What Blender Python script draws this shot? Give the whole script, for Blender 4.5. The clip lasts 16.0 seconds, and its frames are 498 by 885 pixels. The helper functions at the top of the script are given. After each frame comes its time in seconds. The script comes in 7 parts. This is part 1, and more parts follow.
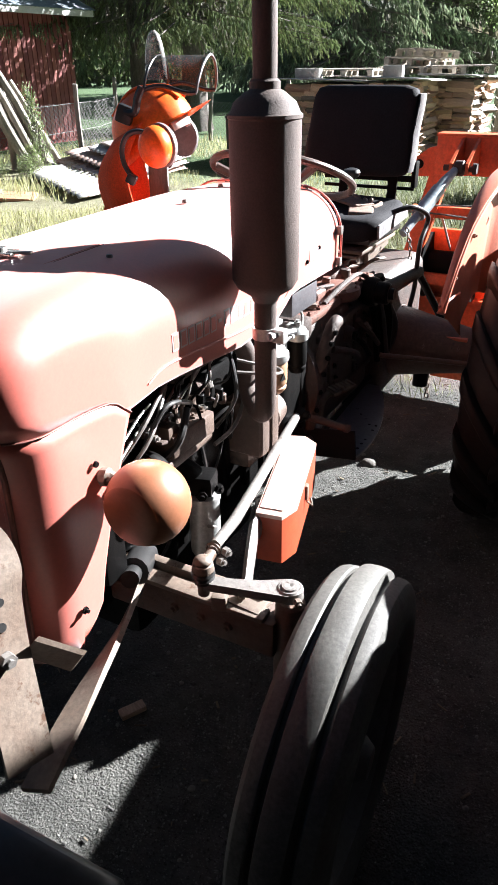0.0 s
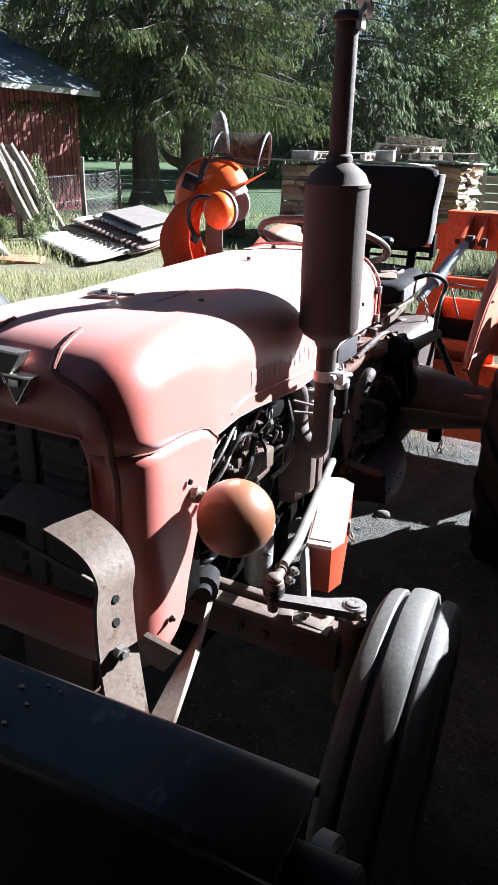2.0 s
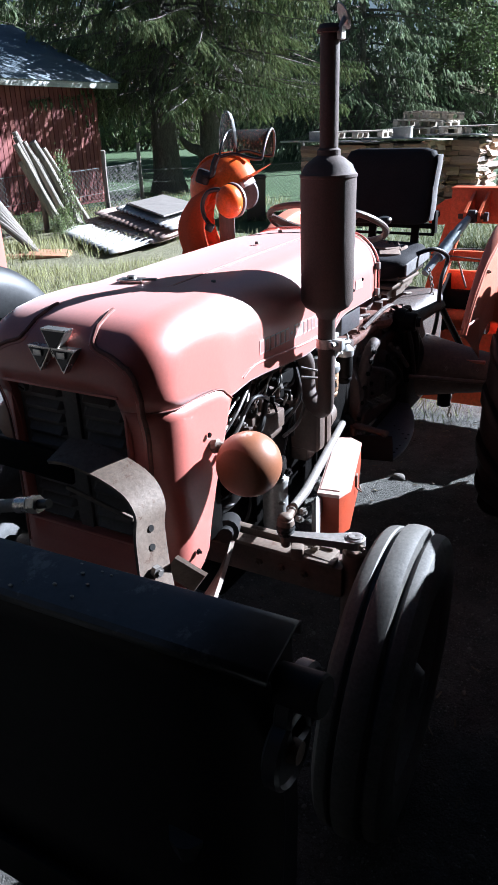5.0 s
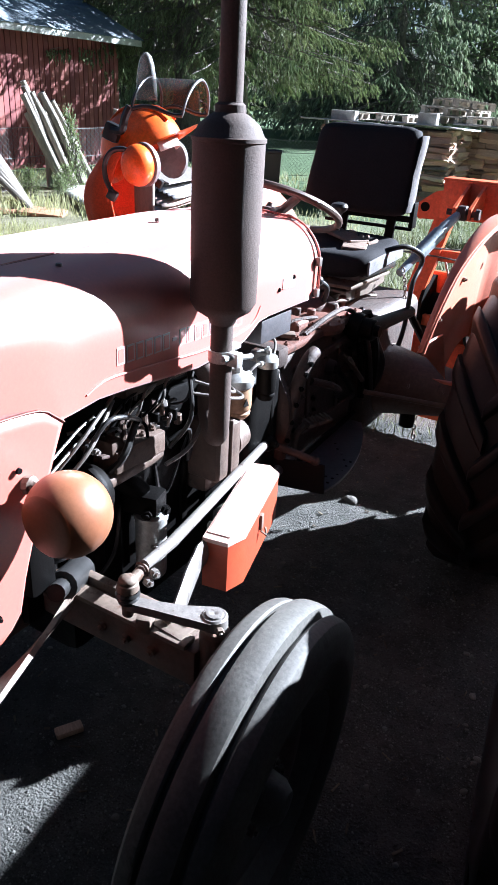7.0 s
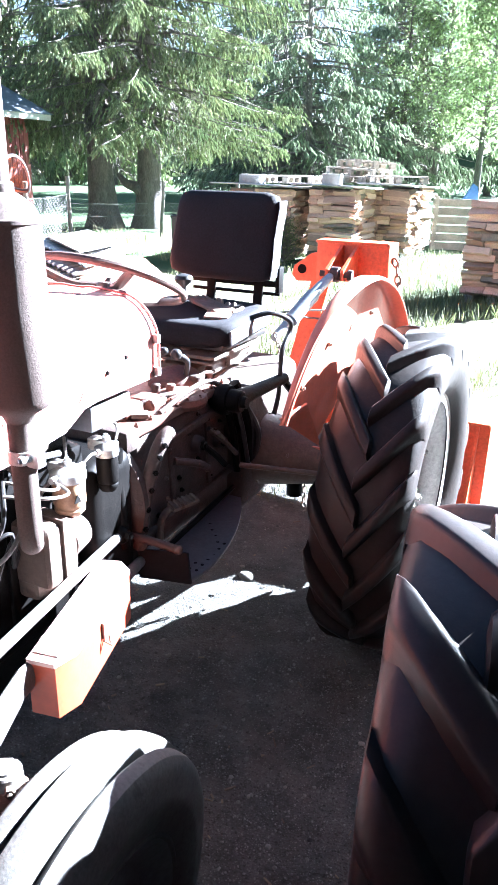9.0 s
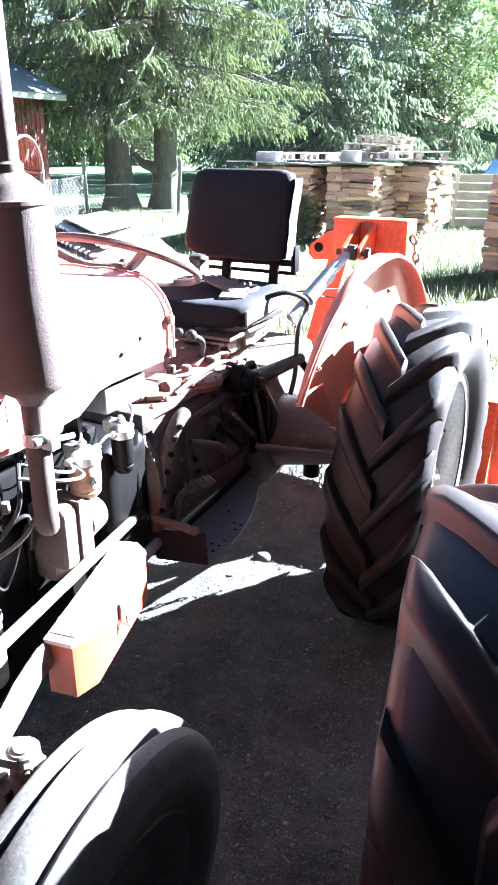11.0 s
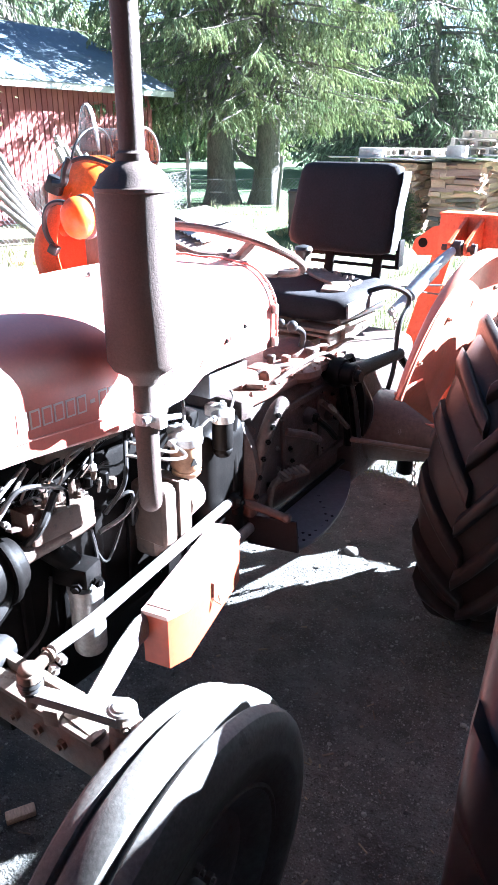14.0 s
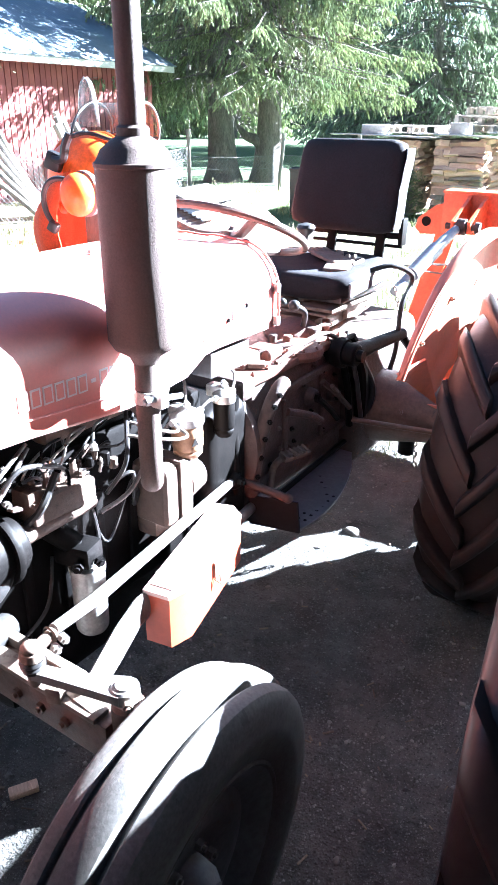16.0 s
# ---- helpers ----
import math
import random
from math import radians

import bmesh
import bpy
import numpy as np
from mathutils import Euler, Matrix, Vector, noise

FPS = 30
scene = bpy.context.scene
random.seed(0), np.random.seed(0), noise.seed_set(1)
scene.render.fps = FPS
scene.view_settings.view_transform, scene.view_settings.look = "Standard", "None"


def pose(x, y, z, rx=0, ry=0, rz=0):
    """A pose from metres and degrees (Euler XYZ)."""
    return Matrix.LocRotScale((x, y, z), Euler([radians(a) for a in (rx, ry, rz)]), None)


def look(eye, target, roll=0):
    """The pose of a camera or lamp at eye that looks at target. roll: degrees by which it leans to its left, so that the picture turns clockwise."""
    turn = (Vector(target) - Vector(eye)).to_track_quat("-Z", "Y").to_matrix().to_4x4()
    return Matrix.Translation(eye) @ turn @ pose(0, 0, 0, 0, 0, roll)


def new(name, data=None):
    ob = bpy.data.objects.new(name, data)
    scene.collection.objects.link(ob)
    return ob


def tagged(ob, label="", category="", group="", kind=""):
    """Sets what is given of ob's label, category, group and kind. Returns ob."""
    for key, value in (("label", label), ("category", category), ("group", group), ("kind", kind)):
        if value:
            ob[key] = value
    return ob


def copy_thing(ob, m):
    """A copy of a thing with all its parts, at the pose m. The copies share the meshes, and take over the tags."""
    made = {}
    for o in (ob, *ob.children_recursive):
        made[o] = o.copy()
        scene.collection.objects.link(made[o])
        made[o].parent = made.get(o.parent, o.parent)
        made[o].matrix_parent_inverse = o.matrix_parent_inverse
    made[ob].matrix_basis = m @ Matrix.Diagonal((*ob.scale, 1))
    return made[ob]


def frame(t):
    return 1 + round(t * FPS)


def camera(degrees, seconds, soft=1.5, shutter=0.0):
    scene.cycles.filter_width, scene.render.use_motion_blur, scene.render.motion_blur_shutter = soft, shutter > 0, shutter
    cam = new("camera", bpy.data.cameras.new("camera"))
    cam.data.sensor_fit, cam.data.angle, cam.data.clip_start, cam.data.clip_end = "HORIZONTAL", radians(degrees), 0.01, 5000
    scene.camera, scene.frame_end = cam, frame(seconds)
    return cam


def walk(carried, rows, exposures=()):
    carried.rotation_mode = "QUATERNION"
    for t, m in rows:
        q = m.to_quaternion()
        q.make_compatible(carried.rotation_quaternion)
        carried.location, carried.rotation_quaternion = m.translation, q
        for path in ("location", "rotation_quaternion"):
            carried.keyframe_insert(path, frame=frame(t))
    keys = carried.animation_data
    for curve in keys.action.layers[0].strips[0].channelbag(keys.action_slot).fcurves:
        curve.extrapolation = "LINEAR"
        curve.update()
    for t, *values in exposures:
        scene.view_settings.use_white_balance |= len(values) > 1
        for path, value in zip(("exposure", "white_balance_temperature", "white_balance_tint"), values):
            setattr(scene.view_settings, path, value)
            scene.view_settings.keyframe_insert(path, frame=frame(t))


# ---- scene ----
cam = camera(38.1, 16.0)
METRES, EYE, TILT, LEAN, TURN = 2.5, 1.6, -27.0, 0.0, 0.0
PATH = [
    (0, (0.932, -0.925, 1.527), (0.082, 0.625, 0.592), -0.8),
    (0.5, (0.927, -0.932, 1.502), (0.13, 0.67, 0.607), 1.7),
    (1, (0.911, -0.933, 1.513), (0.098, 0.642, 0.586), 2.8),
    (1.5, (0.895, -0.981, 1.498), (0.055, 0.593, 0.595), 7.2),
    (2, (0.85, -1.14, 1.517), (0.009, 0.503, 0.75), 1.3),
    (2.5, (0.836, -1.241, 1.523), (0.004, 0.405, 0.749), 1.1),
    (3, (0.943, -1.347, 1.545), (0.049, 0.243, 0.724), -0.4),
    (3.5, (1.003, -1.379, 1.563), (0.089, 0.232, 0.807), -1.6),
    (5.8, (0.999, -1.205, 1.531), (0.085, 0.370, 0.704), -2.0),
    (6, (0.999, -1.111, 1.519), (0.043, 0.443, 0.699), -2.0),
    (6.5, (1.077, -0.971, 1.51), (0.062, 0.525, 0.654), -0.5),
    (7, (1.046, -0.842, 1.508), (0.135, 0.718, 0.647), 3.3),
    (7.5, (1.086, -0.734, 1.518), (0.211, 0.89, 0.745), 1.0),
    (8, (1.154, -0.619, 1.526), (0.366, 1.081, 0.827), 1.7),
    (10.5, (1.174, -0.571, 1.528), (0.33, 1.077, 0.771), 0.1),
    (11, (1.175, -0.571, 1.525), (0.33, 1.073, 0.761), 0.2),
    (11.5, (1.177, -0.578, 1.53), (0.298, 1.062, 0.796), -0.3),
    (12, (1.176, -0.586, 1.527), (0.274, 1.029, 0.768), -0.4),
    (12.5, (1.168, -0.603, 1.531), (0.159, 0.956, 0.787), -0.4),
    (13, (1.165, -0.612, 1.52), (0.066, 0.886, 0.779), -0.0),
    (13.5, (1.167, -0.616, 1.519), (0.101, 0.904, 0.775), 0.4),
    (14, (1.168, -0.611, 1.516), (0.12, 0.906, 0.743), 0.2),
    (14.5, (1.171, -0.607, 1.518), (0.149, 0.928, 0.744), 0.5),
    (15, (1.172, -0.607, 1.521), (0.148, 0.928, 0.749), 0.4),
    (15.5, (1.17, -0.599, 1.516), (0.139, 0.922, 0.724), -0.1),
    (16, (1.163, -0.608, 1.513), (0.126, 0.891, 0.69), 0.3),
]
EXPO = [(t, stops, white, 10) for t, stops, white in ((0.0, 2.9, 6050), (1.5, 2.7, 5800), (2.0, 2.6, 5700), (3.5, 2.3, 5400), (6.0, 2.25, 5330), (7.0, 2.75, 5330), (7.5, 4.45, 5230), (8.0, 4.9, 5230), (10.5, 4.8, 5230), (11.5, 4.95, 5230), (12.5, 5.35, 5230), (13.5, 4.85, 5230), (14.5, 4.9, 5230), (16.0, 5.2, 5230))]
walk(cam, [(t, look(eye, target, roll)) for t, eye, target, roll in PATH], EXPO)

from mathutils.bvhtree import BVHTree

# ---- light ----
SUN_DIR = Vector((0.472, 0.756, 0.454)).normalized()
world = bpy.data.worlds.new("sky_world")
scene.world = world
world.use_nodes = True
wn = world.node_tree
sky = wn.nodes.new("ShaderNodeTexSky")
sky.sky_type = "NISHITA"
sky.sun_disc = False
sky.sun_elevation = math.asin(SUN_DIR.z)
sky.sun_rotation = math.atan2(SUN_DIR.x, SUN_DIR.y)
bg = wn.nodes["Background"]
bg.inputs["Strength"].default_value = 0.0105
wn.links.new(sky.outputs["Color"], bg.inputs["Color"])
sun_data = bpy.data.lights.new("sun", "SUN")
sun_data.energy, sun_data.angle, sun_data.color = 5.0, radians(0.5), (1.0, 0.975, 0.935)
sun = new("sun", sun_data)
sun.matrix_world = look(SUN_DIR * 60, (0, 0, 0))


# ---- materials ----
MATS = {}


def material(name, base, second=None, scale=6.0, fine=60.0, rough=0.6, metal=0.0, bump=0.15, mix=0.5, spots=None, spot_at=0.6,
             spot_scale=9.0, rand=0.0, island=0.0, coat=0.0, stretch=(1, 1, 1), rough_var=0.15, bump_dist=0.01, sub=0.0, grain=0.25, spec=0.5, sheen=0.0):
    m = bpy.data.materials.new(name)
    m.use_nodes = True
    nt = m.node_tree
    n, l = nt.nodes, nt.links
    bsdf = n["Principled BSDF"]
    tc = n.new("ShaderNodeTexCoord")
    mp = n.new("ShaderNodeMapping")
    mp.inputs["Scale"].default_value = stretch
    l.new(tc.outputs["Object"], mp.inputs["Vector"])

    def noise_tex(sc, detail=4.0, r=0.6):
        t = n.new("ShaderNodeTexNoise")
        t.inputs["Scale"].default_value, t.inputs["Detail"].default_value, t.inputs["Roughness"].default_value = sc, detail, r
        l.new(mp.outputs["Vector"], t.inputs["Vector"])
        return t

    def ramp(src, a, b):
        r = n.new("ShaderNodeMapRange")
        r.inputs["From Min"].default_value, r.inputs["From Max"].default_value = a, b
        l.new(src, r.inputs["Value"])
        return r.outputs["Result"]

    def blend(fac, a, b, mode="MIX"):
        x = n.new("ShaderNodeMix")
        x.data_type, x.blend_type = "RGBA", mode
        if isinstance(fac, float):
            x.inputs["Factor"].default_value = fac
        else:
            l.new(fac, x.inputs["Factor"])
        for sock, v in ((x.inputs["A"], a), (x.inputs["B"], b)):
            if isinstance(v, tuple):
                sock.default_value = (*v, 1)
            else:
                l.new(v, sock)
        return x.outputs["Result"]

    second = second or tuple(c * 0.6 for c in base)
    big, small = noise_tex(scale), noise_tex(fine, 6.0, 0.7)
    col = blend(ramp(big.outputs["Fac"], 0.5 - 0.25 / max(mix, 0.05) * 0.5, 0.5 + 0.25 / max(mix, 0.05) * 0.5), base, second)
    shade = n.new("ShaderNodeMapRange")
    shade.inputs["To Min"].default_value, shade.inputs["To Max"].default_value = 1 - 1.1 * grain, 1 + 0.9 * grain
    l.new(small.outputs["Fac"], shade.inputs["Value"])
    shade.inputs["From Min"].default_value, shade.inputs["From Max"].default_value = 0.3, 0.7
    hsv = n.new("ShaderNodeHueSaturation")
    l.new(col, hsv.inputs["Color"])
    l.new(shade.outputs["Result"], hsv.inputs["Value"])
    col = hsv.outputs["Color"]
    if spots:
        sp = noise_tex(spot_scale, 8.0, 0.75)
        col = blend(ramp(sp.outputs["Fac"], spot_at, spot_at + 0.06), col, spots)
    if rand or island:
        if rand:
            src = n.new("ShaderNodeObjectInfo").outputs["Random"]
        else:
            src = n.new("ShaderNodeNewGeometry").outputs["Random Per Island"]
        amount = rand or island
        h2 = n.new("ShaderNodeHueSaturation")
        mr = n.new("ShaderNodeMapRange")
        mr.inputs["To Min"].default_value, mr.inputs["To Max"].default_value = 1 - amount, 1 + amount
        l.new(src, mr.inputs["Value"])
        l.new(mr.outputs["Result"], h2.inputs["Value"])
        mh = n.new("ShaderNodeMapRange")
        mh.inputs["To Min"].default_value, mh.inputs["To Max"].default_value = 0.5 - 0.03 * amount, 0.5 + 0.05 * amount
        l.new(src, mh.inputs["Value"])
        l.new(mh.outputs["Result"], h2.inputs["Hue"])
        l.new(col, h2.inputs["Color"])
        col = h2.outputs["Color"]
    l.new(col, bsdf.inputs["Base Color"])
    rr = n.new("ShaderNodeMapRange")
    rr.inputs["To Min"].default_value, rr.inputs["To Max"].default_value = max(0.03, rough - rough_var), min(1, rough + rough_var)
    l.new(big.outputs["Fac"], rr.inputs["Value"])
    l.new(rr.outputs["Result"], bsdf.inputs["Roughness"])
    bsdf.inputs["Metallic"].default_value = metal
    bsdf.inputs["Coat Weight"].default_value = coat
    bsdf.inputs["Coat Roughness"].default_value = 0.22
    bsdf.inputs["Specular IOR Level"].default_value = spec
    bsdf.inputs["Sheen Weight"].default_value = sheen
    bsdf.inputs["Sheen Roughness"].default_value = 0.4
    if sub:
        bsdf.inputs["Transmission Weight"].default_value = sub
    if bump:
        bp = n.new("ShaderNodeBump")
        bp.inputs["Strength"].default_value, bp.inputs["Distance"].default_value = bump, bump_dist
        l.new(small.outputs["Fac"], bp.inputs["Height"])
        l.new(bp.outputs["Normal"], bsdf.inputs["Normal"])
    MATS[name] = m
    return m


RED = material("faded_red_paint", (0.50, 0.094, 0.060), (0.43, 0.074, 0.046), scale=3, fine=140, rough=0.46, bump=0.03, spots=(0.30, 0.085, 0.065), spot_at=0.70, spot_scale=16, mix=0.5, grain=0.10, spec=1.0, sheen=0.31, coat=0.55, bump_dist=0.003)
RED.node_tree.nodes["Principled BSDF"].inputs["Sheen Roughness"].default_value = 0.5
RED.node_tree.nodes["Principled BSDF"].inputs["Coat Roughness"].default_value = 0.38
RED_IN = material("red_primer_and_groove_shade", (0.24, 0.075, 0.055), (0.13, 0.05, 0.038), scale=9, fine=80, rough=0.65, bump=0.2, spots=(0.09, 0.05, 0.035), spot_at=0.56, spot_scale=18)
FENDER = material("sun_bleached_red_paint", (0.58, 0.170, 0.095), (0.51, 0.130, 0.070), scale=5, fine=70, rough=0.45, bump=0.05, spots=(0.30, 0.11, 0.07), spot_at=0.66, grain=0.12, spec=0.7, sheen=0.06)
AXLEMAT = material("dusty_brown_axle_casting", (0.150, 0.090, 0.066), (0.085, 0.056, 0.044), scale=9, fine=70, rough=0.55, bump=0.25, spots=(0.05, 0.04, 0.035), spot_at=0.62, spot_scale=20)
WORN = material("worn_pale_seat_fabric", (0.20, 0.19, 0.19), (0.09, 0.086, 0.09), scale=30, fine=200, rough=0.9, bump=0.3, bump_dist=0.002)
NEEDLE_PALE = material("pale_spruce_needles", (0.25, 0.28, 0.175), (0.13, 0.165, 0.10), scale=1.2, fine=8, rough=0.6, bump=0.0, island=0.5)
ORANGE = material("orange_red_paint", (0.72, 0.12, 0.035), (0.60, 0.10, 0.03), scale=5, fine=60, rough=0.45, bump=0.08, spots=(0.25, 0.08, 0.04), spot_at=0.68)
BOXRED = material("toolbox_orange_paint", (0.42, 0.068, 0.027), (0.34, 0.050, 0.020), scale=8, fine=60, rough=0.45, bump=0.06, spots=(0.24, 0.08, 0.05), spot_at=0.64, spot_scale=22, grain=0.12, spec=0.8, coat=0.35)
# Lid copy of the orange paint, paled for the sun on top.
LIDPALE = material("sunlit_pale_worn_orange_paint", (0.52, 0.34, 0.29), (0.46, 0.27, 0.22), scale=8, fine=60, rough=0.5, bump=0.05, spots=(0.42, 0.2, 0.14), spot_at=0.66, spot_scale=20, grain=0.1, spec=1.0, sheen=0.4)
GRILLE = material("dark_dusty_grille", (0.125, 0.110, 0.100), (0.085, 0.074, 0.067), scale=10, fine=80, rough=0.6, bump=0.1)
PLATE = material("worn_grey_steel_plate", (0.105, 0.102, 0.110), (0.065, 0.062, 0.066), scale=9, fine=80, rough=0.36, bump=0.10, spots=(0.075, 0.06, 0.052), spot_at=0.62, spec=0.7)
LAMP = material("tan_orange_primer", (0.26, 0.105, 0.052), (0.22, 0.085, 0.042), scale=9, fine=120, rough=0.40, bump=0.03, mix=0.4, grain=0.10, spec=0.5, spots=(0.17, 0.07, 0.04), spot_at=0.68, spot_scale=30, bump_dist=0.002)
# Oily black pushed below real iron, so the colour holds the engine side's shade.
BLACK_IRON = material("oily_iron_shade_black", (0.0026, 0.0026, 0.0028), (0.0048, 0.0041, 0.0038), scale=14, fine=120, rough=0.5, metal=0.0, bump=0.12, spots=(0.020, 0.015, 0.012), spot_at=0.66, spot_scale=25, spec=0.08)
CAST = material("greasy_brown_casting", (0.080, 0.050, 0.041), (0.038, 0.029, 0.026), scale=9, fine=70, rough=0.6, bump=0.4, spots=(0.16, 0.060, 0.042), spot_at=0.60, spot_scale=20, spec=0.35)
SOOT = material("sooty_exhaust_steel", (0.060, 0.042, 0.036), (0.078, 0.052, 0.043), scale=7, fine=260, rough=0.75, metal=0.0, bump=0.30, spots=(0.11, 0.07, 0.048), spot_at=0.68, spot_scale=30, bump_dist=0.004)
STEEL = material("worn_grey_steel", (0.24, 0.225, 0.21), (0.15, 0.135, 0.125), scale=14, fine=110, rough=0.48, metal=0.3, bump=0.25, spots=(0.075, 0.050, 0.036), spot_at=0.60, spot_scale=34, bump_dist=0.004)
RUSTY = material("rusty_grey_flat_bar", (0.185, 0.150, 0.122), (0.120, 0.082, 0.060), scale=10, fine=110, rough=0.6, metal=0.15, bump=0.18, spots=(0.085, 0.045, 0.028), spot_at=0.58, spot_scale=24, bump_dist=0.004)
CHROME = material("dull_chrome", (0.60, 0.58, 0.55), (0.45, 0.43, 0.40), scale=20, fine=100, rough=0.28, metal=0.9, bump=0.08)
ALU = material("dull_aluminium", (0.50, 0.50, 0.49), (0.40, 0.40, 0.39), scale=16, fine=100, rough=0.42, metal=0.5, bump=0.1, spots=(0.25, 0.22, 0.19), spot_at=0.66)
TAN = material("tan_filter_can", (0.36, 0.21, 0.12), (0.28, 0.17, 0.10), scale=12, fine=90, rough=0.5, bump=0.1, spots=(0.12, 0.08, 0.05), spot_at=0.64)
RUBBER = material("dusty_tyre_rubber", (0.098, 0.095, 0.086), (0.055, 0.051, 0.046), scale=7, fine=130, rough=0.62, bump=0.15, spots=(0.040, 0.036, 0.034), spot_at=0.60, spot_scale=20, bump_dist=0.004, spec=0.45, grain=0.35)
RUBBER_DARK = material("dark_brown_tyre_rubber", (0.030, 0.0195, 0.0155), (0.010, 0.0102, 0.012), scale=4, fine=60, rough=0.42, bump=0.10, spots=(0.042, 0.027, 0.020), spot_at=0.62, spot_scale=9, bump_dist=0.004, spec=0.34, grain=0.25)
RUBBER_BROWN = material("muddy_tyre_rubber", (0.028, 0.0205, 0.0170), (0.015, 0.0138, 0.0138), scale=5, fine=60, rough=0.5, bump=0.22, spots=(0.060, 0.036, 0.026), spot_at=0.62, spot_scale=10, bump_dist=0.004, spec=0.22, grain=0.2)
RIM = material("grey_white_rim_paint", (0.55, 0.54, 0.52), (0.42, 0.40, 0.37), scale=9, fine=80, rough=0.5, bump=0.15, spots=(0.22, 0.12, 0.07), spot_at=0.64)
GREYRIM = material("dirty_grey_rim", (0.125, 0.128, 0.130), (0.075, 0.073, 0.072), scale=9, fine=80, rough=0.55, bump=0.2, spots=(0.10, 0.06, 0.04), spot_at=0.62)
VINYL = material("black_seat_vinyl", (0.016, 0.016, 0.019), (0.024, 0.023, 0.026), scale=10, fine=200, rough=0.85, bump=0.45, bump_dist=0.003, spots=(0.035, 0.032, 0.030), spot_at=0.66, spot_scale=12, spec=0.12)
PLASTIC = material("black_plastic", (0.018, 0.018, 0.018), (0.026, 0.025, 0.025), scale=12, fine=120, rough=0.35, bump=0.05)
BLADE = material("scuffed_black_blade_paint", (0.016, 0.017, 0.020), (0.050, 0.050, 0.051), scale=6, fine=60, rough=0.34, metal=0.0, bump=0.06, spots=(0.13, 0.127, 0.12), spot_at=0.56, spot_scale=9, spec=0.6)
# Darker copy of the blade black; the face's deep shade is in the colour.
BLADE_FACE = material("shade_black_blade_face", (0.008, 0.008, 0.009), (0.012, 0.012, 0.013), scale=5, fine=60, rough=0.55, bump=0.04, spec=0.15)
PUMPCAST = material("tan_brown_casting", (0.120, 0.080, 0.061), (0.070, 0.048, 0.038), scale=10, fine=80, rough=0.6, bump=0.25, spots=(0.05, 0.035, 0.03), spot_at=0.58, spot_scale=22)
COVER = material("worn_red_brown_casting", (0.17, 0.066, 0.045), (0.105, 0.050, 0.036), scale=12, fine=80, rough=0.6, bump=0.3, spots=(0.06, 0.045, 0.038), spot_at=0.60, spot_scale=24)
DRYGRASS = material("dry_yellow_grass", (0.26, 0.235, 0.105), (0.19, 0.20, 0.075), scale=1.5, fine=12, rough=0.7, bump=0.0, island=0.4)
BLUE_STEEL = material("worn_blue_grey_steel", (0.26, 0.32, 0.37), (0.34, 0.37, 0.39), scale=8, fine=60, rough=0.4, metal=0.4, bump=0.15)
HELMET = material("orange_helmet_plastic", (0.86, 0.13, 0.012), (0.80, 0.115, 0.010), scale=8, fine=100, rough=0.34, bump=0.02)
CLOTH = material("orange_neck_cloth", (0.80, 0.085, 0.010), (0.70, 0.07, 0.008), scale=16, fine=260, rough=0.8, bump=0.3, bump_dist=0.002)
GREY_PL = material("grey_ear_cushion", (0.14, 0.12, 0.12), (0.10, 0.09, 0.09), scale=16, fine=100, rough=0.5, bump=0.1)
WOOD_OLD = material("weathered_grey_wood", (0.24, 0.215, 0.185), (0.15, 0.13, 0.11), scale=5, fine=70, rough=0.85, bump=0.5, stretch=(6, 6, 0.7), rand=0.3)
WOOD_CUT = material("split_firewood", (0.60, 0.41, 0.30), (0.45, 0.30, 0.225), scale=7, fine=50, rough=0.85, bump=0.5, stretch=(1, 5, 5), rand=0.34)
WOOD_DARK = material("firewood_bark", (0.16, 0.12, 0.09), (0.26, 0.22, 0.17), scale=12, fine=60, rough=0.95, bump=0.7, rand=0.3)
PALLET = material("grey_pallet_wood", (0.40, 0.36, 0.30), (0.28, 0.24, 0.19), scale=6, fine=50, rough=0.88, bump=0.4, rand=0.2)
CONCRETE = material("concrete_block", (0.34, 0.33, 0.31), (0.25, 0.24, 0.22), scale=9, fine=70, rough=0.9, bump=0.5)
ZINC = material("weathered_corrugated_zinc", (0.56, 0.55, 0.54), (0.40, 0.37, 0.35), scale=3, fine=50, rough=0.5, metal=0.25, bump=0.15, spots=(0.28, 0.16, 0.11), spot_at=0.60, spot_scale=4)
ZINC_RED = material("rusty_red_corrugated_sheet", (0.46, 0.37, 0.34), (0.36, 0.22, 0.175), scale=3, fine=50, rough=0.55, metal=0.15, bump=0.15, spots=(0.27, 0.13, 0.085), spot_at=0.56, spot_scale=5)
DARKSHEET = material("dark_weathered_panel", (0.22, 0.20, 0.18), (0.15, 0.13, 0.12), scale=4, fine=40, rough=0.75, bump=0.2)
ROOFMETAL = material("blue_grey_roof_sheet", (0.125, 0.165, 0.20), (0.10, 0.135, 0.165), scale=2, fine=30, rough=0.65, metal=0.0, bump=0.08, spec=0.3)
SHED_RED = material("shed_red_boards", (0.235, 0.058, 0.050), (0.185, 0.046, 0.040), scale=3, fine=40, rough=0.75, bump=0.15, spots=(0.17, 0.058, 0.050), spot_at=0.62, spot_scale=10, grain=0.15, rand=0.18)
FASCIA = material("grey_white_fascia_board", (0.50, 0.50, 0.47), (0.38, 0.38, 0.35), scale=3, fine=40, rough=0.8, bump=0.3)
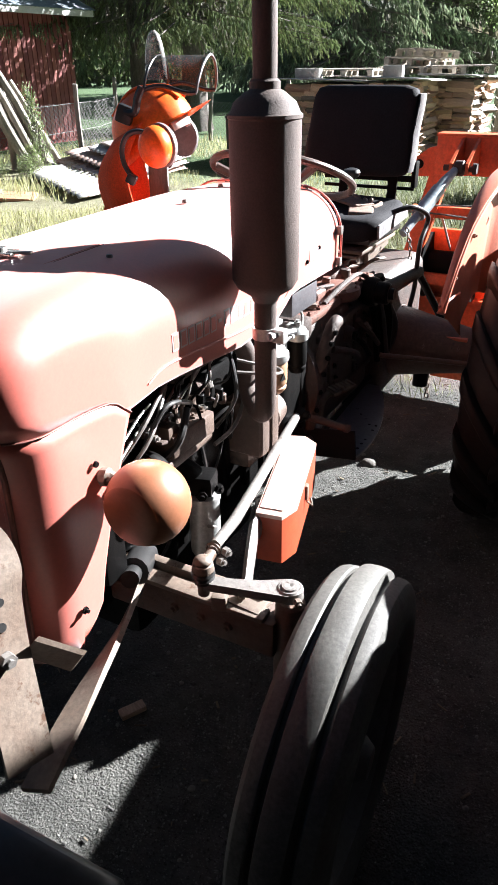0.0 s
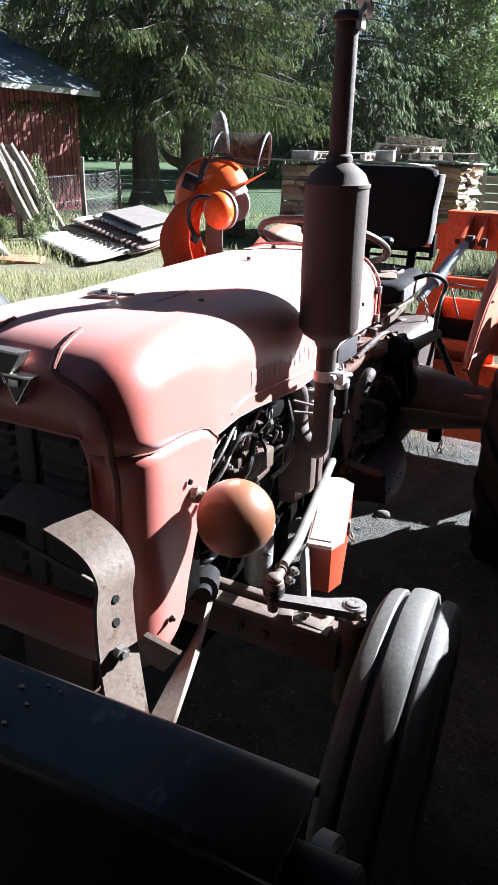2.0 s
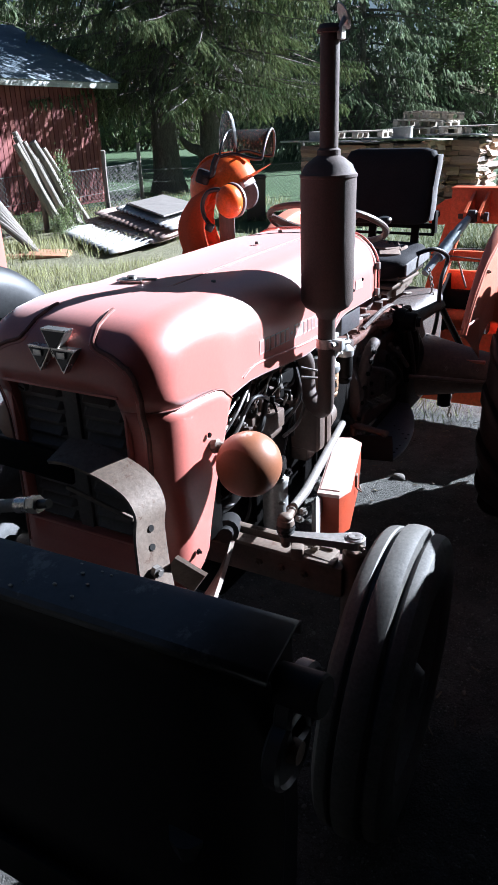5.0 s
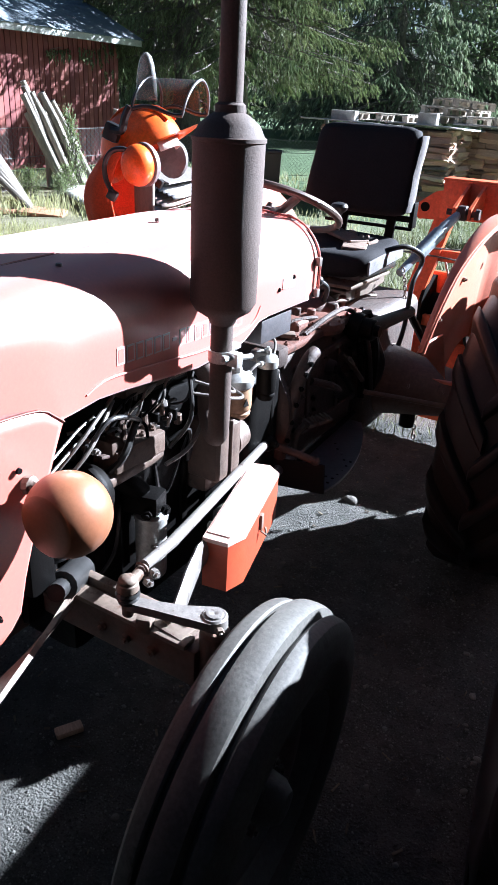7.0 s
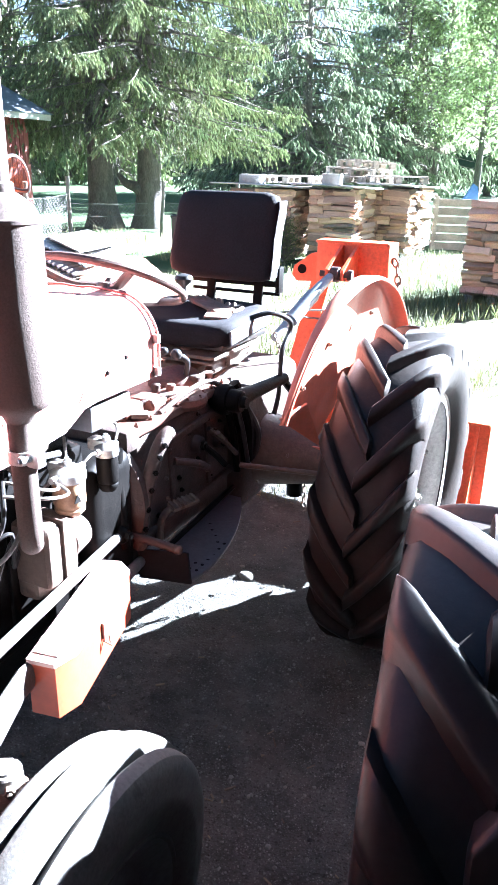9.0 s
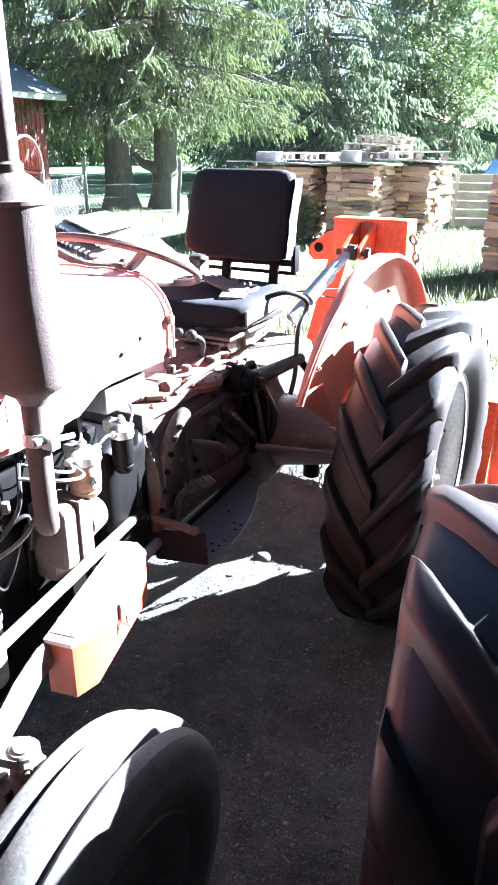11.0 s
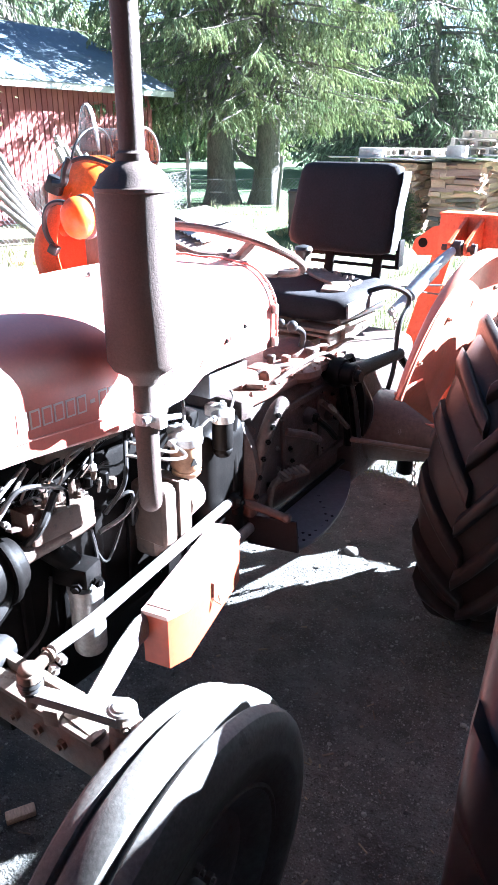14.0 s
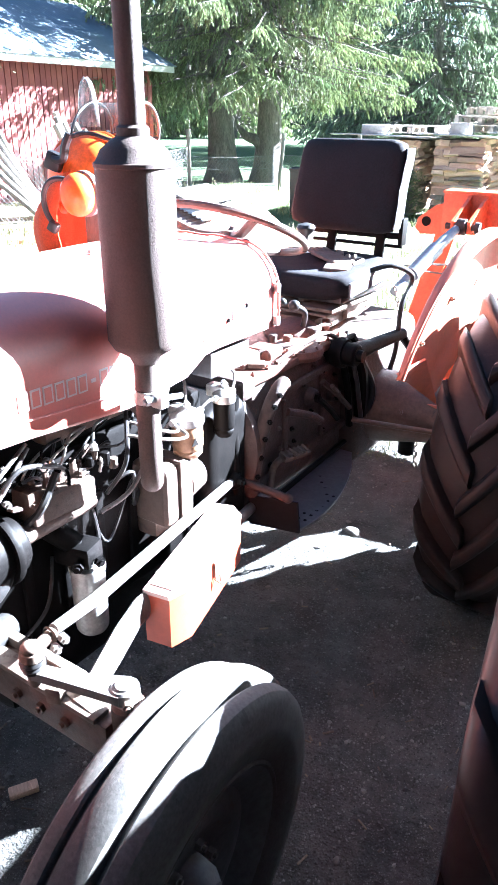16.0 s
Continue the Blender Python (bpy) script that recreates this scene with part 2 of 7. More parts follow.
BARK = material("grey_spruce_bark", (0.19, 0.165, 0.147), (0.105, 0.088, 0.077), scale=7, fine=30, rough=0.95, bump=1.0, stretch=(1.5, 1.5, 0.5), bump_dist=0.04, spots=(0.10, 0.082, 0.070), spot_at=0.53, spot_scale=9, grain=0.4)
NEEDLE = material("spruce_needles", (0.230, 0.250, 0.115), (0.100, 0.130, 0.060), scale=1.2, fine=8, rough=0.6, bump=0.0, island=0.55)
TWIG = material("dry_grey_twigs", (0.20, 0.175, 0.145), (0.12, 0.105, 0.088), scale=3, fine=20, rough=0.95, bump=0.0, island=0.3)
LEAF = material("birch_leaves", (0.27, 0.32, 0.145), (0.17, 0.23, 0.095), scale=1.0, fine=8, rough=0.55, bump=0.0, island=0.5)
SHRUB = material("shrub_leaves", (0.19, 0.23, 0.085), (0.12, 0.16, 0.055), scale=2.0, fine=10, rough=0.55, bump=0.0, island=0.4)
GRASS = material("grass_blades", (0.090, 0.120, 0.036), (0.15, 0.145, 0.065), scale=1.5, fine=12, rough=0.7, bump=0.0, island=0.4)
STONE = material("grey_field_stone", (0.20, 0.185, 0.165), (0.13, 0.12, 0.105), scale=20, fine=90, rough=0.9, bump=0.4, rand=0.35)
CHIP = material("wood_chips", (0.17, 0.135, 0.095), (0.10, 0.078, 0.055), scale=20, fine=90, rough=0.9, bump=0.3, island=0.4)
TILE = material("orange_clay_tile", (0.42, 0.20, 0.11), (0.32, 0.16, 0.09), scale=8, fine=60, rough=0.85, bump=0.3)
WIRE = material("galvanised_wire", (0.20, 0.195, 0.19), (0.13, 0.12, 0.115), scale=9, fine=60, rough=0.5, metal=0.5, bump=0.0)
WHEELRIM = material("worn_brown_steering_wheel", (0.115, 0.082, 0.070), (0.070, 0.050, 0.043), scale=12, fine=80, rough=0.4, bump=0.1)
LEATHER = material("worn_work_glove", (0.24, 0.165, 0.125), (0.16, 0.11, 0.085), scale=14, fine=90, rough=0.85, bump=0.4)
SHEDDARK = material("dark_shed_boards", (0.06, 0.05, 0.042), (0.04, 0.034, 0.028), scale=3, fine=40, rough=0.9, bump=0.4, stretch=(5, 5, 0.6), rand=0.2)
BLUETARP = material("blue_tarpaulin", (0.05, 0.16, 0.36), (0.04, 0.12, 0.28), scale=3, fine=30, rough=0.45, bump=0.2)
TYRE_BLACK = material("smooth_black_tyre", (0.018, 0.019, 0.021), (0.028, 0.029, 0.031), scale=4, fine=60, rough=0.52, bump=0.05, spec=0.4)
BARPALE = material("pale_decal_bar", (0.52, 0.48, 0.49), (0.46, 0.36, 0.36), scale=30, fine=120, rough=0.5, bump=0.0, grain=0.1)


def let_light_through(m, amount):
    """Leaves and needles pass part of the light."""
    nt = m.node_tree
    n, l = nt.nodes, nt.links
    bsdf, out = n["Principled BSDF"], n["Material Output"]
    tl, mx = n.new("ShaderNodeBsdfTranslucent"), n.new("ShaderNodeMixShader")
    mx.inputs["Fac"].default_value = amount
    l.new(bsdf.inputs["Base Color"].links[0].from_socket, tl.inputs["Color"])
    l.new(bsdf.outputs[0], mx.inputs[1])
    l.new(tl.outputs[0], mx.inputs[2])
    l.new(mx.outputs[0], out.inputs["Surface"])


let_light_through(NEEDLE, 0.18)
let_light_through(NEEDLE_PALE, 0.3)
let_light_through(LEAF, 0.5)
let_light_through(SHRUB, 0.40)
let_light_through(GRASS, 0.35)
let_light_through(DRYGRASS, 0.35)


def mesh_visor(name, base, cover):
    """A sheet that lets part of the light straight through."""
    m = material(name, base, rough=0.5, bump=0.0)
    nt = m.node_tree
    n, l = nt.nodes, nt.links
    bsdf, out = n["Principled BSDF"], n["Material Output"]
    tr, mx = n.new("ShaderNodeBsdfTransparent"), n.new("ShaderNodeMixShader")
    mx.inputs["Fac"].default_value = cover
    l.new(tr.outputs[0], mx.inputs[1])
    l.new(bsdf.outputs[0], mx.inputs[2])
    l.new(mx.outputs[0], out.inputs["Surface"])
    return m


GAUZE = mesh_visor("black_wire_gauze", (0.03, 0.03, 0.03), 0.42)
PEAKMAT = mesh_visor("smoky_clear_plastic", (0.34, 0.34, 0.33), 0.5)


def ground_material():
    m = bpy.data.materials.new("trodden_yard_ground")
    m.use_nodes = True
    nt = m.node_tree
    n, l = nt.nodes, nt.links
    bsdf = n["Principled BSDF"]
    tc = n.new("ShaderNodeTexCoord")

    def tex(kind, sc, detail=5.0):
        t = n.new(kind)
        t.inputs["Scale"].default_value = sc
        if kind == "ShaderNodeTexNoise":
            t.inputs["Detail"].default_value, t.inputs["Roughness"].default_value = detail, 0.65
        l.new(tc.outputs["Object"], t.inputs["Vector"])
        return t

    def mixc(fac, a, b):
        x = n.new("ShaderNodeMix")
        x.data_type = "RGBA"
        l.new(fac, x.inputs["Factor"])
        for sock, v in ((x.inputs["A"], a), (x.inputs["B"], b)):
            if isinstance(v, tuple):
                sock.default_value = (*v, 1)
            else:
                l.new(v, sock)
        return x.outputs["Result"]

    def rng(src, a, b):
        r = n.new("ShaderNodeMapRange")
        r.inputs["From Min"].default_value, r.inputs["From Max"].default_value = a, b
        l.new(src, r.inputs["Value"])
        return r.outputs["Result"]

    big, mid, fine, vor = tex("ShaderNodeTexNoise", 1.3), tex("ShaderNodeTexNoise", 7.0), tex("ShaderNodeTexNoise", 110.0, 8), tex("ShaderNodeTexVoronoi", 160.0)
    dirt = mixc(rng(mid.outputs["Fac"], 0.35, 0.65), (0.046, 0.0455, 0.0412), (0.100, 0.098, 0.088))
    dirt = mixc(rng(vor.outputs["Distance"], 0.30, 0.05), dirt, (0.20, 0.195, 0.175))
    dirt = mixc(rng(fine.outputs["Fac"], 0.54, 0.64), dirt, (0.034, 0.033, 0.029))
    green = mixc(rng(mid.outputs["Fac"], 0.35, 0.65), (0.026, 0.066, 0.012), (0.036, 0.080, 0.017))
    green = mixc(rng(fine.outputs["Fac"], 0.5, 0.7), green, (0.055, 0.090, 0.025))
    sep = n.new("ShaderNodeSeparateXYZ")
    l.new(tc.outputs["Object"], sep.inputs[0])
    add = n.new("ShaderNodeMath")
    add.operation = "MULTIPLY_ADD"
    l.new(big.outputs["Fac"], add.inputs[0])
    add.inputs[1].default_value = 3.4
    l.new(sep.outputs["Y"], add.inputs[2])
    dry = mixc(rng(mid.outputs["Fac"], 0.35, 0.65), (0.135, 0.130, 0.068), (0.20, 0.180, 0.110))
    dry = mixc(rng(fine.outputs["Fac"], 0.5, 0.7), dry, (0.10, 0.105, 0.05))
    yard = mixc(rng(add.outputs[0], 4.9, 6.4), dirt, dry)
    l.new(mixc(rng(add.outputs[0], 9.2, 11.4), yard, green), bsdf.inputs["Base Color"])
    bsdf.inputs["Roughness"].default_value = 0.95
    hsum = n.new("ShaderNodeMath")
    hsum.operation = "MULTIPLY_ADD"
    l.new(vor.outputs["Distance"], hsum.inputs[0])
    hsum.inputs[1].default_value = -0.25
    l.new(fine.outputs["Fac"], hsum.inputs[2])
    bp = n.new("ShaderNodeBump")
    bp.inputs["Strength"].default_value, bp.inputs["Distance"].default_value = 1.0, 0.018
    l.new(hsum.outputs[0], bp.inputs["Height"])
    l.new(bp.outputs["Normal"], bsdf.inputs["Normal"])
    return m


GROUND = ground_material()


# ---- building helpers ----
def thing(name, label, category, at=(0, 0, 0), group="", kind=""):
    e = new(name)
    e.empty_display_size = 0.1
    e.matrix_basis = Matrix.Translation(at)
    return tagged(e, label, category, group, kind)


def part(name, bm, mat, parent=None, label="", smooth=35, kind=""):
    me = bpy.data.meshes.new(name)
    bm.normal_update()
    bm.to_mesh(me)
    bm.free()
    me.materials.append(mat)
    if smooth:
        me.shade_smooth()
        me.set_sharp_from_angle(angle=radians(smooth))
    ob = new(name, me)
    if parent:
        ob.parent = parent
        if not parent.parent:
            ob.matrix_parent_inverse = Matrix.Translation(-parent.matrix_basis.translation)
    return tagged(ob, label, "", "", kind)


def place(ob, m):
    """Moves a thing built round the origin to the pose m."""
    ob.matrix_basis = m
    return ob


def nb():
    return bmesh.new()


def bx(bm, c, s, bev=0.0, rot=None, seg=2):
    g = bmesh.ops.create_cube(bm, size=1.0)
    vs = g["verts"]
    bmesh.ops.scale(bm, vec=s, verts=vs)
    if bev:
        es = list({e for v in vs for e in v.link_edges})
        r = bmesh.ops.bevel(bm, geom=es, offset=bev, segments=seg, affect="EDGES", profile=0.6)
        vs = list({v for f in r["faces"] for v in f.verts} | {v for v in vs if v.is_valid})
        vs = connected(vs)
    m = Matrix.Translation(c)
    if rot:
        m = m @ Euler([radians(a) for a in rot]).to_matrix().to_4x4()
    bmesh.ops.transform(bm, matrix=m, verts=vs)
    return bm


def connected(vs):
    seen, todo = set(vs), list(vs)
    while todo:
        v = todo.pop()
        for e in v.link_edges:
            o = e.other_vert(v)
            if o not in seen:
                seen.add(o)
                todo.append(o)
    return list(seen)


def frame_of(d):
    d = Vector(d).normalized()
    a = Vector((0, 0, 1)) if abs(d.z) < 0.9 else Vector((1, 0, 0))
    u = d.cross(a).normalized()
    return u, d.cross(u).normalized()


def rings(bm, loops, cap=True, closed=True):
    vs = [[bm.verts.new(p) for p in lp] for lp in loops]
    n = len(vs[0])
    for a, b in zip(vs, vs[1:]):
        for i in range(n if closed else n - 1):
            j = (i + 1) % n
            bm.faces.new((a[i], a[j], b[j], b[i]))
    if cap and closed:
        bm.faces.new(list(reversed(vs[0])))
        bm.faces.new(vs[-1])
    return bm


def tube(bm, pts, r, n=10, cap=True):
    pts = [Vector(p) for p in pts]
    rs = r if isinstance(r, (list, tuple)) else [r] * len(pts)
    d0 = (pts[1] - pts[0]).normalized()
    u, v = frame_of(d0)
    loops = []
    for i, p in enumerate(pts):
        d = (pts[min(i + 1, len(pts) - 1)] - pts[max(i - 1, 0)]).normalized()
        u = (u - d * u.dot(d)).normalized()
        v = d.cross(u)
        loops.append([p + rs[i] * (math.cos(2 * math.pi * k / n) * u + math.sin(2 * math.pi * k / n) * v) for k in range(n)])
    return rings(bm, loops, cap)


def smooth_path(pts, steps=6):
    """A rounded path through the points."""
    pts = [Vector(p) for p in pts]
    out = []
    for i in range(len(pts) - 1):
        p0, p1, p2, p3 = pts[max(i - 1, 0)], pts[i], pts[i + 1], pts[min(i + 2, len(pts) - 1)]
        for k in range(steps):
            t = k / steps
            out.append(0.5 * (2 * p1 + (p2 - p0) * t + (2 * p0 - 5 * p1 + 4 * p2 - p3) * t * t + (3 * p1 - p0 - 3 * p2 + p3) * t ** 3))
    return out + [pts[-1]]


def cy(bm, a, b, r0, r1=None, n=20, bev=0.0):
    a, b = Vector(a), Vector(b)
    r1 = r0 if r1 is None else r1
    if bev:
        d = (b - a).normalized() * bev
        return tube(bm, [a, a + d, b - d, b], [r0 - bev, r0, r1, r1 - bev], n)
    return tube(bm, [a, b], [r0, r1], n)


def lathe(bm, prof, m=None, n=36, cap=True, arc=1.0):
    m = m or Matrix()
    loops = [[m @ Vector((r * math.cos(2 * math.pi * arc * k / n), r * math.sin(2 * math.pi * arc * k / n), h)) for k in range(n + (arc < 1))] for r, h in prof]
    return rings(bm, loops, cap and arc >= 1, arc >= 1)


def prism(bm, poly, vec):
    a = [bm.verts.new(p) for p in poly]
    b = [bm.verts.new(Vector(p) + Vector(vec)) for p in poly]
    n = len(a)
    bm.faces.new(a)
    bm.faces.new(list(reversed(b)))
    for i in range(n):
        bm.faces.new((a[i], b[i], b[(i + 1) % n], a[(i + 1) % n]))
    bmesh.ops.recalc_face_normals(bm, faces=bm.faces[:])
    return bm


def hexbolt(bm, p, d, r=0.009, h=0.008):
    p, d = Vector(p), Vector(d).normalized()
    tube(bm, [p, p + d * h], r, 6)
    tube(bm, [p + d * h, p + d * (h + 0.006)], r * 0.5, 8)
    return bm


def solid(ob, t, off=0.0):
    md = ob.modifiers.new("thickness", "SOLIDIFY")
    md.thickness, md.offset = t, off
    return ob


def ball(bm, c, r, sub=2, scale=(1, 1, 1)):
    g = bmesh.ops.create_icosphere(bm, subdivisions=sub, radius=r)
    bmesh.ops.transform(bm, matrix=Matrix.Translation(c) @ Matrix.Diagonal((*scale, 1)), verts=g["verts"])
    return bm


def along_x(c):
    """A pose whose z axis runs along world x."""
    return Matrix.Translation(c) @ Matrix.Rotation(radians(90), 4, "Y")

# ---- the red tractor ----
tractor = thing("tractor", "old faded red farm tractor with black exhaust stack parked on dirt", "tractor", (0, 0.95, 0))


def shell_station(c, d, leg, w, r, crown=0.026, xs=()):
    """Half of an arched section: crown point c = (y, z), inward way d in the yz plane, leg length, half width, shoulder radius."""
    pts = []
    flat = sorted({0.0, *[x for x in xs if x < w - r], (w - r) * 0.33, (w - r) * 0.66, w - r})
    for x in flat:
        pts.append((x, crown * (x / w) ** 2))
    base = crown * ((w - r) / w) ** 2
    for k in range(1, 10):
        a = radians(90 * k / 9)
        pts.append((w - r + r * math.sin(a), base + r * (1 - math.cos(a))))
    for k in (0.15, 0.3, 0.45, 0.6, 0.72, 0.82, 0.9, 0.95, 1.0):
        pts.append((w, base + r + (leg - base - r) * k))
    return [Vector((x, c[0] + d[0] * h, c[1] + d[1] * h)) for x, h in pts]


def bonnet_top(y):
    return float(np.interp(y, (-0.10, 0.20, 0.60, 0.86), (1.239, 1.245, 1.251, 1.243)))


def seam_lift(y):
    """How far the seam between bonnet and nose stands above a straight line to the notch."""
    line = 1.060 + (1.010 - 1.060) * (y + 0.335) / 0.277
    return max(0.0, float(np.interp(y, (-0.335, -0.26, -0.187, -0.15, -0.115, -0.094, -0.080, -0.058), (1.060, 1.056, 1.055, 1.052, 1.048, 1.040, 1.028, 1.010))) - line)


NOTCH = Vector((-0.058, 1.010))
stations = []
for y in (0.86, 0.80, 0.70, 0.62, 0.575, 0.545, 0.51, 0.40, 0.33, 0.25, 0.10, 0.03, -0.03):
    top = bonnet_top(y)
    low = float(np.interp(y, (-0.03, 0.007, 0.058, 0.19, 0.33, 0.50, 0.53, 0.57, 0.60), (1.013, 1.019, 1.019, 1.006, 0.994, 1.004, 1.016, 1.040, 1.045)))
    stations.append(shell_station((y, top), (0, -1), top - low, 0.228, 0.115))


def nose_station(y, z, end, lift, r, crown):
    v = end - Vector((y, z))
    st = shell_station((y, z), v.normalized(), v.length, 0.231, r, crown)
    for p in st:
        p.z += lift * seam_lift(p.y)
    return st


for k, (y, z) in enumerate(((-0.10, 1.238), (-0.19, 1.233), (-0.25, 1.224), (-0.295, 1.209), (-0.324, 1.187), (-0.341, 1.153), (-0.348, 1.122), (-0.346, 1.092))):
    stations.append(nose_station(y, z, NOTCH + Vector((0, 0.0004 * (8 - k))), 0.10 * k + 0.12, 0.088, 0.022 - 0.0012 * k))
front = []
for z, yf, ye, ze, lift in ((1.060, -0.336, -0.058, 1.010, 1.0), (1.030, -0.328, -0.066, 0.992, 0.80), (0.995, -0.322, -0.076, 0.970, 0.40), (0.93, -0.320, -0.096, 0.928, 0.0), (0.84, -0.320, -0.138, 0.838, 0.0), (0.76, -0.322, -0.167, 0.757, 0.0), (0.70, -0.324, -0.184, 0.695, 0.0), (0.675, -0.325, -0.207, 0.672, 0.0), (0.640, -0.326, -0.262, 0.640, 0.0)):
    front.append(nose_station(yf, z, Vector((ye, ze)), lift, 0.086 - 0.02 * (1.06 - z), 0.012))


def both(half):
    return [Vector((-p.x, p.y, p.z)) for p in reversed(half[1:])] + list(half)


def sheet(bm, loops, skip=None):
    vs = [[bm.verts.new(p) for p in lp] for lp in loops]
    for a, b in zip(vs, vs[1:]):
        for i in range(len(a) - 1):
            mid = (a[i].co + a[i + 1].co + b[i].co + b[i + 1].co) / 4
            if skip and skip(mid):
                continue
            bm.faces.new((a[i], b[i], b[i + 1], a[i + 1]))
    return bm


def in_window(p):
    return abs(p.x) < 0.150 and 0.757 < p.z < 1.092 and p.y < -0.28


bm = sheet(nb(), [both(s) for s in stations + front[:1]], in_window)
hood_tree = BVHTree.FromBMesh(bm)
hood = solid(part("hood", bm, RED, tractor, "faded pinkish red bonnet sheet metal", 50), 0.004, -1)
bm = sheet(nb(), [both(s) for s in front], in_window)
nose_bm = bm.copy()
nose = solid(part("nose_panel", bm, RED, tractor, "red nose cowl round the grille", 50), 0.004, -1)
# window edge round the grille
bm = nb()
for x in (-0.151, 0.151):
    bx(bm, (x, -0.314, 0.92), (0.006, 0.030, 0.335), 0.002)
for z in (0.757, 1.090):
    bx(bm, (0, -0.314 - (0.016 if z > 1 else 0), z), (0.302, 0.030, 0.006), 0.002)
part("grille_edge", bm, RED, nose)
nose_tree = BVHTree.FromBMesh(nose_bm)
nose_bm.free()


def on_skin(pts):
    """The points moved onto the bonnet or the nose panel, whichever is nearer."""
    out_ = []
    for p in smooth_path(pts, 8):
        a, b = hood_tree.find_nearest(p), nose_tree.find_nearest(p)
        out_.append(a[0] if a[3] < b[3] else b[0])
    return out_


# dark joint between bonnet and nose on both flanks, shade of the pressed groove round the front
for sx in (-1, 1):
    bm = tube(nb(), [Vector((sx * (p.x + 0.0005), p.y, p.z - 0.0015)) for p in front[0] if p.x > 0.200], 0.0017, 6)
    part("joint", bm, RED_IN, hood, "dark panel gap")
for sx in (-1, 1):
    groove = on_skin([(sx * 0.202, -0.345, 0.68), (sx * 0.204, -0.345, 0.9), (sx * 0.206, -0.345, 1.06), (sx * 0.200, -0.345, 1.11), (sx * 0.180, -0.345, 1.148), (sx * 0.140, -0.340, 1.170), (sx * 0.098, -0.335, 1.184), (sx * 0.084, -0.31, 1.205), (sx * 0.078, -0.28, 1.226), (sx * 0.073, -0.236, 1.242)])
    # Dark tube stands in for the shade inside the groove.
    gm = part("pressed_groove", tube(nb(), groove, 0.0050, 8), RED_IN, nose, "pressed groove, its shade drawn as a dark tube")
    lip = [p + Vector((-sx * 0.0085, 0.0025, -0.0050)) for p in groove]
    part("groove_lip", tube(nb(), lip, 0.0070, 8), RED, gm)
# centre flap
flap = []
for y in (-0.232, -0.1, 0.05, 0.2, 0.4, 0.6, 0.8):
    top = (bonnet_top(y) if y > -0.05 else float(np.interp(y, (-0.24, -0.18, -0.10), (1.225, 1.2335, 1.238)))) - 0.001
    flap.append([Vector((x, y, top + h - 0.024 * (x / 0.23) ** 2)) for x, h in ((-0.075, -0.004), (-0.074, 0.0022), (-0.035, 0.003), (0, 0.003), (0.035, 0.003), (0.074, 0.0022), (0.075, -0.004))])
bm = sheet(nb(), flap)
part("centre_flap", bm, RED, hood, "", 40)
bm = nb()
tube(bm, [l[-1] + Vector((0.0022, 0, 0.003)) for l in flap], 0.0024, 6)
tube(bm, [flap[0][k] + Vector((0, -0.0025, -0.002)) for k in range(7)], 0.0026, 6)
part("flap_gap", bm, RED_IN, hood, "dark gap round the flap")
# catch and small bolts on the bonnet
bm = nb()
bx(bm, (-0.025, -0.045, 1.2465), (0.060, 0.034, 0.005), 0.002, (0, 0, 12))
cy(bm, (-0.025, -0.045, 1.2465), (-0.025, -0.045, 1.255), 0.013, 0.010, 14)
bx(bm, (0.012, -0.038, 1.248), (0.045, 0.012, 0.005), 0.002, (0, 0, 20))
part("bonnet_catch", bm, CHROME, hood, "worn bright metal bonnet catch")
for p in ((0.13, 0.05, 1.231), (0.02, 0.46, 1.253), (-0.03, 0.70, 1.251)):
    part("bonnet_bolt", cy(nb(), p, Vector(p) + Vector((0, 0, 0.007)), 0.007, 0.005, 10), STEEL, hood)
for yy, zz in ((0.66, 1.10), (0.73, 1.12)):
    bm = nb()
    cy(bm, (0.227, yy, zz), (0.232, yy, zz), 0.006, 0.004, 10)
    part("screw", bm, BLACK_IRON, hood)
# ridge along the lower bonnet edge, decal strip and its bars
bm = nb()
tube(bm, smooth_path([(0.2280, 0.00, 1.036), (0.2285, 0.06, 1.050), (0.2285, 0.20, 1.040), (0.2285, 0.36, 1.028), (0.2285, 0.50, 1.034), (0.2285, 0.55, 1.050), (0.2280, 0.575, 1.078)]), 0.0022, 8)
part("edge_bead", bm, RED, hood)
for k in range(16):
    yb = 0.090 + 0.0262 * k
    zb = 1.0830 - 0.0384 * (yb - 0.10)
    wide = 0.012 if k == 6 else 0.0215
    tall = 0.007 if k == 6 else 0.0330
    bar = part("decal_bar", bx(nb(), (0.2286, yb, zb), (0.0010, wide, tall)), BARPALE, hood, "worn pale outlined bar of a decal", 0)
    if k != 6:
        part("bar_fill", bx(nb(), (0.2292, yb, zb), (0.0008, wide - 0.0065, tall - 0.0070)), RED, bar, "", 0)
part("side_plate", bx(nb(), (0.2288, 0.705, 1.110), (0.0010, 0.058, 0.026), 0, (-3, 0, 0)), BARPALE, hood, "small pale maker's plate", 0)
part("tank_side", bx(nb(), (0.10, 0.69, 1.000), (0.225, 0.15, 0.060), 0.006), PLATE, tractor, "grey steel plate under the tank")
# dash end of the bonnet
half = shell_station((0.862, 1.240), (0, -1), 0.200, 0.222, 0.112)
bm = nb()
bm.faces.new([bm.verts.new(p) for p in both(half)])
part("dash_panel", bm, RED_IN, tractor, "", 0)
bm = nb()
tube(bm, both([p + Vector((0.006, 0, 0.004)) if p.x else p for p in shell_station((0.855, 1.244), (0, -1), 0.200, 0.231, 0.116)]), 0.003, 8)
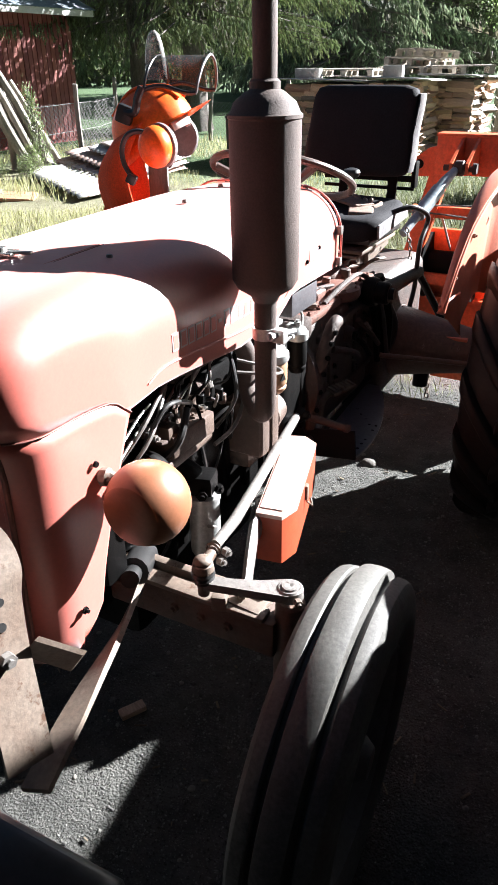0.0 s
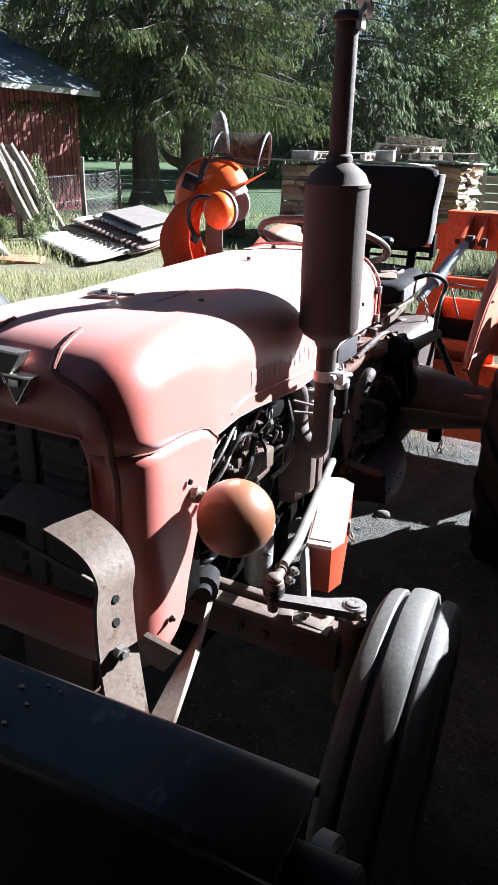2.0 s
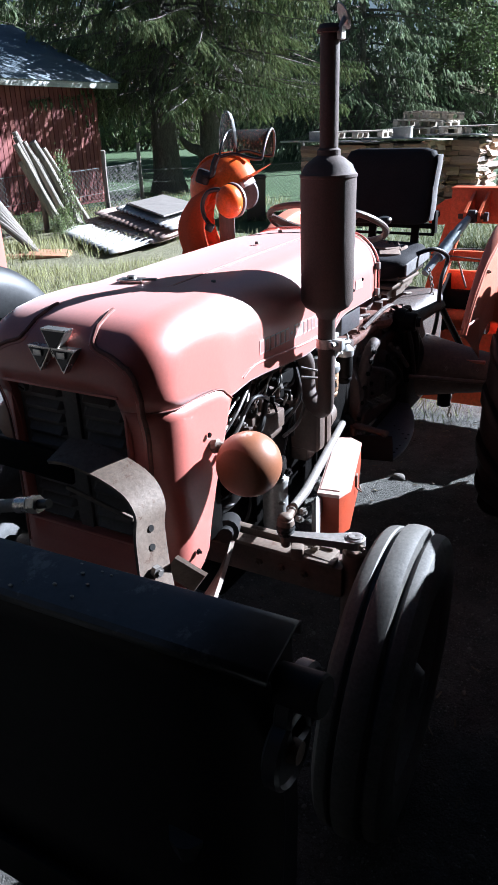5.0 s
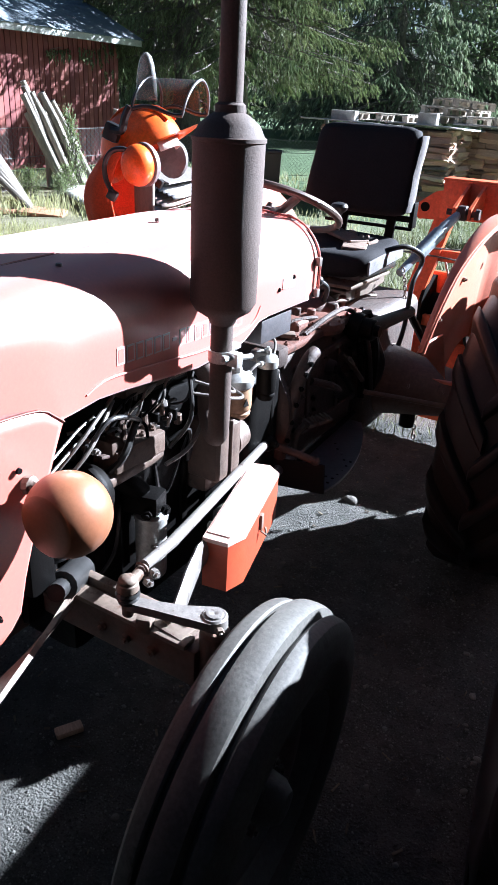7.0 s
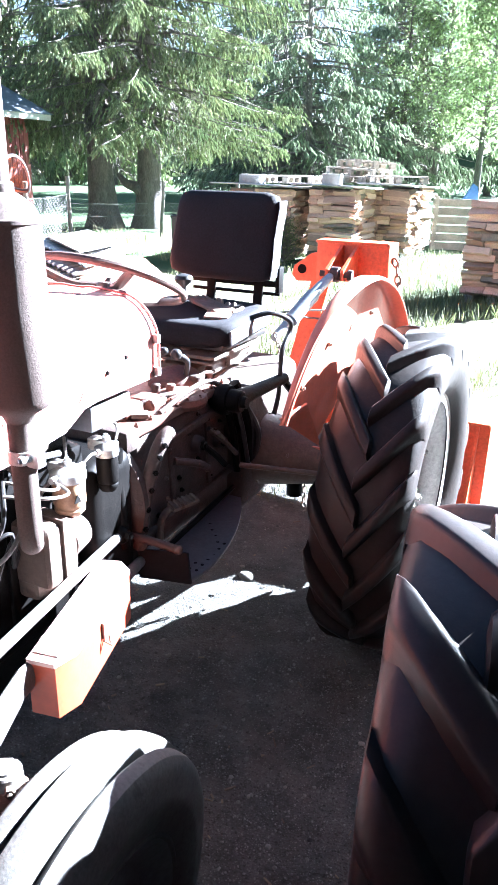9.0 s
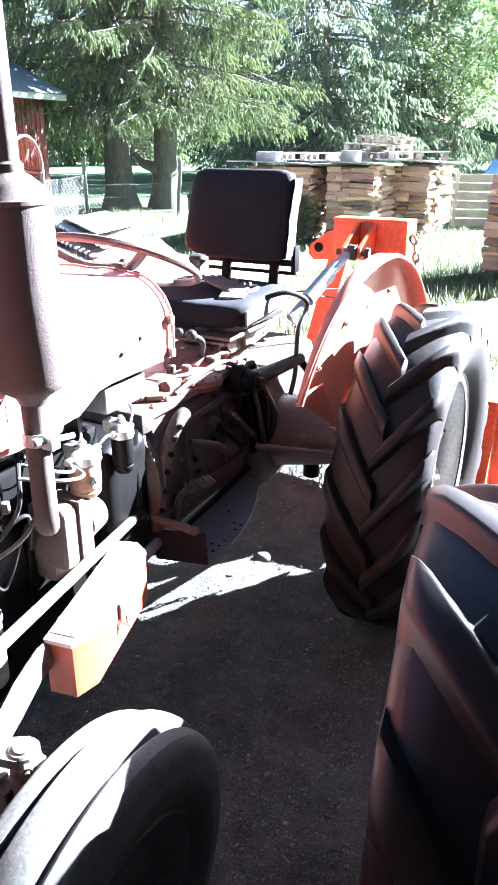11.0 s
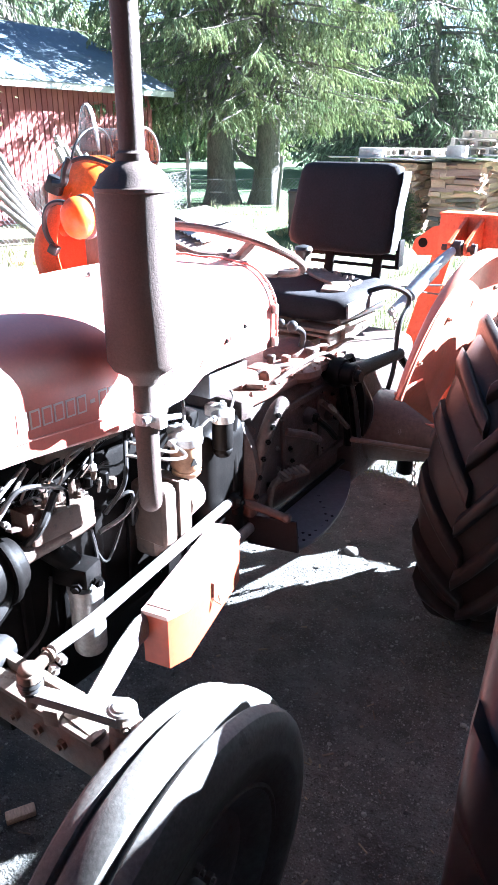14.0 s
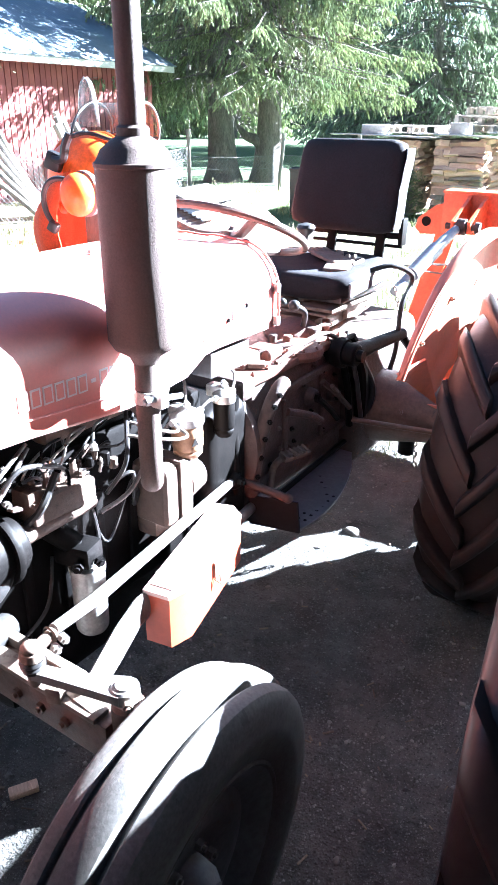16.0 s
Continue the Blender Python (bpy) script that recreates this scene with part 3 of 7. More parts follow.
part("rear_bead", bm, RED, hood)
for z in (1.14, 1.06):
    bm = bx(nb(), (0.234, 0.85, z), (0.014, 0.016, 0.022), 0.003)
    part("hinge", bm, STEEL, hood)

# grille with pressed louvres in two halves
grille = part("grille", bx(nb(), (0, -0.300, 0.924), (0.312, 0.006, 0.345), 0.001), GRILLE, tractor, "dark grey pressed steel grille", 30)
for sx in (-1, 1):
    for k in range(11):
        z = 1.062 - 0.0285 * k
        w = 0.080 if k == 0 else 0.104
        cx = sx * (0.081 - (0.012 if k == 0 else 0))
        loop = []
        for x in (-1, -0.85, 0, 0.85, 1):
            d = 0.013 if abs(x) < 1 else 0.001
            loop.append([Vector((cx + x * w / 2, -0.303, z + 0.010)), Vector((cx + x * w / 2, -0.303 - d, z - 0.004)), Vector((cx + x * w / 2, -0.303 - d, z - 0.007)), Vector((cx + x * w / 2, -0.302, z - 0.006))])
        part("louvre", rings(nb(), loop), GRILLE, grille)
part("centre_rib", bx(nb(), (0, -0.306, 0.92), (0.036, 0.012, 0.325), 0.004), GRILLE, grille)
for sx in (-1, 1):
    bm = cy(nb(), (sx * 0.132, -0.302, 1.063), (sx * 0.132, -0.314, 1.063), 0.0125, 0.010, 16)
    scr = part("grille_screw", bm, STEEL, grille, "slotted bright screw")
    part("slot", bx(nb(), (sx * 0.132, -0.3145, 1.063), (0.016, 0.001, 0.003), 0, (0, 20, 0)), BLACK_IRON, scr)
# three-triangle badge
def tri(cx, cz, s, up, y0, y1, inset=0.0):
    h = s * 0.80
    pts = [(-s / 2 + inset * 1.5, h / 2 - inset), (s / 2 - inset * 1.5, h / 2 - inset), (0, -h / 2 + inset * 1.9)]
    return prism(nb(), [Vector((cx + px, y0 + 0.18 * max(0, (cz + pz - 1.15)), cz + pz)) for px, pz in pts], (0, y1 - y0, 0))


badge = part("badge", tri(0.014, 1.184, 0.066, 1, -0.357, -0.335), CHROME, tractor, "chrome badge of three dark triangles")
part("badge_fill", tri(0.014, 1.184, 0.066, 1, -0.3585, -0.356, 0.0035), PLASTIC, badge)
for cx in (-0.019, 0.041):
    t = part("badge_triangle", tri(cx, 1.153, 0.060, 1, -0.3610, -0.340), CHROME, badge)
    part("badge_fill", tri(cx, 1.153, 0.060, 1, -0.3625, -0.3605, 0.0035), PLASTIC, t)
    part("badge_bar", bx(nb(), (cx, -0.3625, 1.166), (0.020, 0.002, 0.012), 0.0005), CHROME, t)

# head lamp pod on its stalk
bm = nb()
lamp_m = Matrix.Translation((0.318, -0.145, 0.903)) @ Matrix.Rotation(radians(90), 4, "X")
prof = [(0.001, -0.0685)] + [(0.070 * math.sin(radians(a)), -0.070 * math.cos(radians(a))) for a in range(8, 136, 6)] + [(0.052, 0.048), (0.046, 0.052), (0.001, 0.053)]
lathe(bm, prof, lamp_m, 40)
head_lamp = part("head_lamp", bm, LAMP, tractor, "round tan-orange primed head lamp pod seen from behind")
bm = nb()
tube(bm, smooth_path([(0.234, -0.150, 0.930), (0.247, -0.148, 0.932), (0.262, -0.145, 0.925)]), [0.016] * 6 + [0.012] * 6 + [0.013])
hexbolt(bm, (0.236, -0.130, 0.902), (1, 0, 0), 0.007)
part("lamp_stalk", bm, RUSTY, head_lamp)
bm = cy(nb(), (0.235, -0.165, 0.962), (0.239, -0.165, 0.962), 0.006, 0.005, 10)
part("panel_hole", bm, BLACK_IRON, nose)
part("panel_bolt", hexbolt(nb(), (0.235, -0.235, 0.716), (1, 0, 0), 0.007, 0.003), BLACK_IRON, nose)
bm = nb()
lathe(bm, prof, Matrix.Translation((-0.318, -0.145, 0.903)) @ Matrix.Rotation(radians(90), 4, "X"), 40)
tube(bm, [(-0.234, -0.150, 0.930), (-0.262, -0.145, 0.925)], 0.014)
part("head_lamp", bm, LAMP, tractor)

# exhaust
ex, ey = 0.291, 0.320
bm = nb()
lathe(bm, [(0.024, 1.105), (0.030, 1.118), (0.055, 1.134), (0.0645, 1.150), (0.0655, 1.30), (0.0655, 1.436), (0.0675, 1.438), (0.0675, 1.444), (0.063, 1.447), (0.055, 1.464), (0.036, 1.479), (0.027, 1.484), (0.027, 1.496), (0.0225, 1.500)], Matrix.Translation((ex, ey, 0)), 40)
muffler = part("muffler", bm, SOOT, tractor, "sooty dark brown upright muffler drum")
bm = nb()
tube(bm, [(ex, ey, 1.49), (ex, ey, 1.64), (ex, ey, 1.742)], 0.0215, 24, False)
lathe(bm, [(0.0225, 1.730), (0.029, 1.732), (0.029, 1.738), (0.024, 1.745), (0.0215, 1.748), (0.018, 1.747), (0.018, 1.68)], Matrix.Translation((ex, ey, 0)), 28, False)
part("stack_pipe", bm, SOOT, muffler)
bm = nb()
lathe(bm, [(0.001, 0.002), (0.022, 0.002), (0.027, 0.0), (0.027, -0.003), (0.001, -0.003)], Matrix.Translation((ex + 0.028, ey + 0.012, 1.762)) @ Euler((radians(-20), radians(62), radians(20))).to_matrix().to_4x4(), 24)
tube(bm, [(ex + 0.022, ey - 0.012, 1.73), (ex + 0.030, ey + 0.010, 1.76)], 0.005)
bx(bm, (ex + 0.026, ey, 1.730), (0.012, 0.024, 0.026), 0.003)
part("rain_flap", bm, ALU, muffler, "light grey rain flap standing open")
low = smooth_path([(0.10, 0.28, 0.995), (0.14, 0.34, 0.998), (0.172, 0.395, 0.985), (0.186, 0.424, 0.945), (0.187, 0.428, 0.890), (0.200, 0.414, 0.852), (0.240, 0.373, 0.836), (0.278, 0.334, 0.852), (ex, ey, 0.895), (ex, ey, 1.02), (ex, ey, 1.115)], 5)
part("exhaust_bend", tube(nb(), low, 0.0225, 18), SOOT, tractor, "sooty exhaust pipe bend")
bm = nb()
lathe(bm, [(0.0225, -0.012), (0.0265, -0.012), (0.0265, 0.012), (0.0225, 0.012)], Matrix.Translation((ex, ey, 1.040)), 24, False)
bx(bm, (ex + 0.036, ey - 0.006, 1.040), (0.026, 0.022, 0.028), 0.003)
tube(bm, [(ex + 0.030, ey - 0.03, 1.045), (ex + 0.044, ey + 0.045, 1.035)], 0.006, 8)
hexbolt(bm, (ex + 0.030, ey - 0.03, 1.045), (-0.2, -1, 0), 0.009)
bx(bm, (ex - 0.005, ey + 0.035, 1.047), (0.03, 0.05, 0.010), 0.002)
part("exhaust_clamp", bm, ALU, muffler, "bright exhaust clamp with bolts")
bm = nb()
bx(bm, (0.135, 0.36, 0.975), (0.05, 0.36, 0.055), 0.014)
part("exhaust_manifold", bm, RUSTY, tractor)

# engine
engine = part("engine_block", bx(nb(), (0, 0.36, 0.70), (0.25, 0.66, 0.42), 0.02), BLACK_IRON, tractor, "oily black diesel engine, its shade put into the colour")
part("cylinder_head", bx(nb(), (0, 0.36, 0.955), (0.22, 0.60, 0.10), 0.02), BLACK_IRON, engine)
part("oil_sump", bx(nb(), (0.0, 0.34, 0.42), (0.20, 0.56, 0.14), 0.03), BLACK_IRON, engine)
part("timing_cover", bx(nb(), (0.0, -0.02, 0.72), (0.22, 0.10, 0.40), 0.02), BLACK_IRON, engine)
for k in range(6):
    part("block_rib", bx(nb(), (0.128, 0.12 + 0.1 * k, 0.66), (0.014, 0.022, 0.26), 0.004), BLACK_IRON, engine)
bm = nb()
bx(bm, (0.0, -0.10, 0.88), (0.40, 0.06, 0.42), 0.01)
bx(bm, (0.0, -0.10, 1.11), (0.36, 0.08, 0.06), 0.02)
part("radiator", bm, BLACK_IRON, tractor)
bm = nb()
tube(bm, smooth_path([(0.12, -0.07, 0.70), (0.175, -0.03, 0.72), (0.19, 0.02, 0.76), (0.15, 0.07, 0.80)]), 0.024, 14)
for k in range(5):
    lathe(bm, [(0.024, -0.004), (0.027, 0.0), (0.024, 0.004)], Matrix.Translation((0.178, -0.028 + 0.004 * k, 0.722)), 14, False)
part("radiator_hose", bm, PLASTIC, tractor, "black rubber radiator hose")
bm = nb()
tube(bm, [(0.15, 0.04, 0.62), (0.20, -0.06, 0.66)], 0.030, 14)
tube(bm, [(0.20, -0.06, 0.66), (0.215, -0.09, 0.67)], 0.018, 12)
part("lower_hose", bm, PLASTIC, tractor)
# dynamo
dyn = Matrix.Translation((0.165, -0.050, 0.800)) @ Matrix.Rotation(radians(-90), 4, "X")
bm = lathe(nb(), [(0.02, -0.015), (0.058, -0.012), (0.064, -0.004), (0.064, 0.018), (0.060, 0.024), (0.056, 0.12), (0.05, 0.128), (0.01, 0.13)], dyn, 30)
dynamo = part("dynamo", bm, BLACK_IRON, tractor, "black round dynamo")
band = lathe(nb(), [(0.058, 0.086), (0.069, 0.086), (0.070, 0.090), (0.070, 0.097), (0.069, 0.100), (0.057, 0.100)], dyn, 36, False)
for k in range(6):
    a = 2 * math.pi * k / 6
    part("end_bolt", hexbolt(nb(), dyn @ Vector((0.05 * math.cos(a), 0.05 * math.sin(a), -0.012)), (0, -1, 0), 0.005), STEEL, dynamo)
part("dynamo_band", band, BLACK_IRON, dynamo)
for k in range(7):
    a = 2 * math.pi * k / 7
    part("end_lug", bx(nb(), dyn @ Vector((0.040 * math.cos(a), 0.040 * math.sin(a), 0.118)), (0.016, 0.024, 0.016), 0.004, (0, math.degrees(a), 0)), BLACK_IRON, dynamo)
# injection pump with its pipes
bm = nb()
bx(bm, (0.165, 0.182, 0.848), (0.07, 0.145, 0.050), 0.006, (0, 0, -3))
cy(bm, (0.168, 0.075, 0.806), (0.168, 0.270, 0.806), 0.022, 0.020, 18, 0.004)
bx(bm, (0.165, 0.120, 0.878), (0.05, 0.035, 0.03), 0.006)
for k in range(4):
    cy(bm, (0.160, 0.135 + 0.034 * k, 0.868), (0.160, 0.135 + 0.034 * k, 0.905), 0.009, 0.006, 8)
    hexbolt(bm, (0.182, 0.135 + 0.034 * k, 0.870), (0, 0, 1), 0.007)
pump = part("injection_pump", bm, PUMPCAST, tractor, "dull injection pump with fuel pipes")
rnd = random.Random(4)
for k in range(6):
    y = 0.11 + 0.030 * k
    bend = rnd.uniform(0.02, 0.06)
    bm = tube(nb(), smooth_path([(0.162, y, 0.900), (0.176 + rnd.uniform(-.01, .02), y + 0.01, 0.928 + rnd.uniform(-.01, .015)), (0.172, y + bend, 0.950 + rnd.uniform(-.008, .012)), (0.150, y + 0.07 + bend, 0.958), (0.128, y + 0.12, 0.980)]), 0.0029, 6)
    part("fuel_pipe", bm, (STEEL, BLACK_IRON, CHROME)[k % 3], pump)
for k in range(34):
    x, y, z = rnd.uniform(0.130, 0.196), rnd.uniform(0.03, 0.335), rnd.uniform(0.862, 0.915)
    d = Vector((rnd.uniform(-0.5, 1), rnd.uniform(-1, 1), rnd.uniform(-0.2, 1.2))).normalized()
    kind = k % 4
    if kind == 0:
        bm = hexbolt(nb(), (x, y, z), d, rnd.uniform(0.005, 0.009), rnd.uniform(0.006, 0.014))
        part("union_nut", bm, (BLACK_IRON, STEEL)[k % 8 == 0], pump)
    elif kind == 1:
        bm = cy(nb(), (x, y, z - 0.012), (x, y, z + rnd.uniform(0.0, 0.018)), rnd.uniform(0.006, 0.010), None, 10, 0.0015)
        part("pump_fitting", bm, (PUMPCAST, BLACK_IRON, CAST)[k % 3], pump)
    elif kind == 2:
        e = Vector((x, y, z)) + d * rnd.uniform(0.03, 0.06)
        part("control_lever", tube(nb(), smooth_path([(x, y, z), Vector((x, y, z)).lerp(e, 0.5) + Vector((0.006, 0, 0.010)), e], 4), 0.0035, 6), (BLACK_IRON, STEEL, PLASTIC)[k % 3], pump)
    else:
        w = rnd.uniform(0.012, 0.024)
        part("bracket", bx(nb(), (x, y, z - 0.008), (w, w * 1.3, 0.006), 0.0015, (rnd.uniform(-30, 30), rnd.uniform(-30, 30), rnd.uniform(0, 90))), (BLACK_IRON, CAST)[k % 2], pump)
for k in range(9):
    y0 = rnd.uniform(-0.02, 0.52)
    z0 = rnd.uniform(0.62, 0.90)
    path = [(0.135, y0, z0), (0.150 + rnd.uniform(0, 0.02), y0 + rnd.uniform(0.01, 0.05), z0 + rnd.uniform(-0.06, 0.06)), (0.148, y0 + rnd.uniform(0.05, 0.11), z0 + rnd.uniform(-0.08, 0.10)), (0.132, y0 + rnd.uniform(0.08, 0.16), z0 + rnd.uniform(-0.05, 0.12))]
    part("wiring", tube(nb(), smooth_path(path), rnd.uniform(0.0025, 0.005), 6), PLASTIC, engine)
for y0, z0 in ((-0.14, 0.895), (-0.14, 0.872)):
    part("throttle_rod", tube(nb(), [(0.205, y0, z0), (0.176, 0.03, z0 + 0.052), (0.170, 0.075, z0 + 0.060)], 0.0028, 6), CHROME, engine)
for pts, r, mt in (([(0.19, 0.03, 0.90), (0.205, 0.08, 0.955), (0.20, 0.16, 0.93), (0.18, 0.20, 0.90)], 0.005, PLASTIC), ([(0.16, -0.04, 0.86), (0.19, 0.02, 0.93), (0.18, 0.12, 0.985)], 0.004, STEEL),
                   ([(0.17, -0.04, 0.84), (0.20, 0.03, 0.91), (0.17, 0.13, 0.97)], 0.004, STEEL), ([(0.17, 0.31, 0.80), (0.21, 0.33, 0.87), (0.19, 0.36, 0.93), (0.15, 0.40, 0.96)], 0.005, PLASTIC),
                   ([(0.15, 0.10, 0.80), (0.20, 0.12, 0.86), (0.19, 0.17, 0.91)], 0.008, PLASTIC), ([(0.19, 0.27, 0.78), (0.20, 0.35, 0.80), (0.18, 0.45, 0.86), (0.18, 0.53, 0.905)], 0.005, STEEL)):
    part("pipe", tube(nb(), smooth_path(pts), r, 8), mt, engine)
# oil filter can
bm = lathe(nb(), [(0.016, 0.515), (0.029, 0.518), (0.034, 0.526), (0.035, 0.536), (0.035, 0.66), (0.038, 0.668), (0.038, 0.678), (0.026, 0.684), (0.01, 0.685)], Matrix.Translation((0.185, 0.225, 0)), 28)
oilf = part("oil_filter", bm, ALU, tractor, "dull aluminium oil filter can")
bm = nb()
bx(bm, (0.175, 0.215, 0.712), (0.085, 0.06, 0.05), 0.012, (0, 0, 15))
tube(bm, smooth_path([(0.17, 0.21, 0.73), (0.155, 0.18, 0.765), (0.12, 0.17, 0.78)]), 0.024, 12)
hexbolt(bm, (0.205, 0.185, 0.70), (0.6, -0.8, 0), 0.012)
hexbolt(bm, (0.222, 0.225, 0.70), (1, -0.2, 0), 0.012)
part("filter_head", bm, BLACK_IRON, oilf)
bm = tube(nb(), smooth_path([(0.215, 0.19, 0.62), (0.228, 0.19, 0.622), (0.224, 0.205, 0.612)]), 0.004, 6)
part("filter_clip", bm, STEEL, oilf)
# fuel filters
for (fx, fy, fz), r, hgt, mt, nm in (((0.195, 0.545, 0.798), 0.036, 0.088, TAN, "fuel_filter"), ((0.195, 0.685, 0.800), 0.026, 0.095, BLACK_IRON, "sediment_filter")):
    bm = lathe(nb(), [(r * 0.3, 0), (r * 0.7, 0.004), (r * 0.93, 0.014), (r * 0.95, 0.02), (r * 0.88, 0.024), (r * 0.96, 0.028), (r, 0.034), (r, hgt - 0.006), (r * 0.94, hgt)], Matrix.Translation((fx, fy, fz)), 26)
    ff = part(nm, bm, mt, tractor, "tan fuel filter can" if mt is TAN else "black sediment filter can")
    bm = nb()
    lathe(bm, [(r * 1.05, hgt - 0.002), (r * 1.12, hgt + 0.004), (r * 1.1, hgt + 0.018), (r * 0.6, hgt + 0.030), (r * 0.2, hgt + 0.032)], Matrix.Translation((fx, fy, fz)), 26)
    bx(bm, (fx - 0.02, fy, fz + hgt + 0.022), (0.05, 0.03, 0.03), 0.006)
    hexbolt(bm, (fx, fy, fz + hgt + 0.030), (0, 0, 1), 0.010, 0.014)
    for s in (-1, 1):
        tube(bm, [(fx, fy + s * r * 0.9, fz + hgt + 0.012), (fx, fy + s * r * 1.5, fz + hgt + 0.014)], 0.008, 8)
    part("filter_cap", bm, ALU, ff, "bright cast cap")
    if mt is TAN:
        part("filter_mark", prism(nb(), [(fx + r * 0.86, fy - 0.022, fz + 0.045), (fx + r * 0.995, fy - 0.004, fz + 0.045), (fx + r * 0.95, fy - 0.013, fz + 0.064)], (0.004, -0.004, 0)), PLASTIC, ff)
for pts in ([(0.195, 0.50, 0.899), (0.24, 0.46, 0.905), (0.25, 0.40, 0.93), (0.20, 0.36, 0.95)], [(0.195, 0.50, 0.895), (0.25, 0.48, 0.89), (0.27, 0.40, 0.915), (0.21, 0.34, 0.93)],
            [(0.195, 0.59, 0.90), (0.20, 0.62, 0.915), (0.195, 0.645, 0.91)], [(0.19, 0.72, 0.90), (0.17, 0.76, 0.94), (0.12, 0.74, 0.97)], [(0.18, 0.56, 0.925), (0.16, 0.58, 0.97), (0.12, 0.60, 0.99)]):
    part("fuel_line", tube(nb(), smooth_path(pts), 0.0036, 8), STEEL, engine)
# starter and pale housing below the bend
bm = nb()
bx(bm, (0.172, 0.455, 0.742), (0.105, 0.052, 0.150), 0.020, None, 3)
bx(bm, (0.172, 0.510, 0.740), (0.100, 0.054, 0.146), 0.022, None, 3)
bx(bm, (0.172, 0.482, 0.742), (0.112, 0.005, 0.156), 0.002)
cy(bm, (0.172, 0.52, 0.735), (0.172, 0.605, 0.735), 0.050, 0.040, 24, 0.012)
bx(bm, (0.155, 0.47, 0.655), (0.06, 0.07, 0.05), 0.012)
part("pump_housing", bm, PUMPCAST, tractor, "grey-brown cast housing with bolts")
# clutch housing, gearbox, centre housing
gear = part("gearbox", bx(nb(), (0, 1.14, 0.665), (0.27, 0.62, 0.40), 0.055, None, 4), CAST, tractor, "greasy brown gearbox casting")
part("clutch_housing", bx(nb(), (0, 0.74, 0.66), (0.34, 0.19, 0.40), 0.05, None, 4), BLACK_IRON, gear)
part("housing_flange", lathe(nb(), [(0.10, 0.81), (0.185, 0.82), (0.197, 0.83), (0.197, 0.85), (0.185, 0.862), (0.150, 0.90), (0.10, 0.91)], Matrix.Translation((0, 0, 0.69)) @ Matrix.Rotation(radians(-90), 4, "X"), 36), CAST, gear)
part("centre_housing", bx(nb(), (0, 1.68, 0.63), (0.36, 0.50, 0.46), 0.06, None, 4), CAST, gear)
part("housing_bridge", bx(nb(), (0, 0.86, 0.86), (0.30, 0.06, 0.06), 0.015), CAST, gear)
bm = nb()
bx(bm, (0.02, 1.15, 0.870), (0.25, 0.56, 0.026), 0.010)
bx(bm, (0.02, 0.965, 0.895), (0.13, 0.10, 0.05), 0.022, None, 3)
bx(bm, (0.055, 1.07, 0.892), (0.09, 0.08, 0.04), 0.018, None, 3)
ball(bm, (0.01, 1.30, 0.890), 0.080, 3, (1.1, 1.2, 0.6))
lathe(bm, [(0.05, 0.86), (0.078, 0.862), (0.084, 0.875), (0.080, 0.892), (0.060, 0.900), (0.030, 0.905), (0.002, 0.906)], Matrix.Translation((0.095, 1.18, 0)), 28)
for k in range(9):
    a = 2 * math.pi * k / 9
    hexbolt(bm, (0.095 + 0.070 * math.cos(a), 1.18 + 0.070 * math.sin(a), 0.888), (0, 0, 1), 0.007)
for k in range(8):
    hexbolt(bm, (0.132, 0.90 + 0.068 * k, 0.882), (0, 0, 1), 0.007)
part("gearbox_cover", bm, COVER, gear, "rusty red gearbox cover with bolts")
for yy, zz, r in ((1.20, 0.735, 0.030), (1.33, 0.700, 0.022), (1.42, 0.72, 0.035)):
    cov = part("pivot_boss", cy(nb(), (0.125, yy, zz), (0.160, yy, zz), r, r * 0.85, 20, 0.005), CAST, gear)
    part("pivot_nut", hexbolt(nb(), (0.158, yy, zz), (1, 0, 0), r * 0.5, 0.012), BLACK_IRON, gear)
arch_pts = [(0.165 + 0.030 * math.sin(a), 0.845 + 0.115 * (1 - math.cos(a)), 0.560 + 0.300 * math.sin(a)) for a in [math.pi / 2 * k / 8 for k in range(9)]]
part("bell_flange", tube(nb(), smooth_path(arch_pts, 3), 0.020, 12), CAST, gear, "rounded bell housing rim")
for k in range(6):
    p = Vector(arch_pts[1 + k])
    part("flange_bolt", hexbolt(nb(), p + Vector((0.016, -0.006, 0.004)), (0.8, -0.5, 0.2), 0.008, 0.008), BLACK_IRON, gear)
for zz, y0, y1 in ((0.800, 0.95, 1.44), (0.560, 0.90, 1.44)):
    part("casting_rib", bx(nb(), (0.136, (y0 + y1) / 2, zz), (0.020, y1 - y0, 0.026), 0.009, (2, 0, 0), 3), CAST, gear)
for yy in (1.06, 1.275):
    part("casting_rib", bx(nb(), (0.135, yy, 0.68), (0.014, 0.024, 0.25), 0.006, (4, 0, 0), 3), CAST, gear)
for a, b, r, mt in (((0.165, 1.20, 0.735), (0.185, 1.30, 0.640), 0.010, BLACK_IRON), ((0.165, 1.33, 0.700), (0.180, 1.26, 0.760), 0.007, RUSTY), ((0.158, 1.24, 0.775), (0.190, 1.37, 0.655), 0.009, CAST),
                    ((0.150, 1.36, 0.86), (0.180, 1.40, 0.58), 0.012, BLACK_IRON), ((0.160, 1.39, 0.87), (0.205, 1.43, 0.60), 0.008, PLASTIC)):
    part("linkage_rod", tube(nb(), [a, Vector(a).lerp(Vector(b), 0.5) + Vector((0.008, 0, 0)), b], r, 8), mt, gear)
rg_ = random.Random(31)
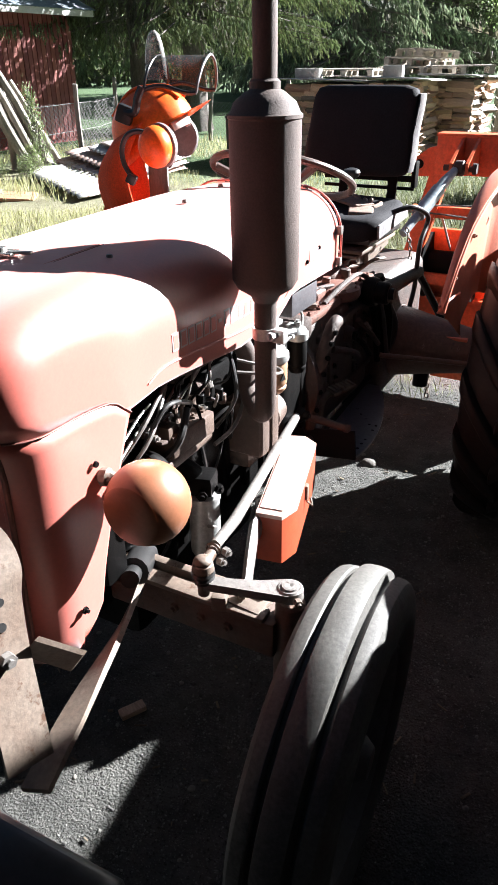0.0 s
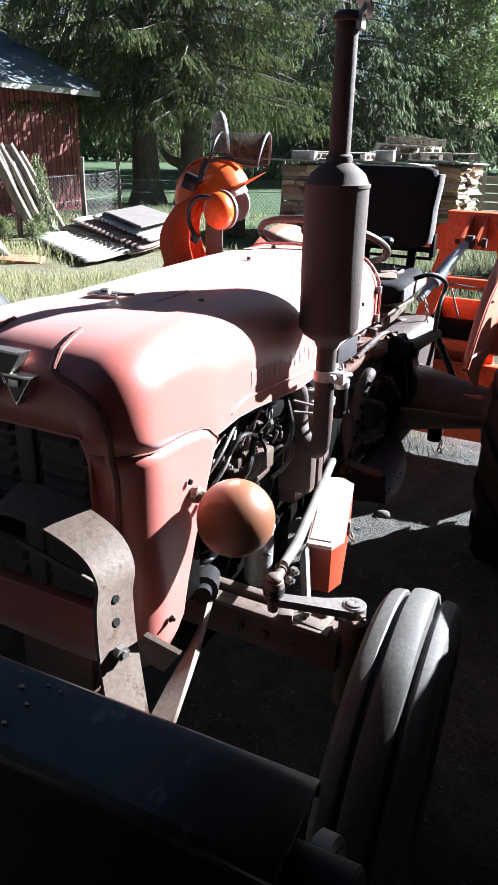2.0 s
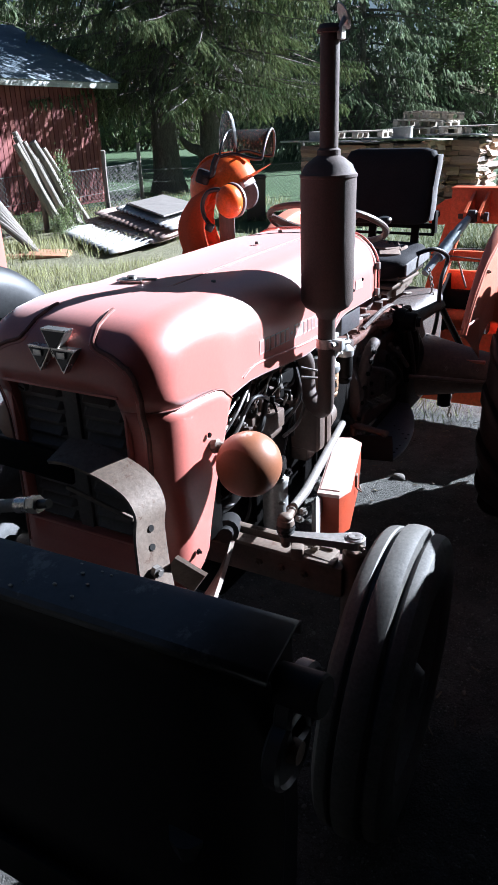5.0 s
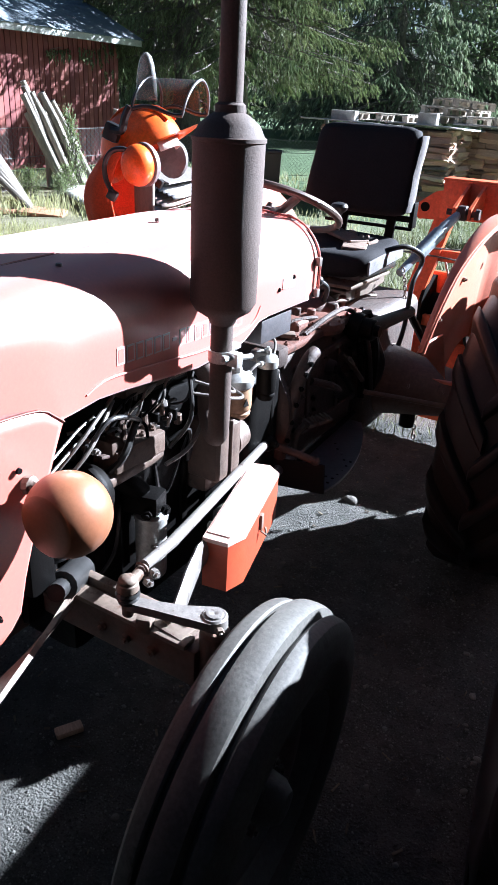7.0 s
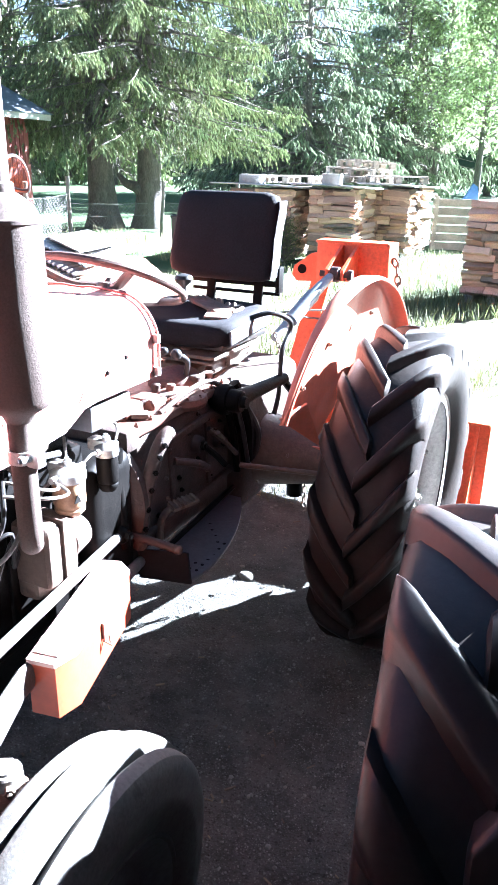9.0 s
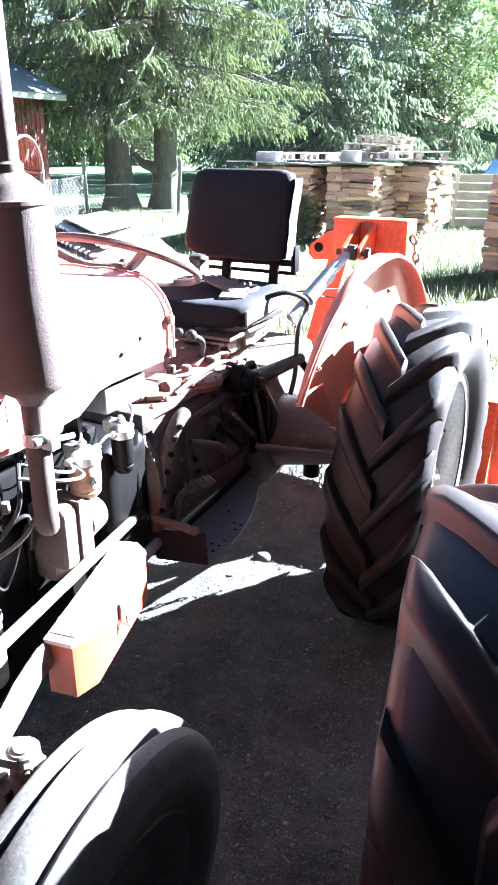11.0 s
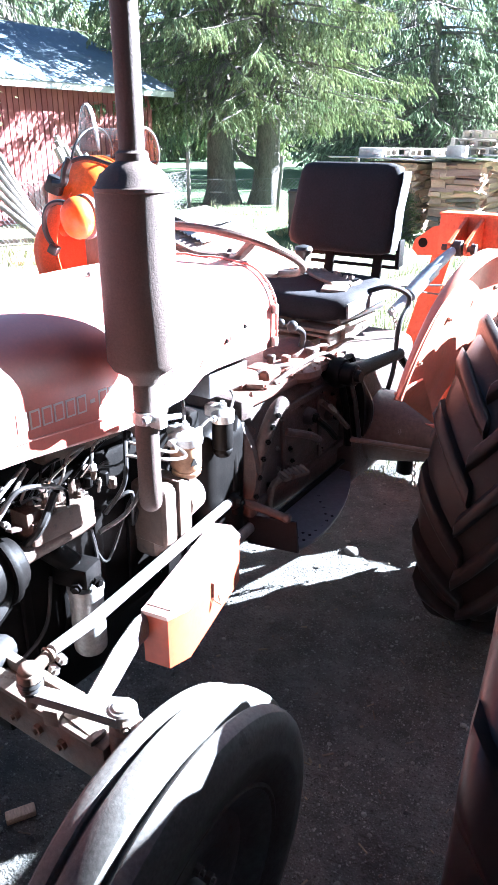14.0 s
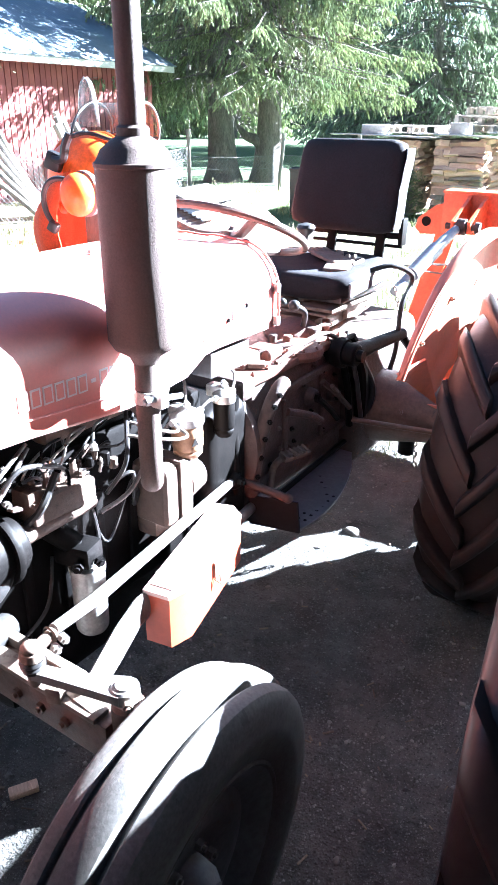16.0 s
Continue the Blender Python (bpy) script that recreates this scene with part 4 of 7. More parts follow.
for k in range(26):
    yy, zz = rg_.uniform(0.92, 1.46), rg_.uniform(0.56, 0.84)
    part("casting_bolt", hexbolt(nb(), (0.134, yy, zz), (1, 0, 0), rg_.uniform(0.005, 0.008), 0.006), (CAST, BLACK_IRON, RUSTY)[k % 3], gear)
# pipes, levers and loose plates on the gearbox top
for k in range(16):
    x, yy = rg_.uniform(-0.07, 0.13), rg_.uniform(0.90, 1.42)
    if k % 3 == 0:
        part("cover_plate", bx(nb(), (x, yy, 0.893), (rg_.uniform(0.03, 0.07), rg_.uniform(0.03, 0.08), 0.014), 0.004, (0, 0, rg_.uniform(0, 90))), (COVER, RUSTY)[k % 2], gear)
    elif k % 3 == 1:
        part("cover_boss", cy(nb(), (x, yy, 0.875), (x, yy, 0.905 + rg_.uniform(0, 0.02)), rg_.uniform(0.010, 0.022), None, 14, 0.003), (COVER, CAST)[k % 2], gear)
    else:
        part("cover_pipe", tube(nb(), smooth_path([(x, yy, 0.885), (x + 0.03, yy + 0.06, 0.912), (min(x + 0.05, 0.13), yy + 0.14, 0.905)]), 0.006, 8), (CAST, RUSTY)[k % 2], gear)
part("cover_pipe", tube(nb(), smooth_path([(0.128, 1.02, 0.885), (0.140, 1.14, 0.915), (0.142, 1.26, 0.918), (0.150, 1.33, 0.890)]), 0.008, 8), CAST, gear)
for pts, r, mt in (([(0.145, 1.06, 0.73), (0.18, 1.14, 0.70), (0.178, 1.20, 0.665)], 0.012, CAST), ([(0.16, 1.40, 0.88), (0.19, 1.44, 0.75), (0.185, 1.46, 0.60)], 0.022, BLACK_IRON),
                   ([(0.13, 1.42, 0.88), (0.20, 1.50, 0.70), (0.17, 1.52, 0.56)], 0.015, PLASTIC)):
    part("control_rod", tube(nb(), smooth_path(pts), r, 10), mt, gear)
bm = nb()
cy(bm, (0.12, 1.325, 0.848), (0.232, 1.325, 0.848), 0.036, 0.036, 24, 0.006)
cy(bm, (0.232, 1.325, 0.848), (0.248, 1.325, 0.848), 0.020, 0.018, 14)
lathe(bm, [(0.045, -0.02), (0.05, 0.0), (0.045, 0.02)], along_x((0.17, 1.325, 0.848)), 24)
part("lift_shaft", bm, BLACK_IRON, tractor, "black round lift shaft boss")
bm = tube(nb(), [(0.205, 1.33, 0.850), (0.215, 1.43, 0.850), (0.228, 1.55, 0.850), (0.235, 1.64, 0.848)], [0.032, 0.024, 0.021, 0.020], 12)
part("lift_arm", bm, BLACK_IRON, tractor)
bm = nb()
bx(bm, (-0.03, 1.54, 0.90), (0.16, 0.34, 0.05), 0.010)
cy(bm, (-0.02, 1.42, 0.86), (-0.02, 1.42, 0.99), 0.022, 0.022, 14)
bx(bm, (0.06, 1.66, 0.94), (0.02, 0.22, 0.10), 0.004, (8, 0, 0))
bx(bm, (-0.11, 1.66, 0.94), (0.02, 0.22, 0.10), 0.004, (8, 0, 0))
bx(bm, (-0.03, 1.52, 0.962), (0.30, 0.34, 0.012), 0.004)
bx(bm, (-0.03, 1.50, 0.945), (0.26, 0.30, 0.010), 0.004)
part("seat_bracket", bm, RUSTY, tractor, "brown seat bracket plates")
bm = nb()
tube(bm, smooth_path([(-0.08, 1.18, 0.90), (-0.10, 1.20, 1.02), (-0.06, 1.22, 1.06)]), 0.008)
tube(bm, smooth_path([(0.05, 1.28, 0.90), (0.075, 1.26, 0.97), (0.06, 1.22, 1.00)]), 0.009)
ball(bm, (0.06, 1.22, 1.00), 0.018, 2)
ball(bm, (0.03, 1.20, 1.01), 0.014, 2)
part("gear_lever", bm, PLASTIC, tractor, "black gear levers with knobs")
# rear axle
for sx in (-1, 1):
    bm = nb()
    m = Matrix.Translation((0, 1.64, 0.580)) @ Matrix.Rotation(radians(90 * sx), 4, "Y")
    lathe(bm, [(0.135, 0.14), (0.142, 0.16), (0.132, 0.19), (0.118, 0.26), (0.098, 0.36), (0.084, 0.44), (0.082, 0.46), (0.110, 0.465), (0.110, 0.485), (0.06, 0.49), (0.06, 0.60)], m, 36)
    for k in range(8):
        a = 2 * math.pi * k / 8
        hexbolt(bm, Vector((sx * 0.182, 1.64 + 0.126 * math.cos(a), 0.58 + 0.126 * math.sin(a))), (sx, 0, 0), 0.011)
    for t in (0.30, 0.42):
        hexbolt(bm, (sx * t, 1.64 - 0.106 + (t - 0.30) * 0.22, 0.61), (0, -1, 0.4), 0.010)
    axle = part("axle_trumpet", bm, AXLEMAT, tractor, "greasy brown rear axle trumpet")
bm = tube(nb(), [(0.185, 1.40, 0.602), (0.535, 1.56, 0.566)], 0.009, 10)
part("axle_rod", bm, AXLEMAT, tractor)
bm = tube(nb(), [(0.26, 1.72, 0.44), (0.26, 1.72, 0.38)], 0.03, 12)
part("link_pin", bm, BLACK_IRON, tractor)

# front axle and steering
bm = nb()
bx(bm, (0, 0.005, 0.578), (0.97, 0.066, 0.080), 0.008)
for sx in (-1, 1):
    cy(bm, (sx * 0.50, 0.012, 0.45), (sx * 0.50, 0.012, 0.655), 0.032, 0.028, 20, 0.006)
    cy(bm, (sx * 0.50, 0.012, 0.40), (sx * 0.60, 0.012, 0.375), 0.034, 0.03, 16)
    for k in range(3):
        hexbolt(bm, (sx * (0.27 + 0.06 * k), -0.030, 0.580), (0, -1, 0), 0.011)
bx(bm, (0, 0.0, 0.54), (0.12, 0.16, 0.12), 0.02)
bx(bm, (0.0, -0.16, 0.555), (0.18, 0.26, 0.10), 0.015)
front_axle = part("front_axle", bm, AXLEMAT, tractor, "rusty front axle beam")
bm = nb()
bx(bm, (0.300, -0.016, 0.6235), (0.330, 0.036, 0.011), 0.003)
bx(bm, (0.290, 0.024, 0.628), (0.310, 0.020, 0.022), 0.004)
bx(bm, (0.405, 0.006, 0.626), (0.100, 0.056, 0.014), 0.004, (0, 2, -4))
part("axle_flange", bm, RUSTY, front_axle, "pale rusty top flange of the beam")
bm = nb()
bx(bm, (0.372, -0.026, 0.634), (0.030, 0.030, 0.034), 0.006, (0, 0, 20))
hexbolt(bm, (0.405, 0.0, 0.637), (0, 0, 1), 0.011, 0.010)
part("axle_clamp", bm, RUSTY, front_axle, "pale rusty clamp block")
bm = nb()
arm = [(0.356, -0.052, 0.688), (0.405, -0.036, 0.686), (0.452, -0.017, 0.683), (0.502, 0.005, 0.682)]
loops = []
for (x, y, z), w in zip(arm, (0.011, 0.012, 0.016, 0.024)):
    loops.append([Vector((x - 0.35 * w, y + w, z + 0.008)), Vector((x + 0.35 * w, y - w, z + 0.008)), Vector((x + 0.35 * w, y - w, z - 0.009)), Vector((x - 0.35 * w, y + w, z - 0.009))])
rings(bm, loops)
cy(bm, (0.502, 0.005, 0.668), (0.502, 0.005, 0.693), 0.025, 0.024, 22, 0.003)
lathe(bm, [(0.017, 0.692), (0.015, 0.696), (0.008, 0.697), (0.001, 0.694)], Matrix.Translation((0.502, 0.005, 0)), 20, False)
part("steering_arm", bm, STEEL, tractor, "bare grey steering arm")
part("clamp_bolt", hexbolt(nb(), (0.524, -0.012, 0.680), (0.7, -0.7, 0), 0.008, 0.010), RUSTY, tractor)
JX, JY = 0.355, -0.052
bm = cy(nb(), (JX, JY, 0.660), (JX, JY, 0.716), 0.011, 0.014, 16, 0.003)
cy(bm, (JX, JY, 0.714), (JX, JY, 0.736), 0.021, 0.019, 20, 0.005)
ball(bm, (JX, JY, 0.736), 0.018, 2, (1, 1, 0.6))
tube(bm, [(JX, JY + 0.010, 0.728), (JX - 0.004, JY + 0.050, 0.732)], 0.011, 12)
lathe(bm, [(0.0135, -0.003), (0.0165, 0.0), (0.0135, 0.003)], Matrix.Translation((JX - 0.003, JY + 0.042, 0.732)) @ Matrix.Rotation(radians(90), 4, "X"), 16, False)
joint = part("ball_joint", bm, RUSTY, tractor, "greasy steering ball joint")
bm = nb()
lathe(bm, [(0.013, 0.688), (0.018, 0.692), (0.0165, 0.696), (0.021, 0.701), (0.0185, 0.705), (0.0225, 0.710), (0.020, 0.716)], Matrix.Translation((JX, JY, 0)), 22, False)
part("rubber_boot", bm, PLASTIC, joint, "dark folded rubber boot")
for p in ((JX + 0.014, JY + 0.052, 0.730), (JX + 0.012, JY + 0.036, 0.719)):
    part("clamp_bolt", hexbolt(nb(), p, (1, -0.2, 0), 0.009, 0.011), STEEL, joint)
bm = nb()
tube(bm, [(0.350, 0.000, 0.736), (0.330, 0.110, 0.720), (0.172, 0.740, 0.642)], [0.0105, 0.0122, 0.0122], 16)
part("drag_link", bm, STEEL, tractor, "bare grey drag link rod")
bm = nb()
ball(bm, (0.168, 0.760, 0.640), 0.026, 2)
tube(bm, [(0.168, 0.765, 0.66), (0.165, 0.775, 0.60)], 0.018, 12)
tube(bm, [(0.165, 0.775, 0.64), (0.15, 0.775, 0.80), (0.14, 0.775, 0.86)], [0.016, 0.018, 0.03], 12)
hexbolt(bm, (0.19, 0.755, 0.645), (1, 0, 0), 0.012, 0.012)
part("drop_arm", bm, BLACK_IRON, tractor)
bm = nb()
path = [(0.400, 0.020, 0.612), (0.345, 0.140, 0.602), (0.296, 0.250, 0.590), (0.262, 0.42, 0.572), (0.14, 0.98, 0.505)]
loops = []
for (x, y, z), (w, h) in zip(path, ((0.010, 0.034), (0.011, 0.042), (0.012, 0.036), (0.013, 0.020), (0.014, 0.016))):
    loops.append([Vector((x + w * math.cos(a), y + 0.2 * w * math.cos(a), z + h * math.sin(a))) for a in [2 * math.pi * k / 12 for k in range(12)]])
rings(bm, loops)
part("radius_rod", bm, STEEL, tractor, "grey radius rod bar")

# tool box on the radius rod
u, v = Vector((-0.270, 0.963, 0)), Vector((0.963, 0.270, 0))
A = Vector((0.288, 0.279, 0))
plan = [A, A + 0.060 * v - 0.006 * u, A + 0.086 * v + 0.042 * u, A + 0.086 * v + 0.350 * u, A + 0.052 * v + 0.385 * u, A + 0.380 * u]
bm = prism(nb(), [p + Vector((0, 0, 0.497)) for p in plan], (0, 0, 0.121))
toolbox = part("tool_box", bm, BOXRED, tractor, "orange-red steel tool box with chamfered ends")
lidp = [A + (p - A) * 1.0 + ((p - (A + 0.045 * v + 0.185 * u)).normalized() * 0.003) for p in plan]
bm = prism(nb(), [p + Vector((0, 0, 0.618)) for p in lidp], (0, 0, 0.010))
lid = part("lid", bm, LIDPALE, toolbox, "pale lid, sunlight put into its worn paint")
inner = [A + 0.045 * v + 0.185 * u + (p - (A + 0.045 * v + 0.185 * u)) * 0.90 for p in plan]
part("lid_panel", prism(nb(), [p + Vector((0, 0, 0.628)) for p in inner], (0, 0, 0.0025)), LIDPALE, lid)
p = A + 0.089 * v + 0.175 * u + Vector((0, 0, 0.585))
bm = bx(nb(), p, (0.008, 0.018, 0.040), 0.002, (0, 0, 15.7))
tube(bm, [p + Vector((0.006, -0.010, -0.02)), p + Vector((0.016, 0, -0.034)), p + Vector((0.006, 0.010, -0.02))], 0.003, 6)
part("hasp", bm, RUSTY, toolbox)
for d in (0.10, 0.30):
    bm = tube(nb(), smooth_path([A + 0.02 * v + d * u + Vector((0, 0, 0.56)), A - 0.012 * v + d * u + Vector((0, 0, 0.598)), A - 0.016 * v + d * u + Vector((0, 0, 0.580))]), 0.009, 8)
    part("box_bracket", bm, STEEL, toolbox)


# wheels
def rib_tyre(name, R, w, rim_r, mat, parent, c):
    prof = []
    hw = w / 2
    side = [(rim_r - 0.012, -hw * 0.55), (rim_r, -hw * 0.72), (rim_r + 0.016, -hw * 0.86), (rim_r + 0.022, -hw * 0.83), (rim_r + 0.030, -hw * 0.90), (rim_r + (R - rim_r) * 0.45, -hw * 1.0), (rim_r + (R - rim_r) * 0.52, -hw * 1.005), (rim_r + (R - rim_r) * 0.55, -hw * 0.985), (R - 0.055, -hw * 0.97), (R - 0.038, -hw * 0.93)]
    tread = [(R - 0.026, -hw * 0.87), (R - 0.017, -hw * 0.78), (R - 0.013, -hw * 0.66), (R - 0.012, -hw * 0.50), (R - 0.015, -hw * 0.455), (R - 0.023, -hw * 0.44), (R - 0.024, -hw * 0.36), (R - 0.016, -hw * 0.335), (R - 0.004, -hw * 0.29), (R - 0.001, -hw * 0.18), (R, 0.0)]
    prof = side + tread + [(r, -h) for r, h in reversed(tread[:-1])] + [(r, -h) for r, h in reversed(side)]
    return part(name, lathe(nb(), prof, along_x(c), 72, False), mat, parent, "", 28)


def dish(bm, c, prof, n=48):
    return lathe(bm, prof, along_x(c), n, False)


def front_wheel(sx, turn=0.0):
    c = Vector((0, 0, 0))
    w = part("front_wheel", dish(nb(), c, [(0.205, -0.062), (0.222, -0.070), (0.224, -0.062), (0.198, -0.05), (0.190, 0.0), (0.198, 0.05), (0.224, 0.062), (0.222, 0.070), (0.205, 0.062), (0.185, 0.045), (0.165, 0.030 * sx), (0.12, 0.036 * sx), (0.085, 0.020 * sx), (0.05, 0.020 * sx), (0.045, 0.055 * sx), (0.03, 0.075 * sx), (0.002, 0.078 * sx)]), GREYRIM, tractor, "grey steel front wheel")
    kids = [rib_tyre("tyre", 0.362, 0.165, 0.205, RUBBER, w, c)]
    for k in range(6):
        a = 2 * math.pi * k / 6
        bm = hexbolt(nb(), (0.022 * sx, 0.068 * math.cos(a), 0.068 * math.sin(a)), (sx, 0, 0), 0.011, 0.012)
        kids.append(part("wheel_nut", bm, STEEL, w))
    pos = Matrix.Translation((sx * 0.610, -0.020, 0.356)) @ Matrix.Rotation(radians(turn), 4, "Z") @ Matrix.Rotation(radians(2.0 * sx), 4, "Y")
    w.matrix_parent_inverse = Matrix.Translation((0, -0.95, 0))
    w.matrix_basis = pos
    for k in kids:
        k.matrix_parent_inverse = Matrix()
    return w


def ag_tyre(name, R, w, rim_r, mat, parent, c, lugs, sx, low=0.034, wide=0.056):
    """A farm tyre: carcass and slanted rounded bar lugs, in one moulding."""
    hw = w / 2
    body = R - low
    side = [(rim_r - 0.015, -hw * 0.60), (rim_r + 0.012, -hw * 0.80), (rim_r + (body - rim_r) * 0.30, -hw * 0.94), (rim_r + (body - rim_r) * 0.55, -hw * 0.99), (body - 0.06, -hw * 0.98), (body - 0.030, -hw * 0.93), (body - 0.012, -hw * 0.80), (body - 0.004, -hw * 0.5), (body, 0.0)]
    prof = side + [(r, -h) for r, h in reversed(side[:-1])]
    bm = lathe(nb(), prof, along_x(c), 72, False)
    m = along_x(c)
    rl = random.Random(lugs)
    for k in range(lugs):
        for s in (-1, 1):
            a0 = 2 * math.pi * (k + (0.5 if s > 0 else 0)) / lugs
            loops = []
            wob = rl.uniform(0.94, 1.06)
            for t in (-0.03, 0.0, 0.2, 0.4, 0.6, 0.8, 0.92, 1.0, 1.03):
                h = s * hw * (-0.07 + 1.03 * min(t, 1.0)) + s * 0.004 * (t > 1)
                ang = a0 - 0.37 * t * (1 + 0.12 * t)
                drop = 0.010 if t < 0 else 0.0 if t < 0.85 else 0.008 if t < 0.95 else 0.020 if t <= 1.0 else 0.052
                top, bot = R - drop - 0.004 * t * t, body - 0.026 * max(t, 0) ** 3 - 0.006 - (0.03 if t > 1 else 0)
                top = max(top, bot + 0.004)
                wl = (wide + 0.010 * t) * wob / R / 2 * (0.6 if t < 0 else 1)
                ring = []
                for f, da in ((0.0, -1.75), (0.30, -1.40), (0.72, -1.16), (0.93, -0.96), (1.0, -0.66), (1.0, 0.66), (0.93, 0.96), (0.72, 1.16), (0.30, 1.40), (0.0, 1.75)):
                    r = bot + (top - bot) * f
                    ring.append(m @ Vector((r * math.cos(ang + da * wl), r * math.sin(ang + da * wl), h)))
                loops.append(ring)
            rings(bm, loops)
    bmesh.ops.recalc_face_normals(bm, faces=bm.faces[:])
    return part(name, bm, mat, parent, "", 42)


def rear_wheel(name, parent, sx, pos, R, w, rim_r, mat, rimmat, shift, lugs=18, low=0.034, label="pale grey rear wheel with slotted disc", wide=0.052):
    c = Vector((0, 0, 0))
    hw = w / 2
    bm = dish(nb(), c, [(rim_r - 0.03, -hw * 0.66), (rim_r + 0.004, -hw * 0.70), (rim_r + 0.006, -hw * 0.62), (rim_r - 0.022, -hw * 0.5), (rim_r - 0.045, -hw * 0.2), (rim_r - 0.05, 0), (rim_r - 0.045, hw * 0.2), (rim_r - 0.022, hw * 0.5), (rim_r + 0.006, hw * 0.62), (rim_r + 0.004, hw * 0.70), (rim_r - 0.03, hw * 0.66)])
    wheel = part(name, bm, rimmat, parent, label)
    bm = dish(nb(), c, [(rim_r - 0.052, sx * 0.012), (rim_r - 0.09, sx * 0.02), (rim_r - 0.14, sx * 0.028), (rim_r - 0.19, sx * -0.005), (0.11, sx * -0.02), (0.06, sx * -0.02), (0.055, sx * 0.03), (0.002, sx * 0.032)])
    kids = [part("disc", bm, rimmat, wheel)]
    for k in range(8):
        a = 2 * math.pi * (k + 0.25) / 8
        bm = bx(nb(), (sx * 0.020, 0, 0), (0.012, 0.075, 0.10), 0.004)
        bmesh.ops.transform(bm, matrix=Matrix.Rotation(a, 4, "X") @ Matrix.Translation((0, 0, rim_r - 0.085)), verts=bm.verts[:])
        kids.append(part("rim_lug", bm, rimmat, wheel))
        bm = hexbolt(nb(), (0, 0, 0), (sx, 0, 0), 0.013, 0.014)
        bmesh.ops.transform(bm, matrix=Matrix.Rotation(a, 4, "X") @ Matrix.Translation((sx * 0.026, 0, rim_r - 0.11)), verts=bm.verts[:])
        kids.append(part("rim_bolt", bm, STEEL, wheel))
    kids.append(ag_tyre("tyre", R, w, rim_r, mat, wheel, c, lugs, sx, low, wide))
    wheel.matrix_parent_inverse = Matrix.Translation(shift)
    wheel.matrix_basis = pos
    for k in kids:
        k.matrix_parent_inverse = Matrix()
    return wheel


front_wheel(1, 4)
front_wheel(-1, 4)
for sx in (1, -1):
    rear_wheel("rear_wheel", tractor, sx, Matrix.Translation((sx * 0.665, 1.64, 0.530)) @ Matrix.Rotation(radians(3.5), 4, "X"), 0.537, 0.285, 0.335, RUBBER_BROWN, RIM, (0, -0.95, 0), 17, 0.028, wide=0.047)


# mudguards: flat side panel with a flared flange, stepped out at the rear
def mudguard(sx):
    cyy, cz = 1.64, 0.53
    keys = ((146, 0.606), (134, 0.614), (125, 0.621), (115, 0.631), (103, 0.644), (90, 0.663), (78, 0.682), (64, 0.686), (45, 0.678), (20, 0.668))
    angs, rads = [k[0] for k in reversed(keys)], [k[1] for k in reversed(keys)]
    loops = []
    for a in list(range(146, 80, -4)) + [78, 75, 72, 69, 66, 62, 58, 54, 48, 42, 36, 30, 24]:
        r = float(np.interp(a, angs, rads))
        xp = float(np.interp(a, (66, 75), (0.475, 0.435)))
        xe = float(np.interp(a, (24, 60, 95, 120, 146), (0.530, 0.520, 0.492, 0.464, 0.452)))
        inner = float(np.interp(a, (24, 128, 136, 146), (0.26, 0.26, 0.28, 0.590)))
        ring = []
        for x, rr in ((xp, inner), (xp, inner + (r - inner) * 0.33), (xp, inner + (r - inner) * 0.66), (xp, r - 0.016), (xp + 0.003, r - 0.007), (xp + 0.010, r - 0.001), ((xp + xe) / 2 + 0.004, r), (xe - 0.006, r + 0.002), (xe, r + 0.001), (xe + 0.003, r - 0.006)):
            ring.append(Vector((sx * x, cyy + rr * math.cos(radians(a)), cz + rr * math.sin(radians(a)))))
        loops.append(ring)
    bm = sheet(nb(), loops)
    g = solid(part("mudguard", bm, FENDER, tractor, "bleached red mudguard shell", 50), 0.003, 0)
    bm = nb()
    tube(bm, [l[-1] for l in loops], 0.005, 8)
    part("rolled_edge", bm, FENDER, g)
    for yy, zz in ((1.285, 0.935), (1.36, 0.80), (1.50, 1.02), (1.79, 1.075)):
        part("mudguard_bolt", hexbolt(nb(), (sx * (0.438 if yy < 1.7 else 0.478), yy, zz), (sx, 0, 0), 0.008), RUSTY, g)
    t, p, q = Vector((0.437, 1.135, 0.885)), Vector((0.470, 1.250, 0.905)), Vector((0.440, 1.475, 0.690))
    bm = prism(nb(), [Vector((sx * v.x, v.y, v.z)) for v in (t, p, q)], (sx * 0.004, 0, -0.004))
    part("gusset", bm, FENDER, g)
    bm = bx(nb(), (sx * 0.40, 1.60, 0.64), (0.10, 0.06, 0.012), 0.003)
    part("stay", bm, FENDER, g)


mudguard(1)
mudguard(-1)

# foot plate, step pin and pedal
out = smooth_path([(0.305, 0.875, 0), (0.315, 0.96, 0), (0.310, 1.06, 0), (0.29, 1.17, 0), (0.25, 1.29, 0), (0.20, 1.39, 0)], 4)
poly = [Vector((0.165, 0.84, 0.470))] + [Vector((p.x, p.y, 0.470 + 0.03 * max(0, p.y - 1.0))) for p in out] + [Vector((0.155, 1.39, 0.482))]
foot = part("foot_plate", prism(nb(), poly, (0, 0, 0.008)), PLATE, tractor, "dark steel foot plate with punched grip holes")
bm = nb()
for k in range(13):
    y = 0.92 + 0.033 * k
    for x in (0.195, 0.220, 0.245, 0.270, 0.292):
        if x < 0.300 - 0.9 * max(0, y - 1.08):
            z = 0.4785 + 0.03 * max(0, y - 1.0)
            lathe(bm, [(0.0052, z), (0.0050, z + 0.0012), (0.001, z + 0.0012), (0.001, z)], Matrix.Translation((x, y + 0.01 * (x > 0.24), 0)), 8, False)
